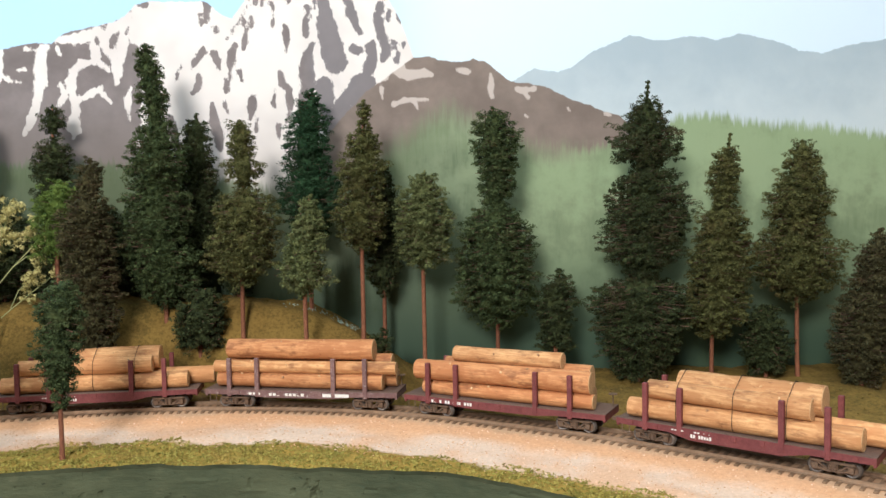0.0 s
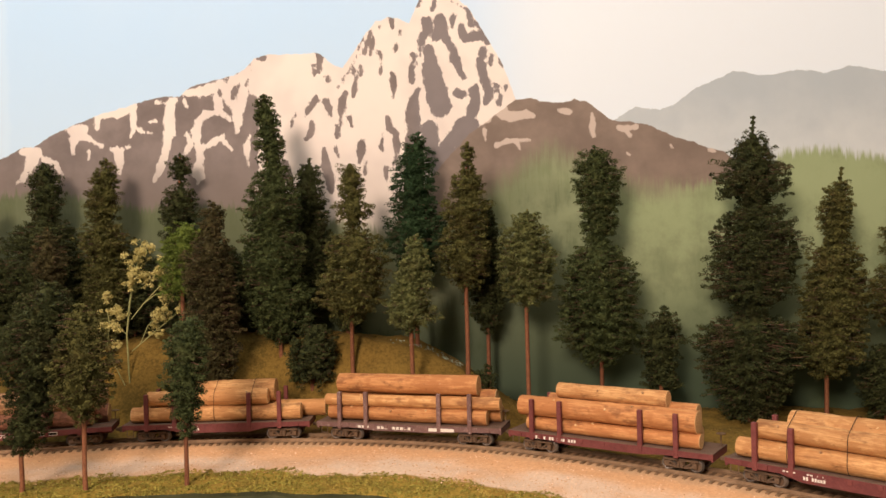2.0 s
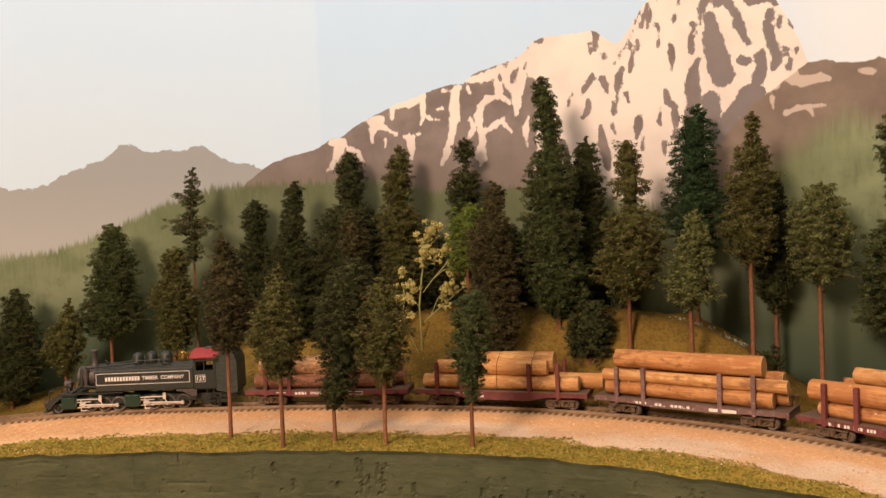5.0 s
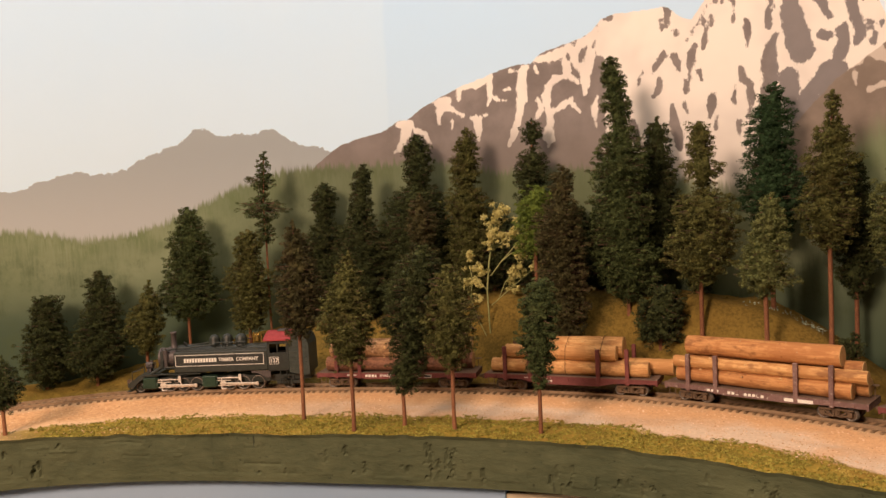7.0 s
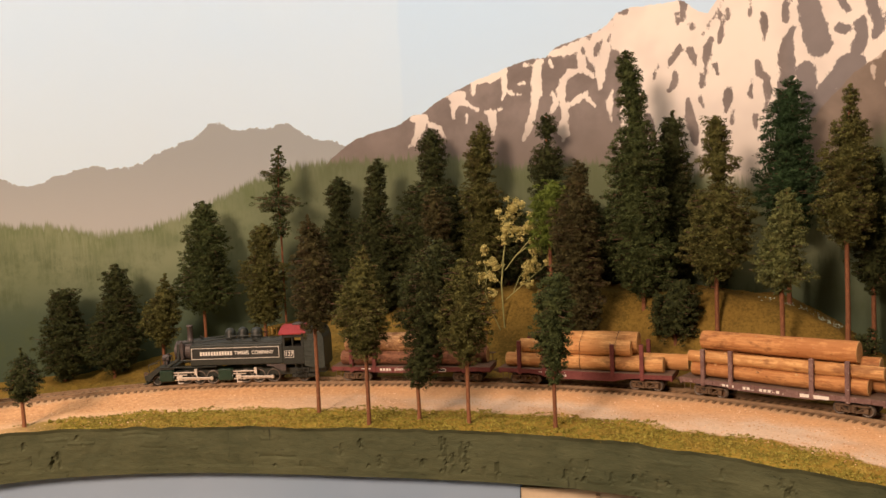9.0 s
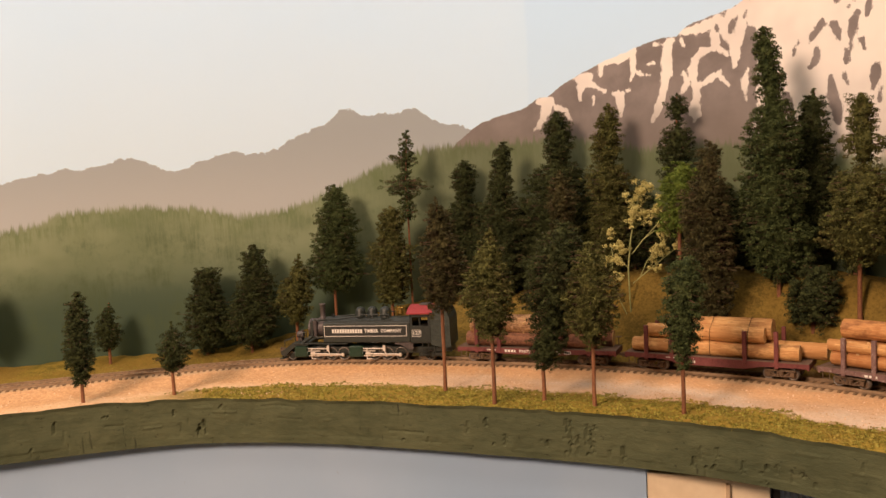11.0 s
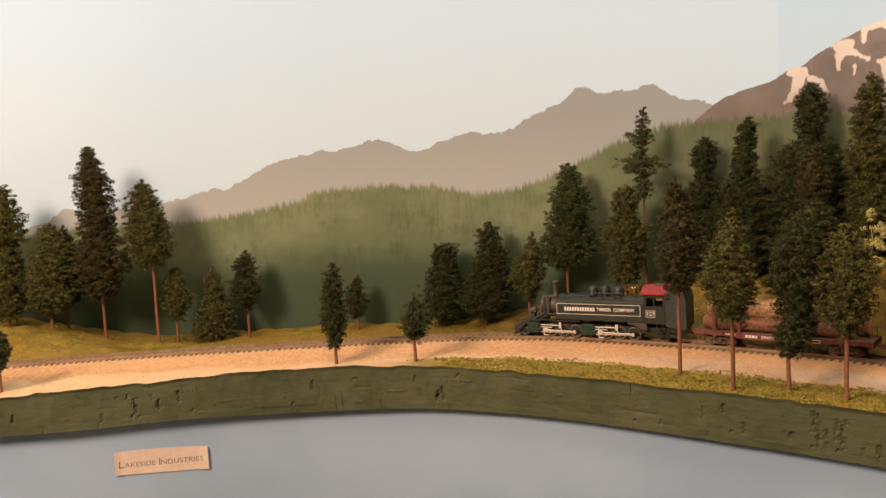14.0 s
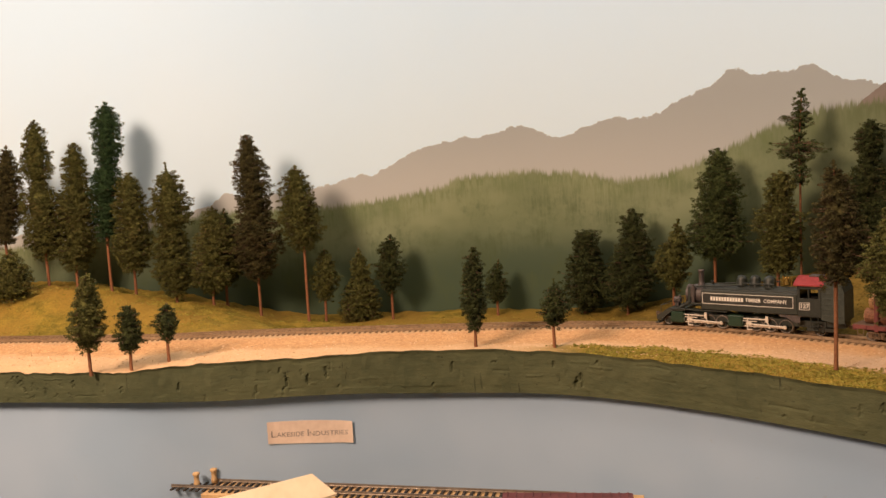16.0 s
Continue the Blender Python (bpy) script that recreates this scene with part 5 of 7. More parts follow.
fir(-1.166, -0.133, -0, 0.005, 0.027, 0.103, 0.03, 'olive', 'cone', 50, (0, 0.5, 0.12, 0.9, 0.3, 1, 0.55, 0.8, 0.75, 0.6, 0.9, 0.35, 1, 0.1))
fir(-0.054, 0.67, 0.002, 0, 0.033, 0.057, 0.0114, 'dark', 'bush', 51, (0, 0.7, 0.3, 1, 0.65, 0.9, 0.88, 0.6, 1, 0.3))
fir(-0.245, 0.519, 0.005, 0.002, 0.031, 0.114, 0.0172, 'green', 'slim', 52, (0, 0.35, 0.12, 0.5, 0.25, 0.6, 0.33, 0.9, 0.4, 0.8, 0.55, 0.85, 0.75, 0.9, 0.9, 0.75, 1, 0.35))
fir(-0.309, 0.503, -0.002, -0.001, 0.046, 0.124, 0.023, 'olive', 'slim', 53, (0, 0.3, 0.12, 0.7, 0.4, 1, 0.65, 0.85, 0.85, 0.6, 1, 0.2))
fir(-0.352, 0.499, 0.019, 0.012, 0.024, 0.14, 0.027, 'dark', 'slim', 54, (0, 0.25, 0.08, 0.55, 0.18, 0.5, 0.27, 0.55, 0.4, 0.85, 0.6, 0.95, 0.8, 0.8, 0.92, 0.5, 1, 0.2))
fir(-0.379, 0.47, 0.001, 0.001, 0.053, 0.139, 0.0215, 'olive', 'cone', 55, (0, 0.5, 0.15, 0.85, 0.4, 1, 0.65, 0.75, 0.8, 0.5, 0.93, 0.3, 1, 0.12))
fir(-0.444, 0.487, 0.001, 0.001, 0.068, 0.164, 0.0224, 'brown', 'cone', 56, (0, 0.5, 0.2, 0.8, 0.5, 0.8, 0.7, 0.6, 0.85, 0.42, 0.95, 0.25, 0.96, 0.04, 1, 0.03))
fir(-0.647, 0.354, 0, 0, 0.02, 0.065, 0.0158, 'dark', 'cone', 57, (0, 0.5, 0.12, 0.9, 0.3, 1, 0.55, 0.8, 0.75, 0.6, 0.9, 0.35, 1, 0.1))
fir(-0.699, 0.297, 0.002, 0.003, 0.014, 0.097, 0.013, 'dark', 'slim', 58, (0, 0.5, 0.15, 0.9, 0.3, 1, 0.5, 0.92, 0.66, 0.75, 0.75, 0.85, 0.9, 0.6, 1, 0.3))
fir(-0.819, -0.048, -0, 0.003, 0.023, 0.096, 0.0189, 'olive', 'cone', 59, (0, 0.5, 0.15, 0.95, 0.3, 0.85, 0.5, 0.9, 0.7, 0.66, 0.9, 0.45, 1, 0.25))
fir(-0.82, -0.012, 0, 0, 0.016, 0.06, 0.0172, 'dark', 'bush', 60, (0, 0.5, 0.2, 0.95, 0.4, 0.9, 0.6, 0.65, 0.8, 0.7, 0.95, 0.5, 1, 0.3))
fir(-0.822, 0.023, 0, 0.003, 0.021, 0.058, 0.015, 'dark', 'cone', 61, (0, 0.4, 0.2, 0.8, 0.4, 0.9, 0.6, 0.85, 0.8, 0.6, 1, 0.3))


# ---- the log train, standing on the curve ----
ENGINE = grainy("engine_green_black", (0.012, 0.016, 0.013), (0.028, 0.034, 0.028), 360, 0.45, 0.0, 0.5, relief=0.12, wear=(0.035, 0.034, 0.030), wear_at=(0.62, 0.8))
PANEL = grainy("engine_panel_black", (0.018, 0.020, 0.018), (0.032, 0.034, 0.031), 360, 0.4, relief=0.05)
CYLINDER = grainy("cylinder_green", (0.008, 0.026, 0.016), (0.018, 0.048, 0.030), 400, 0.35, 0, 0.5, relief=0.1)
GRAPHITE = grainy("smokebox_graphite", (0.05, 0.042, 0.042), (0.115, 0.098, 0.095), 320, 0.5, 0.3, relief=0.15)
STEEL = grainy("bright_rod_steel", (0.50, 0.46, 0.40), (0.84, 0.78, 0.70), 600, 0.35, 0.25, relief=0.05)
TYRE = grainy("wheel_tyre_steel", (0.12, 0.105, 0.09), (0.30, 0.27, 0.24), 600, 0.4, 0.6)
BRASS = grainy("brass", (0.60, 0.36, 0.08), (0.90, 0.60, 0.18), 480, 0.25, 0.9, relief=0.05)
ROOFRED = grainy("cab_roof_red", (0.21, 0.018, 0.022), (0.34, 0.040, 0.042), 240, 0.6, relief=0.1)
BUNKER = grainy("bunker_grey_green", (0.022, 0.030, 0.025), (0.05, 0.062, 0.052), 280, 0.6, relief=0.2)
MAROON = grainy("flatcar_maroon", (0.110, 0.027, 0.027), (0.185, 0.052, 0.048), 280, 0.65, relief=0.15, wear=(0.16, 0.085, 0.065), wear_at=(0.6, 0.78))
MAROON_OLD = grainy("flatcar_faded_maroon", (0.12, 0.065, 0.06), (0.24, 0.15, 0.135), 240, 0.8, relief=0.2, wear=(0.42, 0.36, 0.33), wear_at=(0.58, 0.72))
DECK = grainy("deck_boards", (0.085, 0.052, 0.038), (0.20, 0.135, 0.095), 240, 0.85, stretch=(1, 9, 1), relief=0.4)
TRUCK = grainy("truck_rust", (0.07, 0.046, 0.030), (0.19, 0.125, 0.075), 480, 0.8, relief=0.3)
LETTER = grainy("white_lettering", (0.62, 0.60, 0.55), (0.80, 0.78, 0.72), 800, 0.7, relief=0.0)
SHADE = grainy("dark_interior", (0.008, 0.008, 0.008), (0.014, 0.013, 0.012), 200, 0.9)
BARKS = {
    "dark_bark": grainy("dark_log_bark", (0.075, 0.030, 0.018), (0.34, 0.155, 0.085), 240, 0.6, relief=0.9, depth=0.0012, stretch=(0.6, 1.6, 1.6), wear=(0.55, 0.33, 0.20), wear_at=(0.62, 0.78)),
    "bark": grainy("rough_log_bark", (0.17, 0.080, 0.036), (0.60, 0.37, 0.18), 240, 0.85, relief=0.9, depth=0.0012, stretch=(0.6, 1.6, 1.6), wear=(0.68, 0.45, 0.28), wear_at=(0.55, 0.72)),
}


def timber(name, pale, mid, dark):
    """Peeled wood: long grain streaks, blotches of left bark and fine dark checks."""
    m, t, b = nodes_of(name, 0.75, 0, 0.25)
    co = t.nodes.new("ShaderNodeTexCoord").outputs["Object"]
    own = t.nodes.new("ShaderNodeObjectInfo").outputs["Random"]
    shift = t.nodes.new("ShaderNodeCombineXYZ")
    put(t, own, shift.inputs[0])
    at = t.nodes.new("ShaderNodeVectorMath")
    at.operation = "ADD"
    put(t, co, at.inputs[0])
    put(t, shift.outputs[0], at.inputs[1])
    at = at.outputs[0]
    streak = noise_of(t, at, 420, 4, 0.7, (0.10, 1, 1))
    blotch = noise_of(t, at, 85, 4, 0.65, (0.5, 1, 1))
    check = noise_of(t, at, 600, 3, 0.6, (0.06, 1, 1))
    spot = noise_of(t, at, 300, 3, 0.7, (0.6, 1, 1))
    col = mixed(t, step_of(t, streak, 0.32, 0.68), mid, pale)
    col = mixed(t, math_node(t, "MULTIPLY", step_of(t, blotch, 0.48, 0.58), 0.8), col, mid)
    col = mixed(t, math_node(t, "MULTIPLY", step_of(t, blotch, 0.46, 0.34), 0.65), col, dark)
    col = mixed(t, math_node(t, "MULTIPLY", step_of(t, check, 0.60, 0.70), 0.4), col, dark)
    col = mixed(t, math_node(t, "MULTIPLY", step_of(t, spot, 0.63, 0.72), 0.5), col, tuple(v * 0.6 for v in dark))
    tone = math_node(t, "ADD", 0.82, math_node(t, "MULTIPLY", own, 0.3))
    hs = t.nodes.new("ShaderNodeHueSaturation")
    put(t, col, hs.inputs["Color"])
    put(t, tone, hs.inputs["Value"])
    put(t, hs.outputs[0], b.inputs["Base Color"])
    bump(t, b, math_node(t, "ADD", streak, math_node(t, "MULTIPLY", blotch, 0.7)), 0.6, 0.0009)
    return m


BARKS["peeled"] = timber("peeled_log_wood", (0.72, 0.43, 0.18), (0.46, 0.225, 0.082), (0.20, 0.085, 0.035))
BARKS["red"] = timber("reddish_log_wood", (0.60, 0.31, 0.12), (0.40, 0.17, 0.060), (0.17, 0.065, 0.028))


def end_grain():
    m, t, b = nodes_of("log_end_rings", 0.8, 0, 0.2)
    co = t.nodes.new("ShaderNodeTexCoord").outputs["Object"]
    mp = t.nodes.new("ShaderNodeMapping")
    mp.inputs["Scale"].default_value = (0, 1, 1)
    put(t, co, mp.inputs["Vector"])
    w = t.nodes.new("ShaderNodeTexWave")
    w.wave_type, w.rings_direction = "RINGS", "X"
    w.inputs["Scale"].default_value, w.inputs["Distortion"].default_value, w.inputs["Detail"].default_value = 380, 1.5, 2
    put(t, mp.outputs[0], w.inputs["Vector"])
    put(t, mixed(t, w.outputs["Fac"], (0.50, 0.30, 0.13), (0.74, 0.52, 0.27)), b.inputs["Base Color"])
    return m


RINGS = end_grain()
MM = 0.001


def mm(*v):
    return tuple(a * MM for a in v)


def mbox(bm, lo, hi, bevel=0.25, m=None):
    return box(bm, mm(*lo), mm(*hi), bevel * MM, m)


def mrod(bm, a, b, r, r1=None, n=10):
    return rod(bm, mm(*a), mm(*b), r * MM, None if r1 is None else r1 * MM, n)


def piece(name, parent, mat, boxes=(), rods=(), label="", bevel=0.25, smooth=False):
    """A part from boxes (two corners, mm) and round bars (two ends and a radius, mm)."""
    bm = bmesh.new()
    for lo, hi in boxes:
        mbox(bm, lo, hi, bevel)
    for r in rods:
        mrod(bm, *r)
    return part(name, bm, mat, parent, label, smooth)


def words(body, size, mat, parent, at, width=None, label="", name="lettering"):
    """Raised lettering on a side that faces +y, read from that side."""
    cu = bpy.data.curves.new("lettering", "FONT")
    cu.body, cu.size, cu.extrude, cu.align_x, cu.align_y = body, size * MM, 0.00004, "CENTER", "CENTER"
    cu.resolution_u, cu.offset = 2, size * MM * 0.018
    tmp = bpy.data.objects.new("tmp", cu)
    me = bpy.data.meshes.new_from_object(tmp)
    bpy.data.objects.remove(tmp)
    ob = link(name, me, mat, parent, label)
    xs = [v.co.x for v in me.vertices]
    wide = (max(xs) - min(xs)) or 1
    k = width * MM / wide if width else 1.0
    ob.matrix_local = Matrix.Translation(mm(*at)) @ Matrix(((-1, 0, 0, 0), (0, 0, 1, 0), (0, 1, 0, 0), (0, 0, 0, 1))) @ Matrix.Diagonal((k, 1, 1, 1))
    return ob


def bars(parent, mat, x0, x1, z0, z1, y, gaps, label, name="lettering_bar"):
    """Plain upright bars in place of letters, from x0 to x1."""
    n = len(gaps)
    step = (x1 - x0) / n
    bm = bmesh.new()
    for i, k in enumerate(gaps):
        if k:
            a = x0 + step * (i + 0.14)
            mbox(bm, (min(a, a + step * 0.72 * k), y - 0.06, z0), (max(a, a + step * 0.72 * k), y, z1), 0)
    return part(name, bm, mat, parent, label)


def wheel(name, parent, x, y, r, mat, spokes=0, counter=False):
    """A flanged wheel with hub and spokes that turns about y."""
    w = new(name)
    w.parent = parent
    w.location = mm(x, y, r)
    turn = Matrix.Rotation(math.radians(90), 4, "X")
    bm = bmesh.new()
    s = MM
    ring = [(r - 1.1, -1.2), (r - 0.1, -1.2), (r, 0.6), (r + 0.7, 0.8), (r + 0.7, 1.3), (r - 1.1, 1.3)]
    prof = [(a * s, b * s) for a, b in ring]
    n = 22
    loops = [[bm.verts.new(turn @ Vector((a * math.cos(6.28319 * k / n), a * math.sin(6.28319 * k / n), b))) for k in range(n)] for a, b in prof]
    for i in range(len(loops)):
        p, q = loops[i], loops[(i + 1) % len(loops)]
        for k in range(n):
            bm.faces.new((p[k], p[(k + 1) % n], q[(k + 1) % n], q[k]))
    part("tyre", bm, TYRE, w, "worn steel tyre", True)
    bm = bmesh.new()
    if spokes:
        for k in range(spokes):
            a = 6.28319 * k / spokes
            rod(bm, (0, 0, 0), (math.cos(a) * (r - 0.9) * s, 0, math.sin(a) * (r - 0.9) * s), 0.55 * s, 0.4 * s, 5)
        if counter:
            box(bm, (-(r - 1.6) * s * 0.8, -0.9 * s, -(r - 1.0) * s * 0.85), ((r - 1.6) * s * 0.8, 0.9 * s, -(r - 1.0) * s * 0.35), 0.3 * s)
    else:
        lathe(bm, [((r - 1.0) * s, -0.5 * s), ((r - 1.2) * s, 0.3 * s), (1.6 * s, 0.4 * s), (1.4 * s, 1.2 * s)], turn, 18)
    rod(bm, (0, -1.4 * s, 0), (0, 1.4 * s, 0), 1.5 * s, 1.5 * s, 10)
    part("wheel_centre", bm, mat, w)
    return w


def locomotive():
    t = new("steam_locomotive")
    tagged(t, "dark green articulated tank locomotive with red cab roof", "locomotive")
    piece("frame", t, ENGINE, [((18, -9, 7), (158, 9, 13)), ((2, -8, 8), (22, 8, 13))], label="black locomotive frame")
    # boiler, smokebox and fittings
    along = Matrix.Rotation(math.radians(90), 4, "Y")
    bm = bmesh.new()
    lathe(bm, [(a * MM, b * MM) for a, b in ((9.6, 40), (9.6, 129), (9.2, 130))], Matrix.Translation(mm(0, 0, 32)) @ along, 24)
    part("boiler", bm, ENGINE, t, smooth=False)
    bm = bmesh.new()
    lathe(bm, [(a * MM, b * MM) for a, b in ((9.3, 129.5), (9.3, 131), (9.0, 131.2), (9.0, 145), (9.4, 145.2), (9.4, 146.6), (7.2, 146.8), (6.6, 148), (1.5, 148.8))], Matrix.Translation(mm(0, 0, 31)) @ along, 24)
    part("smokebox", bm, GRAPHITE, t, "grey graphite smokebox")
    bm = bmesh.new()
    lathe(bm, [(a * MM, b * MM) for a, b in ((4.2, 38.5), (3.0, 41), (2.5, 43), (2.6, 53), (3.1, 53.4), (3.1, 54.8), (1.9, 54.9), (1.8, 50))], Matrix.Translation(mm(134, 0, 0)), 16)
    part("smokestack", bm, GRAPHITE, t, smooth=True)
    for x, r, h in ((94.5, 5.0, 51), (82, 4.8, 51.5), (69, 5.6, 51.2)):
        bm = bmesh.new()
        lathe(bm, [(a * MM, b * MM) for a, b in ((r + 1, 39), (r, 41), (r, h - r * 0.8), (r * 0.86, h - r * 0.38), (r * 0.5, h - r * 0.1), (r * 0.12, h))], Matrix.Translation(mm(x, 0, 0)), 18)
        part("steam_dome", bm, ENGINE, t, smooth=True)
    piece("bell", t, BRASS, rods=[((53, 2, 44), (53, 2, 50), 2.0, 0.9), ((51, 2, 49.5), (55, 2, 49.5), 0.5), ((53, 2, 50), (53, 2, 52), 0.6)], label="polished brass bell")
    piece("whistle", t, BRASS, rods=[((57, -1, 43), (57, -1, 51.5), 0.8), ((49.5, 0, 43), (49.5, 0, 50), 0.7), ((57, -1, 49), (54.5, 0, 49), 0.4)], label="brass whistle")
    for y in (9.5, -9.5):
        piece("handrail", t, ENGINE, rods=[((62, y, 44.5), (92, y, 44.5), 0.6)] + [((x, y, 40), (x, y, 44.5), 0.45) for x in (63, 70, 84, 91)])
        piece("sand_pipe", t, ENGINE, rods=[((90, y * 0.9, 43), (118, y * 1.0, 40.5), 0.7), ((118, y, 40.5), (127, y, 40.5), 0.7), ((120, 4, 42), (123, 4, 45), 1.4)])
        piece("steam_pipe", t, ENGINE, rods=[((128, y * 0.9, 40), (143, y * 0.8, 38.5), 0.9), ((142, y, 38), (142, y * 1.2, 24), 1.7), ((142, y * 1.2, 24), (152, y * 1.4, 18), 1.6), ((120, y * 1.1, 22), (146, y * 1.2, 23.5), 0.9)])
    piece("feedwater_pump", t, GRAPHITE, rods=[((139, 9.5, 30), (139, 9.5, 39), 2.4), ((139, 9.5, 24), (139, 9.5, 30), 1.9), ((139, 9.5, 39), (139, 9.5, 41), 0.9)])
    # side tanks with the lettered panel
    for y0, y1, side in ((8.5, 16, 1), (-16, -8.5, -1)):
        bm = bmesh.new()
        mbox(bm, (40, y0, 18.4), (129, y1, 37.6), 0.9)
        part("side_tank", bm, ENGINE, t)
    piece("tank_top", t, ENGINE, [((41, -12, 37.2), (126, 12, 38.6))], bevel=0.5)
    piece("tank_panel", t, PANEL, [((43, 15.9, 24.3), (128, 16.15, 35.2))], bevel=0.05, label="black lettered panel")
    bm = bmesh.new()
    for lo, hi in (((43.6, 16, 34.5), (127.4, 16.25, 35.0)), ((43.6, 16, 24.5), (127.4, 16.25, 25.0)), ((43.6, 16, 25), (44.1, 16.25, 34.5)), ((126.9, 16, 25), (127.4, 16.25, 34.5))):
        mbox(bm, lo, hi, 0.05)
    part("panel_border", bm, LETTER, t, "white painted border line")
    bars(t, LETTER, 119.5, 88, 27.9, 31.6, 16.22, (1,) * 12, "white painted name bars")
    words("TIMBER  COMPANY", 4.6, LETTER, t, (67.6, 16.2, 29.75), 37.5, "white painted company lettering")
    # cab: pillars and panels leave real window openings
    cab = []
    for y0, y1 in ((15.6, 17), (-17, -15.6)):
        cab += [((20, y0, 18.4), (40, y1, 34.5)), ((37.6, y0, 34.5), (40, y1, 45)), ((29.8, y0, 34.5), (31, y1, 45)), ((20, y0, 34.5), (22.4, y1, 45)), ((20, y0, 42.6), (40, y1, 45))]
    cab += [((39, -16.8, 37), (40.2, 16.8, 46.5)), ((20, -16.8, 18), (21.2, 16.8, 45)), ((20, -16, 17.5), (40, 16, 19))]
    piece("cab", t, ENGINE, cab)
    piece("cab_interior", t, SHADE, [((21.5, -10, 19), (38.8, 10, 33))])
    bm = bmesh.new()
    arc = [(-19.5 + 39 * k / 14, 45.0 + 8.0 * math.cos((k - 7) / 7 * 1.32) - 1.2) for k in range(15)]
    for x in (17.5, 42.5):
        for up in (0, 1.0):
            for y, z in arc:
                bm.verts.new(mm(x, y, z + up))
    bm.verts.ensure_lookup_table()
    v, n = bm.verts, len(arc)
    for k in range(n - 1):
        for a, c in ((0, 2 * n), (n, 3 * n)):
            bm.faces.new((v[a + k], v[a + k + 1], v[c + k + 1], v[c + k]))
        for a in (0, 2 * n):
            bm.faces.new((v[a + k], v[a + k + 1], v[a + n + k + 1], v[a + n + k]))
    for k in (0, n - 1):
        bm.faces.new((v[k], v[n + k], v[3 * n + k], v[2 * n + k]))
    part("cab_roof", bm, ROOFRED, t, "dull red curved cab roof")
    piece("roof_hatch", t, GRAPHITE, [((24, -5, 52.2), (33, 5, 53.6))], [((22, 4, 53), (19, 9, 55), 0.6), ((22, -2, 52.5), (22, -2, 56), 0.5)])
    piece("number_panel", t, PANEL, [((29, 16.9, 23.8), (38.6, 17.15, 31))], bevel=0.05)
    bm = bmesh.new()
    for lo, hi in (((29.4, 17, 30.3), (38.2, 17.25, 30.7)), ((29.4, 17, 24.1), (38.2, 17.25, 24.5)), ((29.4, 17, 24.4), (29.8, 17.25, 30.4)), ((37.8, 17, 24.4), (38.2, 17.25, 30.4))):
        mbox(bm, lo, hi, 0.05)
    part("number_border", bm, LETTER, t)
    words("127", 5.4, LETTER, t, (33.8, 17.22, 27.4), 7.0, "white road number", "road_number")
    # bunker with ribs
    bm = bmesh.new()
    prof = [(20, 16), (20, 47.5), (16, 50.5), (8, 51), (3.5, 47), (1.5, 41), (1.2, 14), (6, 13)]
    for y in (-16.5, 16.5):
        bm.faces.new([bm.verts.new(mm(x, y, z)) for x, z in prof])
    bm.verts.ensure_lookup_table()
    k = len(prof)
    for i in range(k):
        bm.faces.new((bm.verts[i], bm.verts[(i + 1) % k], bm.verts[k + (i + 1) % k], bm.verts[k + i]))
    part("bunker", bm, BUNKER, t, "grey green fuel bunker")
    for z in (20, 25, 30, 35, 40, 44.5):
        piece("bunker_rib", t, BUNKER, [((3.5, 16.2, z - 0.5), (19, 17.0, z + 0.5))], bevel=0.15)
    # running gear
    for y, side in ((8.6, 1), (-8.6, -1)):
        for x in (136.5, 123.5, 110.5, 79, 66, 52):
            wheel("driving_wheel", t, x, y, 6.5, ENGINE, 10, True)
        for x in (165,):
            wheel("pilot_wheel", t, x, y, 4.4, ENGINE, 0)
        wheel("trailing_wheel", t, 23, y, 5.0, ENGINE, 8)
        for x0, x1 in ((147, 160), (90, 103)):
            bm = bmesh.new()
            lo, hi = sorted((side * 8, side * 15.5))
            mbox(bm, (x0, lo, 4.0), (x1, hi, 14.8), 0.9)
            mrod(bm, (x0 - 0.8, side * 11.8, 7.2), (x1 + 0.8, side * 11.8, 7.2), 3.2, n=14)
            mrod(bm, (x0 - 0.6, side * 11.8, 12.6), (x1 + 0.6, side * 11.8, 12.6), 2.1, n=12)
            part("cylinder", bm, CYLINDER, t, "glossy dark green steam cylinder")
        for xs in ((136.5, 123.5, 110.5, 147), (79, 66, 52, 90)):
            a, b, c, cyl = xs
            yy = side * 12.2
            piece("side_rod", t, STEEL, [((c - 1.2, yy - 0.5, 4.6), (a + 1.2, yy + 0.4, 6.0))], [((x, yy - 0.8, 5.3), (x, yy + 0.9, 5.3), 1.3) for x in (a, b, c)], bevel=0.2)
            piece("main_rod", t, STEEL, [], [((cyl - 3, side * 13.6, 7.2), (c, side * 13.6, 6.4), 0.8), ((c, side * 12.8, 6.4), (c, side * 14.4, 6.4), 1.6)])
            piece("crosshead", t, STEEL, [((cyl - 8, side * 13.0 - 1.0, 5.6), (cyl - 3.5, side * 13.0 + 1.0, 9.0)), ((cyl - 13, side * 13 - 0.5, 9.3), (cyl, side * 13 + 0.5, 10.2)), ((cyl - 13, side * 13 - 0.5, 4.6), (cyl, side * 13 + 0.5, 5.3))], bevel=0.15)
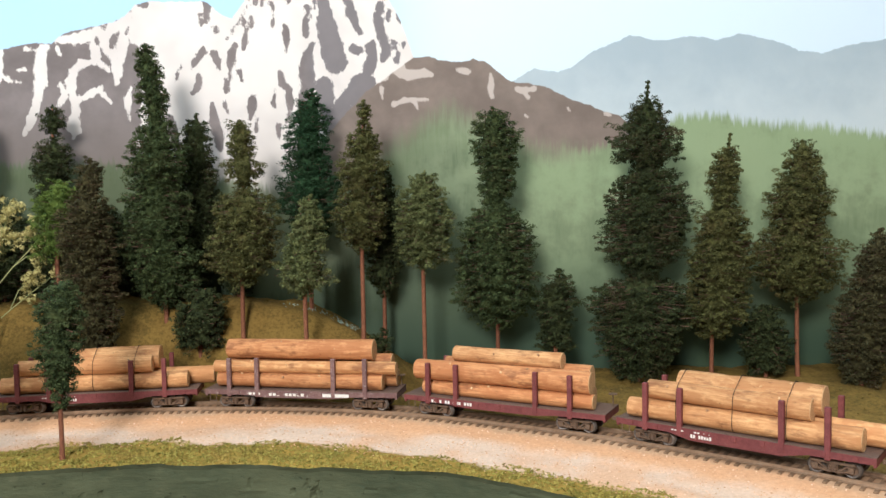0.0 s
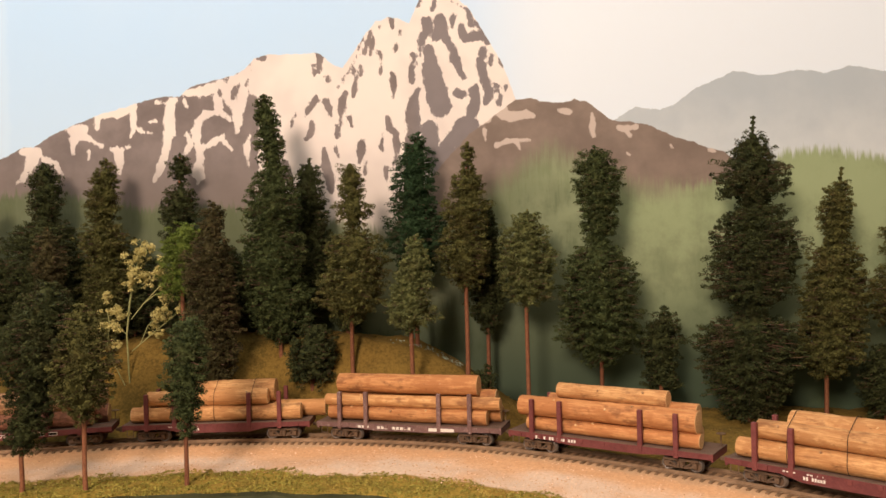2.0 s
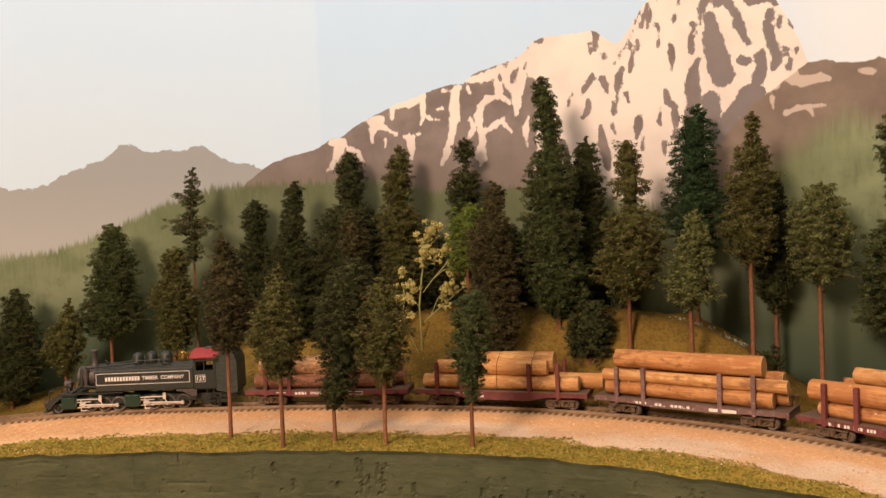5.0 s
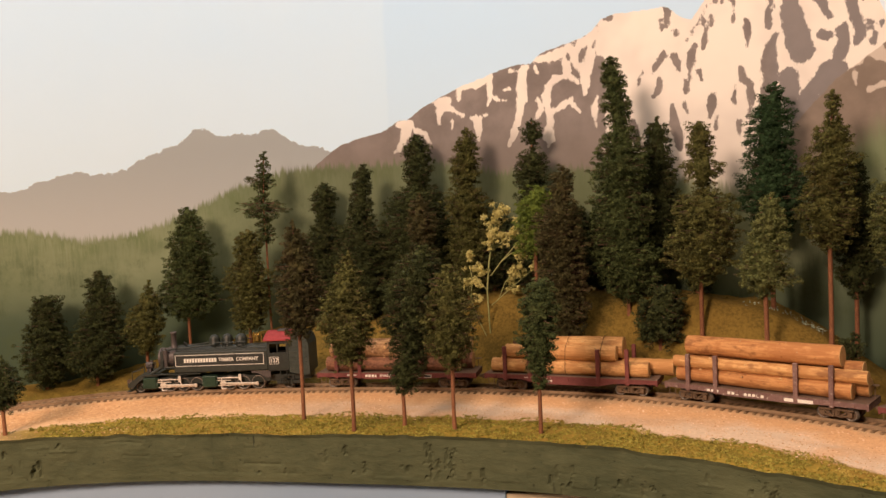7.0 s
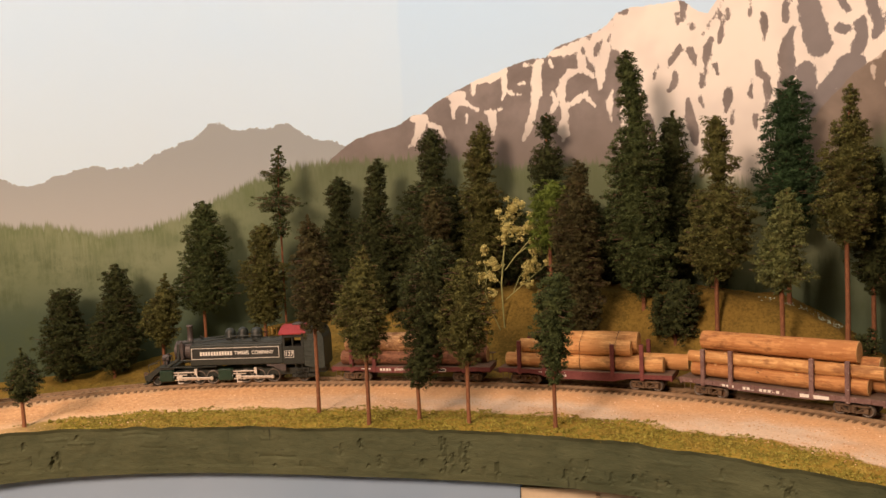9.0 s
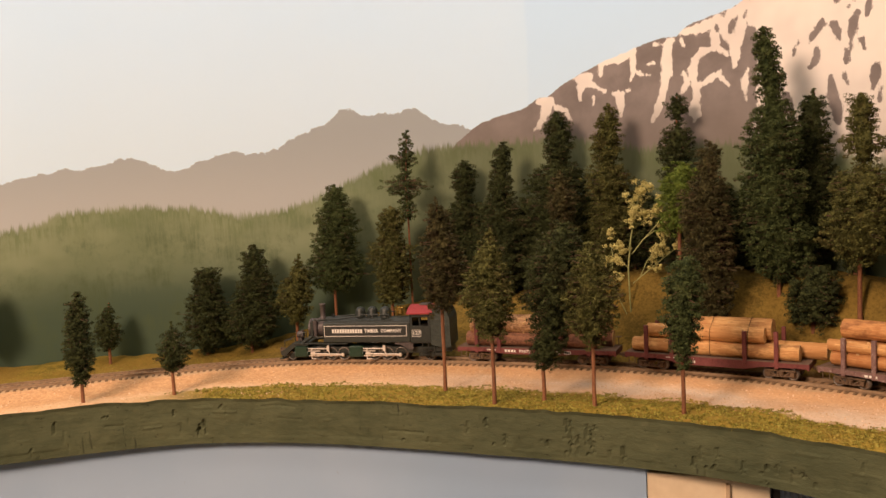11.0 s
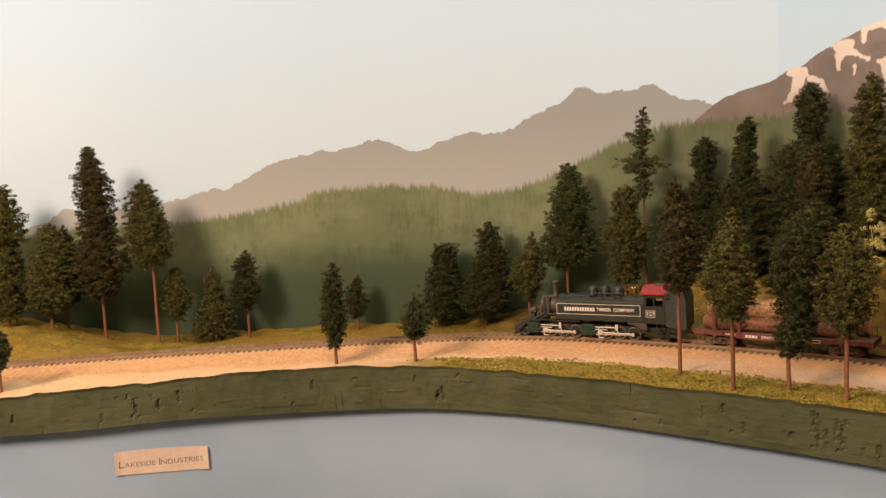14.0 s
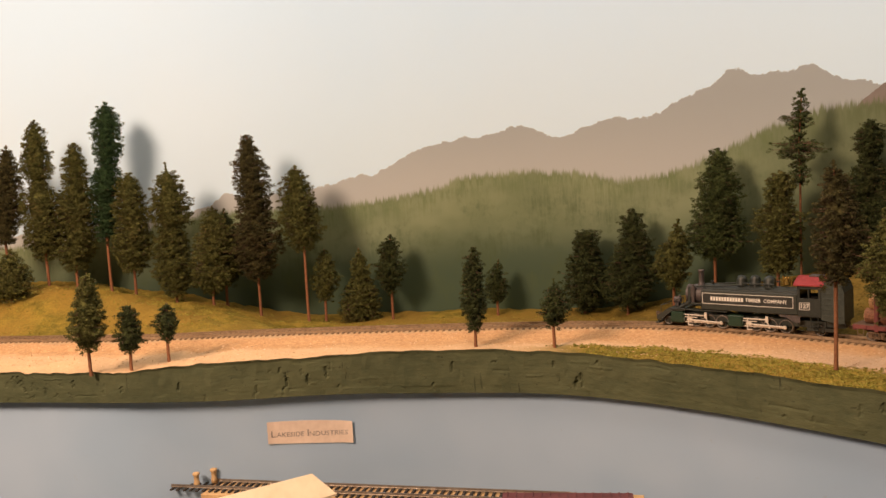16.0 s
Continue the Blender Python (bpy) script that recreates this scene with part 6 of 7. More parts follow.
            piece("valve_gear", t, STEEL, [((cyl - 5.2, side * 14.2 - 0.3, 1.6), (cyl - 4.2, side * 14.2 + 0.3, 12.4)), ((cyl - 9, side * 14.4 - 0.3, 1.8), (cyl - 4.4, side * 14.4 + 0.3, 2.7)), ((a - 12.5, side * 14 - 0.5, 9.8), (a - 10.0, side * 14 + 0.5, 15.5))], [((a - 11, side * 14, 12.2), (cyl - 1, side * 14, 12.2), 0.55), ((a - 11, side * 14.3, 11.0), (b - 1, side * 14.3, 5.8), 0.5)], bevel=0.1)
        piece("running_board", t, ENGINE, [((104, min(side * 9, side * 16), 17.0), (160, max(side * 9, side * 16), 17.9)), ((104, min(side * 9, side * 13), 18), (128, max(side * 9, side * 13), 20))])
        bm = bmesh.new()
        pts = [(38, 18.3), (56, 18.3), (56, 16.8), (50, 16.0), (42, 11.8), (38, 11.8)]
        for y0 in (side * 15.2, side * 16.0):
            bm.faces.new([bm.verts.new(mm(x, y0, z)) for x, z in pts])
        bm.verts.ensure_lookup_table()
        for i in range(6):
            bm.faces.new((bm.verts[i], bm.verts[(i + 1) % 6], bm.verts[6 + (i + 1) % 6], bm.verts[6 + i]))
        part("valance", bm, GRAPHITE, t)
        lad = [((x, side * 15.4 - 0.4, 5.5), (x + 0.8, side * 15.4 + 0.4, 18.3)) for x in (22.5, 28.5)]
        lad += [((22.5, min(side * 14.6, side * 17.4), z), (29.3, max(side * 14.6, side * 17.4), z + 0.7)) for z in (6, 9.6, 13.2)]
        piece("cab_steps", t, ENGINE, lad, bevel=0.1)
        piece("trailing_frame", t, ENGINE, [((8, min(side * 9.5, side * 11), 4.2), (34, max(side * 9.5, side * 11), 7.6)), ((19, min(side * 10, side * 12), 3.2), (27, max(side * 10, side * 12), 8.4))], bevel=0.4)
        piece("deck_railing", t, ENGINE, rods=[((148, side * 12, 18), (148, side * 12, 29), 0.45), ((155, side * 12, 18), (155, side * 12, 26), 0.45), ((148, side * 12, 29), (155, side * 12, 26), 0.4)])
    # front end
    bm = bmesh.new()
    prof = [(146, 18), (162, 18), (172, 11), (175, 10), (175, 6), (170, 5), (166, 9.5), (158, 15.5), (146, 15.5)]
    for y in (-14.5, 14.5):
        bm.faces.new([bm.verts.new(mm(x, y, z)) for x, z in prof])
    bm.verts.ensure_lookup_table()
    k = len(prof)
    for i in range(k):
        bm.faces.new((bm.verts[i], bm.verts[(i + 1) % k], bm.verts[k + (i + 1) % k], bm.verts[k + i]))
    part("pilot_deck", bm, ENGINE, t)
    piece("footboard", t, ENGINE, [((172, -15, 1.8), (176.5, 15, 2.8)), ((173.5, -13, 2.8), (174.5, -11.5, 10)), ((173.5, 11.5, 2.8), (174.5, 13, 10))])
    piece("headlight", t, GRAPHITE, [((157, -2.8, 18), (161, 2.8, 21))], [((155.5, 0, 24), (162, 0, 24), 3.2), ((157, 0, 27), (157, 0, 28.5), 1.3)])
    piece("pilot_rail", t, ENGINE, rods=[((171, -13, 12), (171, -13, 20), 0.4), ((171, 13, 12), (171, 13, 20), 0.4), ((171, -13, 20), (171, 13, 20), 0.4), ((171, 13, 20), (162, 13, 22), 0.4)])
    for x0, x1 in ((175, 180.5), (-4.5, 1.5)):
        piece("coupler", t, TRUCK, [((x0, -1.2, 7), (x1, 1.2, 10))], [((x1 if x0 > 0 else x0, 0, 6.4), (x1 if x0 > 0 else x0, 0, 10.6), 1.7)])
    return t


def truck(parent, x):
    t = new("truck")
    t.parent = parent
    t.location = mm(x, 0, 0)
    for y in (8.3, -8.3):
        for dx in (-9, 9):
            wheel("wheel", t, dx, y, 4.4, TRUCK, 0).name = "wheel"
    for side in (1, -1):
        y0, y1 = sorted((side * 10.6, side * 12.2))
        fr = [((-11.5, y0, 7.0), (11.5, y1, 8.4)), ((-2.6, y0, 2.6), (2.6, y1, 8.0)), ((-10.6, y0 - 0.2, 3.0), (-7.4, y1 + 0.2, 6.6)), ((7.4, y0 - 0.2, 3.0), (10.6, y1 + 0.2, 6.6))]
        bm = bmesh.new()
        for lo, hi in fr:
            mbox(bm, lo, hi, 0.3)
        for s in (1, -1):
            mrod(bm, (s * 9, side * 11.4, 4), (s * 2, side * 11.4, 2.9), 0.8, n=6)
            mrod(bm, (s * 9, side * 11.4, 7.5), (s * 2.5, side * 11.4, 3.4), 0.6, n=6)
        for z in (3.6, 5.0, 6.4):
            mrod(bm, (-1.4, side * 12.5, z - 0.6), (-1.4, side * 12.5, z + 0.5), 0.9, n=8)
            mrod(bm, (1.4, side * 12.5, z - 0.6), (1.4, side * 12.5, z + 0.5), 0.9, n=8)
        part("side_frame", bm, TRUCK, t)
    piece("bolster", t, TRUCK, [((-2.4, -11, 5), (2.4, 11, 8.6))])
    return t


def flatcar(paint, label, stakes, mark, deep=False, half=74):
    t = new("log_flatcar")
    tagged(t, label, "flatcar", "log flatcars of the train")
    piece("deck", t, DECK, [((-half, -15, 13.2), (half, 15, 14.8))], label="worn plank deck")
    for side in (1, -1):
        bm = bmesh.new()
        low = 7.6 if deep else 9.2
        pts = [(-half, 14.4), (half, 14.4), (half, 11.0), (40, 10.6), (26, low), (-26, low), (-40, 10.6), (-half, 11.0)]
        for y in (side * 14.2, side * 15.6):
            bm.faces.new([bm.verts.new(mm(x, y, z)) for x, z in pts])
        bm.verts.ensure_lookup_table()
        for i in range(8):
            bm.faces.new((bm.verts[i], bm.verts[(i + 1) % 8], bm.verts[8 + (i + 1) % 8], bm.verts[8 + i]))
        part("side_sill", bm, paint, t)
        for x in stakes:
            y0, y1 = sorted((side * 12.9, side * 15.9))
            piece("stake", t, paint, [((x - 1.6, y0, 9.5), (x + 1.6, y1, 38.5 + random.uniform(-0.6, 0.6)))], bevel=0.3)
        for x in (-64, -48, -16, 0, 16, 48, 64):
            y0, y1 = sorted((side * 15.4, side * 16.2))
            piece("stake_pocket", t, paint, [((x - 1.3, y0, 11.2), (x + 1.3, y1, 14.2))], bevel=0.15)
    for x in (-half, half - 1.6):
        piece("end_sill", t, paint, [((x, -15.4, 9.6), (x + 1.6, 15.4, 14.6))])
    piece("centre_sill", t, paint, [((-half + 4, -4, 7.5), (half - 4, 4, 13.2))])
    piece("grab_iron", t, TRUCK, rods=[((half - 4, 15.8, 6.2), (half - 4, 15.8, 11), 0.3), ((half - 9, 15.8, 6.2), (half - 9, 15.8, 11), 0.3), ((half - 9, 15.8, 6.2), (half - 4, 15.8, 6.2), 0.3)])
    piece("brake_wheel", t, TRUCK, rods=[((-half + 2, -9, 14), (-half + 2, -9, 23), 0.4), ((-half + 2, -9, 22.6), (-half + 2, -9, 23.1), 3.0)])
    for x in (-half - 4.5, half):
        piece("coupler", t, TRUCK, [((x, -1.1, 8), (x + 4.5, 1.1, 10.4))], [((x + (4 if x > 0 else 0.5), 0, 7.2), (x + (4 if x > 0 else 0.5), 0, 11), 1.5)])
    for x in (-52, 52):
        truck(t, x)
    if mark == "boxed":
        bars(t, LETTER, 28, 16, 10.9, 13.2, 15.7, (1, 1, 1, 1), "white painted road name bars")
        words("59672", 3.2, LETTER, t, (8.5, 15.66, 12.0), 10.5, "white painted car number", "car_number")
        bars(t, LETTER, -2, -13, 12.1, 12.6, 15.7, (1,) * 6, "fine white data bars")
        bars(t, LETTER, -2, -13, 11.0, 11.5, 15.7, (1,) * 5, "fine white data bars")
        piece("data_plate", t, LETTER, [((-34, 15.55, 10.6), (-21, 15.75, 13.2))], bevel=0.02, label="white framed data panel")
        piece("data_plate_centre", t, SHADE, [((-33.4, 15.6, 11.1), (-21.6, 15.82, 12.7))], bevel=0.02)
        piece("paint_patch", t, LETTER, [((36, 15.5, 12.2), (45, 15.72, 13.2))], bevel=0.02, label="white paint patch")
    elif mark == "plain":
        bars(t, LETTER, 26, 13, 9.4, 11.4, 15.7, (1, 1, 0, 1, 1, 1, 1, 1), "white painted car mark bars")
        bars(t, LETTER, 38, 30, 12.2, 13.0, 15.7, (1, 1, 1, 1), "fine white data bars")
        bars(t, LETTER, 24, 14, 12.4, 13.2, 15.7, (1, 1, 0, 1, 1), "fine white data bars")
    elif mark == "chalky":
        bars(t, LETTER, 40, 30, 11.0, 12.8, 15.7, (1, 1, 1), "faded white mark bars")
        bars(t, LETTER, 24, -4, 10.6, 12.6, 15.7, (1, 1, 1, 0, 1, 1, 1, 1, 1), "faded white mark bars")
        piece("data_plate", t, LETTER, [((-38, 15.5, 10.4), (-18, 15.72, 12.8))], bevel=0.02, label="faded white data panel")
    else:
        bars(t, LETTER, 52, 20, 10.9, 13.0, 15.7, (1, 1, 0, 1, 0, 1, 1, 0, 1, 1, 1, 0, 1, 1, 1), "widely spaced white mark bars")
    return t


def log(host, x0, x1, y, z, r, kind, label, seed, bend=0.6):
    """A log along the car: uneven bark with knots, sawn ends. Placed in the car's measure (mm) but a thing of its own."""
    rng = random.Random(seed)
    n, m = 26, 18
    verts, faces = [], []
    for i in range(n + 1):
        x = x0 + (x1 - x0) * i / n
        taper = 1.04 - 0.08 * i / n
        cy, cz = bend * math.sin(3.0 * i / n + seed), 0.4 * bend * math.sin(2.2 * i / n + 2 * seed)
        for k in range(m):
            a = 6.28319 * k / m
            rough = 0.07 if "bark" in kind else 0.04
            rr = r * taper * (1 + rough * noise.noise((x * 0.22, math.cos(a) * 2.2, math.sin(a) * 2.2 + seed)) + rough * 1.3 * noise.noise((x * 0.05, math.cos(a) * 1.1, math.sin(a) * 1.1 + 7 * seed)))
            verts.append(mm(x - x0, cy + rr * math.cos(a), cz + rr * math.sin(a)))
    for i in range(n):
        for k in range(m):
            faces.append((i * m + k, i * m + (k + 1) % m, (i + 1) * m + (k + 1) % m, (i + 1) * m + k))
    ob = link("log", mesh_of("log", verts, faces), BARKS[kind], smooth=True)
    for ring, name in ((0, "cut_end"), (n, "cut_end")):
        rim = [Vector(verts[ring * m + k]) for k in range(m)]
        c = sum(rim, Vector()) / m
        push = Vector((-0.0003 if ring == 0 else 0.0003, 0, 0))
        vs = [tuple(v) for v in rim] + [tuple(c + (v - c) * 0.93 + push) for v in rim] + [tuple(c + push)]
        fs = [(k, (k + 1) % m, m + (k + 1) % m, m + k) for k in range(m)] + [(m + k, m + (k + 1) % m, 2 * m) for k in range(m)]
        me = mesh_of(name, vs, fs)
        link(name, me, RINGS, ob, "pale sawn end with rings")
    for _ in range(rng.randint(2, 4)):
        i, a = rng.uniform(0.1, 0.9), rng.uniform(0.2, 1.4)
        bm = bmesh.new()
        rr = r * (1.04 - 0.08 * i)
        c = Vector(mm((x1 - x0) * i, rr * math.cos(a), rr * math.sin(a)))
        w = Vector((0.3, math.cos(a), math.sin(a))).normalized() * 0.0009
        rod(bm, c - w * 1.5, c + w * 0.5, 0.0013 * rng.uniform(0.7, 1.1), 0.0008, 7)
        part("knot", bm, RINGS if rng.random() < 0.5 else BARKS["bark"], ob, "cut branch knot")
    ob.matrix_world = host.matrix_world @ Matrix.Translation(mm(x0, y, z))
    tagged(ob, label, "log", "logs loaded on the flatcars")
    return ob


def strap(host, x, logs):
    """A dark thread pulled round a load of logs (y, z and radius of each, mm)."""
    dots = sorted((y + (r + 0.3) * math.cos(a), z + (r + 0.3) * math.sin(a)) for y, z, r in logs for a in np.arange(28) * 0.2244)
    loop = []
    for run in (dots, dots[::-1]):
        half = []
        for p in run:
            while len(half) > 1 and (half[-1][0] - half[-2][0]) * (p[1] - half[-2][1]) <= (half[-1][1] - half[-2][1]) * (p[0] - half[-2][0]):
                half.pop()
            half.append(p)
        loop += half[:-1]
    bm = bmesh.new()
    for a, b in zip(loop, loop[1:] + loop[:1]):
        mrod(bm, (x, *a), (x, *b), 0.2, n=5)
    ob = part("binding_thread", bm, SHADE)
    ob.matrix_world = host.matrix_world.copy()
    tagged(ob, "dark thread tied round a log load", "thread", "threads round the logs")


def stand(thing, s_mid, wheelbase, mid=0.0):
    """Sets a vehicle on the rails with its middle at s_mid: its two ends follow the curve."""
    (ax, ay), _ = on_track(s_mid - wheelbase / 2)
    (bx, by), _ = on_track(s_mid + wheelbase / 2)
    turn = math.atan2(by - ay, bx - ax)
    thing.matrix_world = Matrix.Translation(((ax + bx) / 2, (ay + by) / 2, RAIL_TOP)) @ Matrix.Rotation(turn, 4, "Z") @ Matrix.Translation((-mid, 0, 0))
    bpy.context.view_layer.update()


i_front = int(np.argmin((TRACK[:, 0] + 0.640) ** 2 + (TRACK[:, 1] - 0.486) ** 2))
FRONT = float(TS[i_front])
engine = locomotive()
stand(engine, FRONT - 0.165 + 0.09, 0.10, 0.09)
CARS = []
at = FRONT - 0.165 - 0.0035
for paint, label, mark, deep in (
    (MAROON, "maroon flatcar with four stakes a side, carrying bark-covered logs", "boxed", False),
    (MAROON, "maroon deep-sill flatcar carrying peeled yellow logs", "plain", True),
    (MAROON_OLD, "faded grey-maroon flatcar carrying reddish logs", "chalky", False),
    (MAROON, "dark maroon flatcar with widely spaced marks and logs", "wide", False),
    (MAROON, "maroon deep-sill flatcar carrying peeled yellow logs", "plain", True),
):
    car = flatcar(paint, label, (55, 33, -26, -50), mark, deep)
    stand(car, at - 0.0785, 0.104)
    at -= 0.1585
    CARS.append(car)
D = 14.8
bark, peel, red = "bark-covered round log loaded on a flatcar", "peeled yellow log with sawn ends on a flatcar", "reddish split-grained log on a flatcar"
log(CARS[0], -58, 66, 6.6, D + 6.9, 6.7, "dark_bark", bark, 1)
log(CARS[0], -68, 60, -7.2, D + 7.2, 7.0, "dark_bark", bark, 2)
log(CARS[0], -60, 62, 4.6, D + 19.6, 7.9, "bark", bark, 3)
log(CARS[0], -66, 56, -9.4, D + 20.0, 7.0, "bark", bark, 4)
for c in (CARS[1], CARS[4]):
    log(c, -66, 68, 6.8, D + 6.4, 6.3, "peeled", peel, 5)
    log(c, -84, 64, -6.6, D + 6.6, 6.5, "peeled", peel, 6)
    log(c, -40, 56, 5.6, D + 18.6, 6.2, "peeled", peel, 7, 0.3)
    log(c, -44, 40, -5.2, D + 22.0, 8.6, "peeled", peel, 8, 0.3)
    for x in (36, 2, -28):
        strap(c, x, [(6.8, D + 6.4, 6.6), (-6.6, D + 6.6, 6.7), (5.6, D + 18.6, 6.4), (-5.2, D + 22.0, 8.9)])
log(CARS[2], -62, 66, 7.0, D + 6.2, 6.1, "red", red, 9)
log(CARS[2], -70, 60, -6.0, D + 6.4, 6.3, "red", red, 10)
log(CARS[2], -72, 68, 8.2, D + 16.4, 4.5, "peeled", peel, 11)
log(CARS[2], -66, 60, -6.4, D + 18.6, 5.9, "red", red, 12)
log(CARS[2], -54, 60, 1.0, D + 28.2, 7.6, "red", red, 13)
log(CARS[3], -64, 62, 6.0, D + 5.0, 4.9, "red", red, 14)
log(CARS[3], -60, 66, -6.4, D + 6.4, 6.3, "red", red, 15)
log(CARS[3], -62, 68, 5.4, D + 17.0, 7.3, "red", red, 16)
log(CARS[3], -58, 50, -7.4, D + 19.2, 6.6, "red", red, 17)
log(CARS[3], -40, 40, -1.0, D + 29.0, 5.6, "peeled", peel, 18)


# ---- a dried weed that stands for a yellow-flowered tree ----
STALK = grainy("dry_stalk", (0.20, 0.22, 0.08), (0.40, 0.40, 0.17), 90, 0.8)
BLOOM = leafy("yellow_bloom", (0.34, 0.31, 0.09), (0.70, 0.63, 0.26), (0.50, 0.42, 0.15))


def weed():
    x, y = -0.362, 0.668
    i = int(np.argmin((TRACK[:, 0] - x) ** 2 + (TRACK[:, 1] - y) ** 2))
    base = ground_height(x, y, float((np.array([x, y]) - TRACK[i]) @ TN[i]), 0.15)
    t = new("weed_tree")
    right = Vector((y, -x, 0)).normalized()
    back = Vector((x, y, 0)).normalized()
    t.matrix_world = Matrix((( right.x, back.x, 0, x), (right.y, back.y, 0, y), (0, 0, 1, base), (0, 0, 0, 1)))
    tagged(t, "dried weed with yellow flower heads standing for a tree", "tree")
    rng = np.random.default_rng(77)
    k = 0.0002
    lift = 0.029 - base
    stems = (
        ((0, -60), (-8, 120), (-12, 280), (4, 420), (16, 480), (50, 620)), ((16, 480), (24, 540), (20, 600)), ((8, 205), (90, 275), (195, 355)), ((45, 240), (75, 310), (100, 340)),
        ((8, 345), (60, 410), (115, 470), (160, 520)), ((60, 410), (110, 450), (165, 450)), ((-12, 280), (-45, 320), (-80, 330), (-90, 400)), ((-80, 330), (-92, 240), (-60, 140), (-25, 60)),
        ((-90, 300), (-140, 250), (-150, 160), (-120, 60), (-80, -10)), ((24, 5), (110, 110), (215, 222)), ((50, 620), (30, 640)), ((50, 620), (80, 640)),
    )
    for pts in stems:
        bm = bmesh.new()
        way = [Vector((a * k, math.sin(a * 0.04) * 0.003, b * k + lift)) for a, b in pts]
        for a, b in zip(way, way[1:]):
            rod(bm, a, b, 0.0008 if pts[0] == (0, -60) else 0.00045, None, 6)
        part("stem", bm, STALK, t)
    heads = ((30, 625, 34), (75, 640, 32), (40, 560, 40), (75, 540, 36), (10, 520, 24), (130, 545, 30), (180, 510, 28), (165, 450, 28), (100, 345, 34), (145, 380, 30), (225, 390, 26), (-85, 450, 22), (-50, 380, 32), (-60, 340, 26), (-115, 320, 30), (-130, 270, 24), (-118, 210, 18), (-55, 245, 18), (180, 215, 12), (-150, 150, 14), (120, 270, 16))
    for a, b, r in heads:
        r *= 1.25
        v = []
        for _ in range(14):
            c = np.array([a * k, 0, b * k + lift]) + rng.normal(0, r * k * 0.52, 3)
            v.append(foliage(rng, c, np.array([1, 1, 0.8]) * r * k * 0.42, 34, 0.0011))
        v = np.concatenate(v)
        faces = np.arange(len(v)).reshape(-1, 4)
        link("flower_head", mesh_of("flower_head", v, faces), BLOOM, t, "cluster of tiny dry yellow flowers")


weed()


# ---- loose cover on the ground: turf tufts, gravel, flecks ----
def ground_points(rng, count, s0, s1, q0, q1, keep):
    """Random places on the shelf between two distances from the track: rows of x, y, z, s, q."""
    out = []
    for _ in range(count):
        s, q = rng.uniform(s0, s1), rng.uniform(q0, q1)
        (px, py), (dx, dy) = on_track(s)
        x, y = px - dy * q, py + dx * q
        if keep(x, y, s, q):
            out.append((x, y, ground_height(x, y, q, 0.15), s, q))
    return np.array(out)


def limit(line):
    """How far the edge or the wall is from the track, as a function of the length along it."""
    ss = np.arange(0.1, TS[-1] - 0.1, 0.02)
    sign = 1 if line is EDGE else -1
    far = []
    for s in ss:
        (px, py), (dx, dy) = on_track(s)
        far.append(meet(np.array([px, py]), sign * np.array([-dy, dx]), line) or 0.1)
    return lambda s: float(np.interp(s, ss, far))


to_edge, to_wall = limit(EDGE), limit(WALL)
TURF = leafy("turf_flock", (0.13, 0.125, 0.020), (0.40, 0.345, 0.075), (0.46, 0.32, 0.085))


def stone_material():
    m, t, b = nodes_of("gravel_grains", 0.9, 0, 0.2)
    isl = t.nodes.new("ShaderNodeNewGeometry").outputs["Random Per Island"]
    r = t.nodes.new("ShaderNodeValToRGB")
    r.color_ramp.elements[0].color, r.color_ramp.elements[1].color = (0.42, 0.25, 0.13, 1), (0.86, 0.66, 0.48, 1)
    e = r.color_ramp.elements.new(0.6)
    e.color = (0.60, 0.37, 0.20, 1)
    put(t, isl, r.inputs[0])
    put(t, r.outputs[0], b.inputs["Base Color"])
    return m


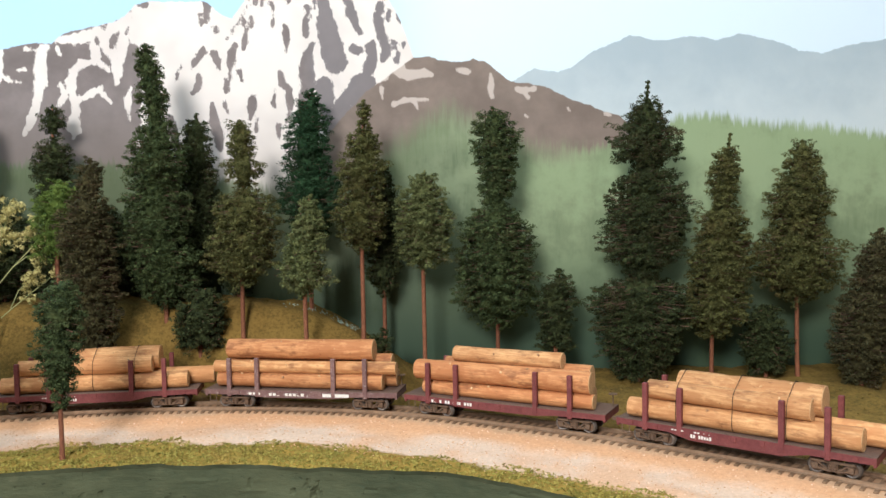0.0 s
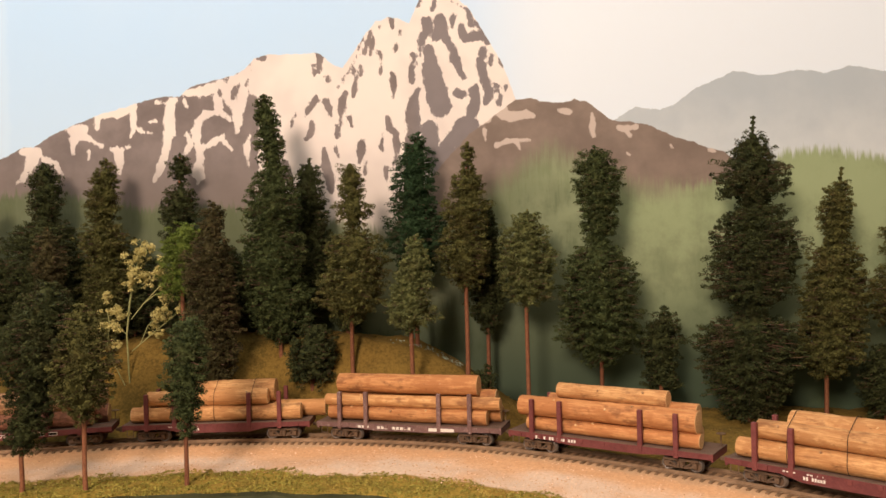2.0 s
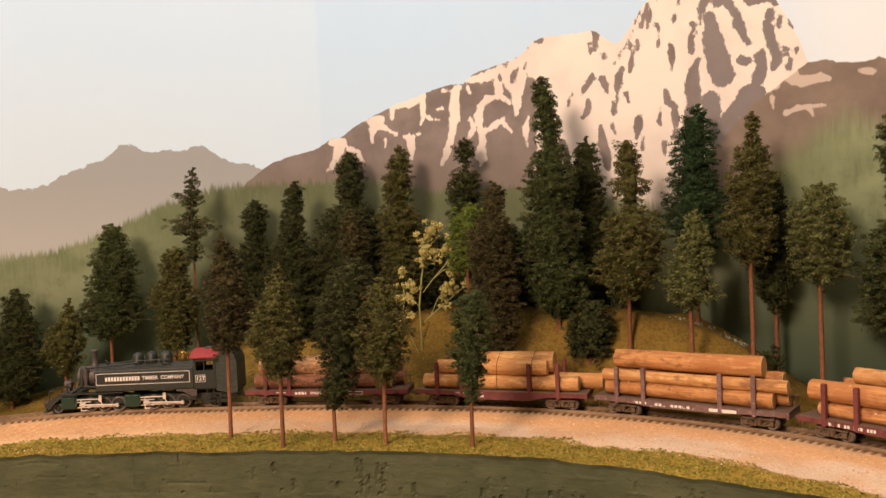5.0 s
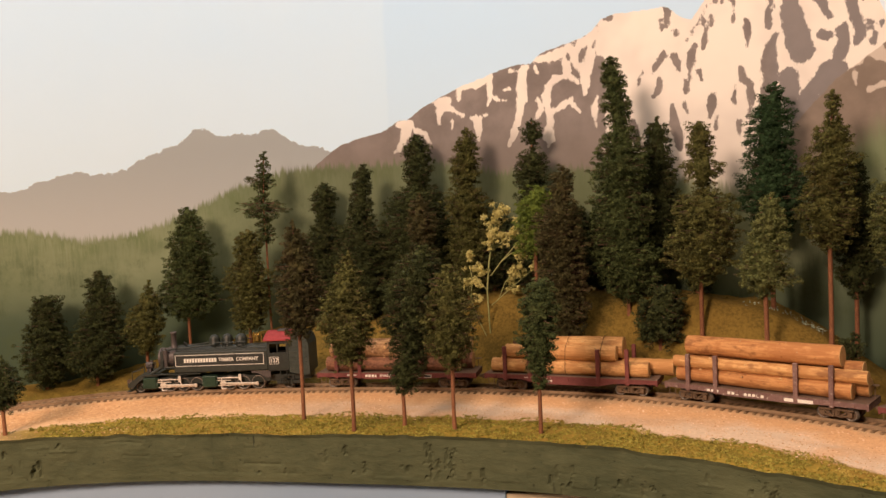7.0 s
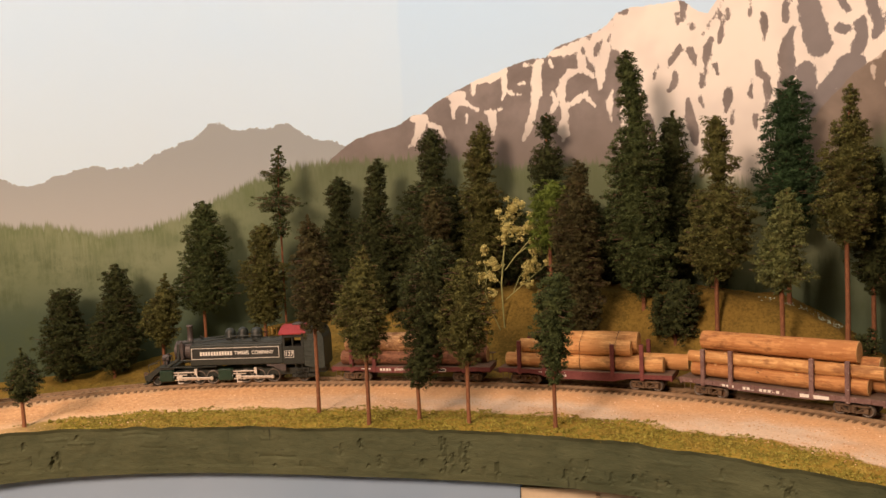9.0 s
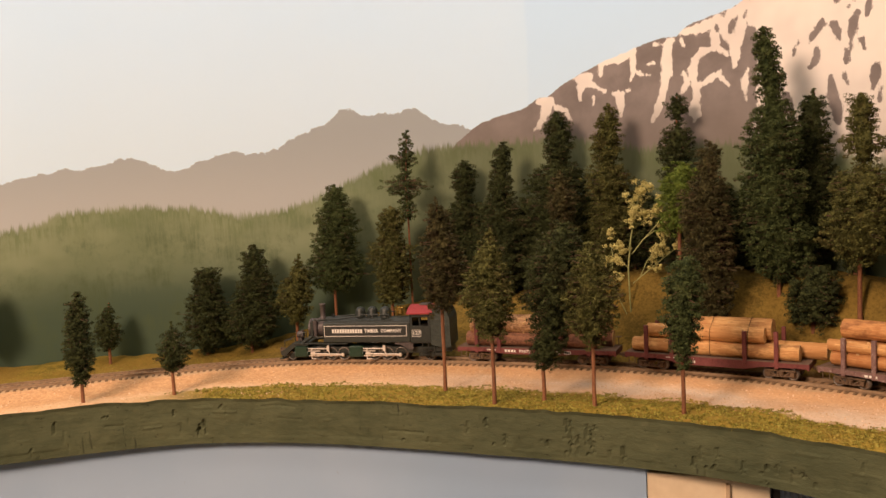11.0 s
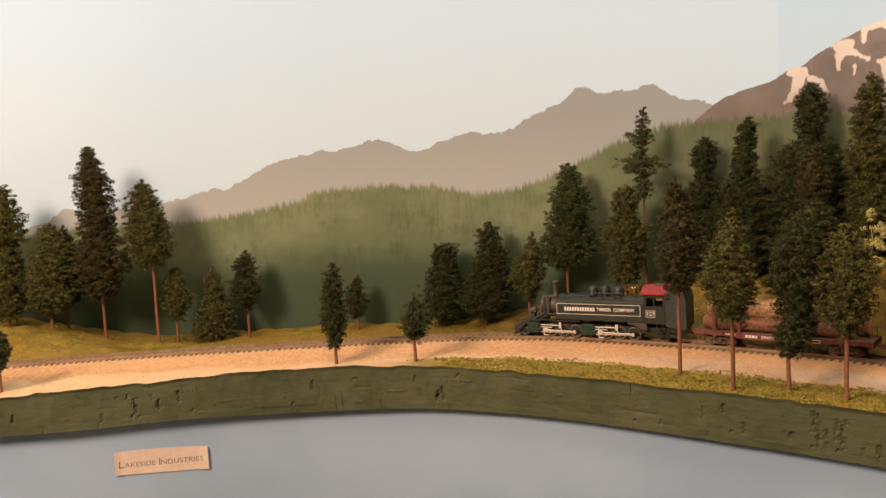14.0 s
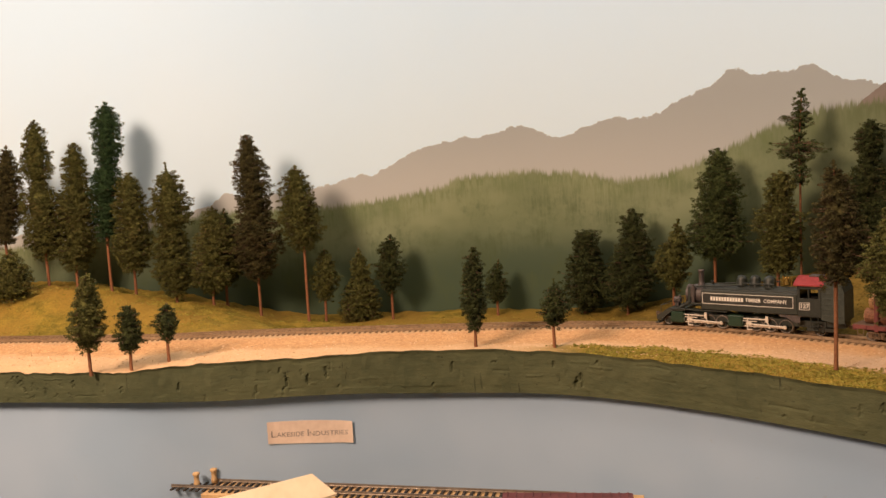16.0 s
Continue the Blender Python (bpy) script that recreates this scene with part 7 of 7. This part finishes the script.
def scatter():
    rng = np.random.default_rng(5)
    front = ground_points(rng, 10500, 0.30, 1.60, 0.066, 0.14, lambda x, y, s, q: q < to_edge(s) - 0.001 and q > 0.074 + 0.012 * noise.noise((x * 30, y * 30, 1.0)) and s < 1.50 + 0.1 * noise.noise((x * 20, y * 20, 3.0)))
    back = ground_points(rng, 11000, 0.30, TS[-1] - 0.15, -0.24, -0.022, lambda x, y, s, q: -q < to_wall(s) - 0.004 and noise.noise((x * 25, y * 25, 2.0)) > -0.25)
    # browner, darker copy of the turf for the right bank, tree shade in its colour
    earthy = leafy("shaded_bank_flock", (0.085, 0.065, 0.014), (0.25, 0.185, 0.045), (0.22, 0.13, 0.04))
    for name, pts, n, size, mat, label in (
        ("turf", front, 6, 0.0010, TURF, "short olive and mustard turf along the shelf edge"),
        ("meadow_turf", back[back[:, 3] > 1.5], 4, 0.0009, TURF, "mustard turf scattered over the mound"),
        ("bank_turf", back[back[:, 3] <= 1.5], 4, 0.0009, earthy, "thin brownish turf, darkened for shade, on the earthy bank"),
    ):
        v = np.concatenate([foliage(rng, p[:3] + (0, 0, 0.0002), np.array([0.0017, 0.0017, 0.0005]), n, size) for p in pts])
        ob = link(name, mesh_of(name, v, np.arange(len(v)).reshape(-1, 4)), mat)
        tagged(ob, label, "turf", kind="stuff")
    pts = ground_points(rng, 20000, 0.25, TS[-1] - 0.15, 0.017, 0.115, lambda x, y, s, q: q < min(to_edge(s) - 0.001, 0.085 + (0.04 if s > 1.38 else 0)) and (s < 1.30 or rng.random() < 0.35))
    size = rng.uniform(0.00025, 0.00075, len(pts)) * np.where(pts[:, 3] > 1.3, 1.25, 1.0)
    shape = np.array([(1, 0, 0), (-1, 0, 0), (0, 1, 0), (0, -1, 0), (0, 0, 1), (0, 0, -1)])
    v = pts[:, None, :3] + (shape[None] * rng.uniform(0.5, 1.2, (len(pts), 6, 1)) + rng.normal(0, 0.2, (len(pts), 6, 3))) * size[:, None, None]
    tri = np.array([(0, 2, 4), (2, 1, 4), (1, 3, 4), (3, 0, 4), (2, 0, 5), (1, 2, 5), (3, 1, 5), (0, 3, 5)])
    f = (tri[None] + 6 * np.arange(len(pts))[:, None, None]).reshape(-1, 3)
    ob = link("gravel", mesh_of("gravel", v.reshape(-1, 3), f), stone_material())
    tagged(ob, "pale tan gravel grains beside the track", "gravel", kind="stuff")
    teal = grainy("pale_teal_foam", (0.20, 0.36, 0.30), (0.50, 0.62, 0.52), 200, 0.9)
    pts = []
    for _ in range(150):
        az = math.radians(rng.uniform(6.0, 11.0))
        r = 0.715 + rng.normal(0, 0.012)
        x, y = -r * math.sin(az), r * math.cos(az)
        i = int(np.argmin((TRACK[:, 0] - x) ** 2 + (TRACK[:, 1] - y) ** 2))
        pts.append((x, y, ground_height(x, y, float((np.array([x, y]) - TRACK[i]) @ TN[i]), 0.15) + 0.001))
    v = np.concatenate([foliage(rng, np.array(p), np.array([0.0012, 0.0012, 0.0012]), 2, 0.0008) for p in pts])
    tagged(link("foam_flecks", mesh_of("foam_flecks", v, np.arange(len(v)).reshape(-1, 4)), teal), "pale teal foam flecks on the mound's crest", "flecks", kind="stuff")


scatter()


# ---- the lower deck: sign on the wall, siding, buildings ----
def low_wall(y_at):
    line, d, n = lower_line()
    i = int(np.argmin(np.abs(line[:, 1] - y_at) + (line[:, 0] > -0.5) * 9))
    return line[i], d[i], n[i]


def sign_card():
    paper = grainy("sign_paper", (0.62, 0.49, 0.40), (0.74, 0.60, 0.50), 40, 0.8, relief=0.1)
    ink = grainy("sign_ink", (0.15, 0.13, 0.125), (0.24, 0.21, 0.20), 90, 0.8)
    p, d, n = low_wall(0.1454)
    t = new("paper_sign")
    # x to the reader's right, y into the wall, z up
    r = Vector((-d[0], -d[1], 0))
    m = Matrix(((r.x, -n[0], 0, p[0] + n[0] * 0.0010), (r.y, -n[1], 0, p[1] + n[1] * 0.0010), (0, 0, 1, -0.0790), (0, 0, 0, 1)))
    def bend(u):
        return -0.0022 * max(0.0, (u - 0.8) / 0.2) ** 2 - 0.0012 * max(0.0, (0.12 - u) / 0.12) ** 2

    verts, faces = [], []
    cols = 24
    for layer in (0, 0.0004):
        for i in range(cols + 1):
            u = i / cols
            x = -0.0425 + 0.085 * u
            curl = bend(u)
            slope = 0.0025 - 0.006 * u
            top = 0.0105 + 0.0012 * math.sin(u * 3.1) + slope
            for z in (-0.0112 + slope, top):
                verts.append((x, curl + layer, z))
    k = 2 * (cols + 1)
    for i in range(cols):
        a = 2 * i
        faces += [(a, a + 2, a + 3, a + 1), (k + a, k + a + 1, k + a + 3, k + a + 2), (a + 1, a + 3, k + a + 3, k + a + 1), (a, k + a, k + a + 2, a + 2)]
    faces += [(0, 1, k + 1, k), (2 * cols, k + 2 * cols, k + 2 * cols + 1, 2 * cols + 1)]
    link("card", mesh_of("card", verts, faces), paper, t, "cream paper with a lifted corner")
    for body, x0, width, size, z in (("L", -0.0390, 0.0046, 9.4, 0.0010), ("AKESIDE", -0.0338, 0.0275, 6.6, 0.0008), ("I", -0.0030, 0.0011, 9.4, -0.0006), ("NDUSTRIES", -0.0010, 0.0385, 6.6, -0.0009)):
        cu = bpy.data.curves.new("lettering", "FONT")
        cu.body, cu.size, cu.extrude = body, size * MM, 0.00003
        cu.resolution_u = 2
        tmp = bpy.data.objects.new("tmp", cu)
        me = bpy.data.meshes.new_from_object(tmp)
        bpy.data.objects.remove(tmp)
        xs = [v.co.x for v in me.vertices]
        s = width / (max(xs) - min(xs))
        for v in me.vertices:
            v.co.z -= bend((x0 + (v.co.x - min(xs)) * s + 0.0425) / 0.085)
        ob = link("lettering", me, ink, t, "dark printed serif words")
        ob.matrix_local = Matrix.Translation((x0, -0.00012, z - 0.0035)) @ Matrix.Rotation(0.04, 4, "Y") @ Matrix(((1, 0, 0, 0), (0, 0, -1, 0), (0, 1, 0, 0), (0, 0, 0, 1))) @ Matrix.Translation((-min(xs) * s, 0, 0)) @ Matrix.Diagonal((s, 1, 1, 1))
    t.matrix_world = m @ Matrix.Diagonal((0.978, 1, 1.013, 1))
    tagged(t, "cream paper sign with printed words on the lower backdrop", "sign")


sign_card()

PLY = grainy("bare_plywood", (0.40, 0.25, 0.12), (0.62, 0.42, 0.22), 20, 0.8, stretch=(1, 6, 1))
BLACKTIE = grainy("dark_tie_plastic", (0.02, 0.018, 0.016), (0.05, 0.045, 0.04), 100, 0.7)
BRIGHTRAIL = grainy("nickel_rail", (0.30, 0.26, 0.22), (0.50, 0.45, 0.40), 90, 0.35, 0.8)
CREAM = grainy("cream_card_wall", (0.70, 0.56, 0.38), (0.82, 0.68, 0.48), 25, 0.8, relief=0.1)


def siding_place(s):
    a, b = np.array([-0.586, 0.318]), np.array([-0.838, -0.010])
    d = (b - a) / np.hypot(*(b - a))
    return tuple(a + d * s), tuple(d)


def lower_siding():
    bm = bmesh.new()
    (x, y), (dx, dy) = siding_place(0.20)
    m = Matrix.Translation((x, y, SIDING_Z)) @ Matrix.Rotation(math.atan2(dy, dx), 4, "Z")
    box(bm, (-0.27, -0.019, LOW_Z - SIDING_Z - 0.004), (0.140, 0.019, 0.0), 0.0005, m)
    tagged(part("siding_board", bm, PLY), "bare plywood strip under the lower siding", "board")
    make_track("siding_track", 0.0, 0.378, siding_place, 0.0068, "straight dark-tied siding ending on the lower deck", BLACKTIE, BRIGHTRAIL, SIDING_Z + 0.0002)
    for side in (-0.006, 0.006):
        (x, y), (dx, dy) = siding_place(0.345 + side)
        bm = bmesh.new()
        lathe(bm, [(0.0030, 0.0), (0.0030, 0.004), (0.0024, 0.006), (0.0026, 0.0105), (0.0034, 0.0115), (0.0034, 0.0135), (0.0020, 0.014)], Matrix.Translation((x - dy * side, y + dx * side, SIDING_Z + 0.0019)), 12)
        tagged(part("bumper_post", bm, PLY, smooth=True), "turned wooden bumper post on the siding end", "bumper post", "siding bumper posts")


lower_siding()


def hip_house(name, a, b, half, ridge_z, eave_z, label):
    """A small card building: walls and a hipped roof with its ridge from a to b."""
    t = new(name)
    tagged(t, label, "building")
    a, b = Vector((*a, 0)), Vector((*b, 0))
    d = (b - a).normalized()
    w = Vector((-d.y, d.x, 0))
    e = half * 1.05
    c = [a - d * half - w * e, b + d * half - w * e, b + d * half + w * e, a - d * half + w * e]
    verts = [(*v.xy, ridge_z) for v in (a, b)] + [(*v.xy, eave_z) for v in c] + [(*v.xy, eave_z - 0.0016) for v in c]
    faces = [(0, 1, 3, 2), (1, 4, 3), (0, 5, 4, 1), (0, 2, 5), (2, 3, 7, 6), (3, 4, 8, 7), (4, 5, 9, 8), (5, 2, 6, 9), (6, 7, 8, 9)]
    link("roof", mesh_of("roof", verts, faces), CREAM, t, "plain cream card roof")
    mid = (c[0] + c[2]) / 2
    g = [mid + (v - mid) * 0.9 for v in c]
    verts = [(*v.xy, z) for z in (LOW_Z - 0.003, eave_z - 0.001) for v in g]
    faces = [(k, (k + 1) % 4, 4 + (k + 1) % 4, 4 + k) for k in range(4)] + [(0, 1, 2, 3), (4, 5, 6, 7)]
    link("wall", mesh_of("wall", verts, faces), CREAM, t)


hip_house("card_house", (-0.624, 0.108), (-0.605, -0.02), 0.014, -0.0670, -0.083, "plain cream card building with a hipped roof")
hip_house("card_shed", (-0.61, -0.062), (-0.585, -0.10), 0.012, -0.0545, -0.068, "small pale yellow card shed with a pitched roof")


def boxcar(name, a, b, half, top, label):
    """A roof seen from above: ribbed, with a running board, on a plain car body."""
    t = new(name)
    tagged(t, label, "boxcar", "boxcars on the lower deck")
    paint = grainy(name + "_paint", (0.085, 0.022, 0.026), (0.15, 0.045, 0.050), 60, 0.7)
    a, b = Vector((*a, 0)), Vector((*b, 0))
    d = b - a
    size = d.length
    m = Matrix.Translation((*((a + b) / 2).xy, 0)) @ Matrix.Rotation(math.atan2(d.y, d.x), 4, "Z")
    bm = bmesh.new()
    box(bm, (-size / 2, -half, SIDING_Z + 0.006), (size / 2, half, top - 0.002), 0.0004, m)
    part("body", bm, paint, t)
    bm = bmesh.new()
    box(bm, (-size / 2 - 0.0005, -half - 0.0008, top - 0.002), (size / 2 + 0.0005, half + 0.0008, top - 0.0008), 0.0003, m)
    part("roof", bm, paint, t)
    for k in range(15):
        x = -size / 2 + size * (k + 0.5) / 15
        bm = bmesh.new()
        box(bm, (x - 0.0005, -half - 0.0005, top - 0.001), (x + 0.0005, half + 0.0005, top), 0.0002, m)
        part("roof_rib", bm, paint, t)
    bm = bmesh.new()
    box(bm, (-size / 2, -0.003, top), (size / 2, 0.003, top + 0.0012), 0.0002, m)
    part("running_board", bm, paint, t)
    for s in (-0.35, 0.35):
        bm = bmesh.new()
        box(bm, (s * size - 0.012, -half * 0.7, SIDING_Z), (s * size + 0.012, half * 0.7, SIDING_Z + 0.006), 0.0004, m)
        part("truck", bm, TRUCK, t)


bm = bmesh.new()
d0 = Matrix.Translation((-0.43, 0.335, SIDING_Z)) @ Matrix.Rotation(math.atan2(0.222, 0.190), 4, "Z")
box(bm, (-0.20, -0.03, LOW_Z - SIDING_Z - 0.004), (0.20, 0.03, 0.0), 0.0005, d0)
tagged(part("siding_board", bm, PLY), "bare plywood strip under the boxcars", "board")
boxcar("boxcar", (-0.520, 0.226), (-0.468, 0.308), 0.0155, -0.0782, "dark red ribbed-roof boxcar on the lower deck")
boxcar("boxcar", (-0.400, 0.392), (-0.330, 0.448), 0.0155, -0.0785, "dark red-brown boxcar roof on the lower deck")


def storefront():
    t = new("card_storefront")
    tagged(t, "cream card storefront with a dark green sign panel", "building")
    green = grainy("sign_green", (0.012, 0.045, 0.018), (0.022, 0.070, 0.030), 60, 0.6)
    tan = grainy("tan_post", (0.45, 0.32, 0.20), (0.58, 0.42, 0.27), 50, 0.8)
    m = Matrix.Translation((-0.271, 0.5055, 0)) @ Matrix.Rotation(math.atan2(0.030, 0.080), 4, "Z")
    for name, lo, hi, mat, label, bev in (
        ("wall", (0.0, 0.0, LOW_Z - 0.003), (0.086, 0.022, -0.046), CREAM, "", 0.0005),
        ("ledge", (0.0, -0.004, -0.0668), (0.0555, 0.0, -0.0645), CREAM, "slanting cream ledge", 0.0004),
        ("sign_board", (0.0, -0.002, -0.086), (0.055, -0.0002, -0.0685), green, "dark green sign board", 0.0003),
        ("corner_post", (0.0565, -0.003, LOW_Z - 0.003), (0.0595, 0.0, -0.050), tan, "tan corner post", 0.0004),
    ):
        bm = bmesh.new()
        box(bm, lo, hi, bev, m)
        if name in ("ledge", "sign_board"):
            bmesh.ops.rotate(bm, cent=m @ Vector((0.0555, 0, -0.0645)), matrix=Matrix.Rotation(-0.10, 3, (m.to_3x3() @ Vector((0, 1, 0)))), verts=bm.verts)
        part(name, bm, mat, t, label)
    bm = bmesh.new()
    bmesh.ops.create_circle(bm, cap_ends=True, segments=24, radius=1, matrix=m @ Matrix.Translation((0.030, -0.0026, -0.080)) @ Matrix.Rotation(math.radians(90), 4, "X") @ Matrix.Diagonal((0.019, 0.0065, 1, 1)))
    r = bmesh.ops.extrude_face_region(bm, geom=list(bm.faces))
    bmesh.ops.translate(bm, vec=m.to_3x3() @ Vector((0, 0.0004, 0)), verts=[v for v in r["geom"] if isinstance(v, bmesh.types.BMVert)])
    part("sign_oval", bm, CREAM, t, "pale oval on the sign board")
    # corrugated grey-blue shed beside it
    t = new("corrugated_shed")
    tagged(t, "grey-blue corrugated shed with a dark corner", "building")
    steel = grainy("corrugated_steel", (0.22, 0.27, 0.34), (0.34, 0.39, 0.46), 40, 0.5, 0.3)
    bm = bmesh.new()
    box(bm, (0.0875, 0.006, LOW_Z - 0.003), (0.0925, 0.02, -0.048), 0.0004, m)
    part("corner_trim", bm, BLACKTIE, t)
    for k in range(16):
        bm = bmesh.new()
        x = 0.0935 + 0.0042 * k
        rod(bm, m @ Vector((x, 0.012, LOW_Z - 0.003)), m @ Vector((x, 0.012, -0.048)), 0.0023, None, 8)
        part("corrugation", bm, steel, t)


storefront()
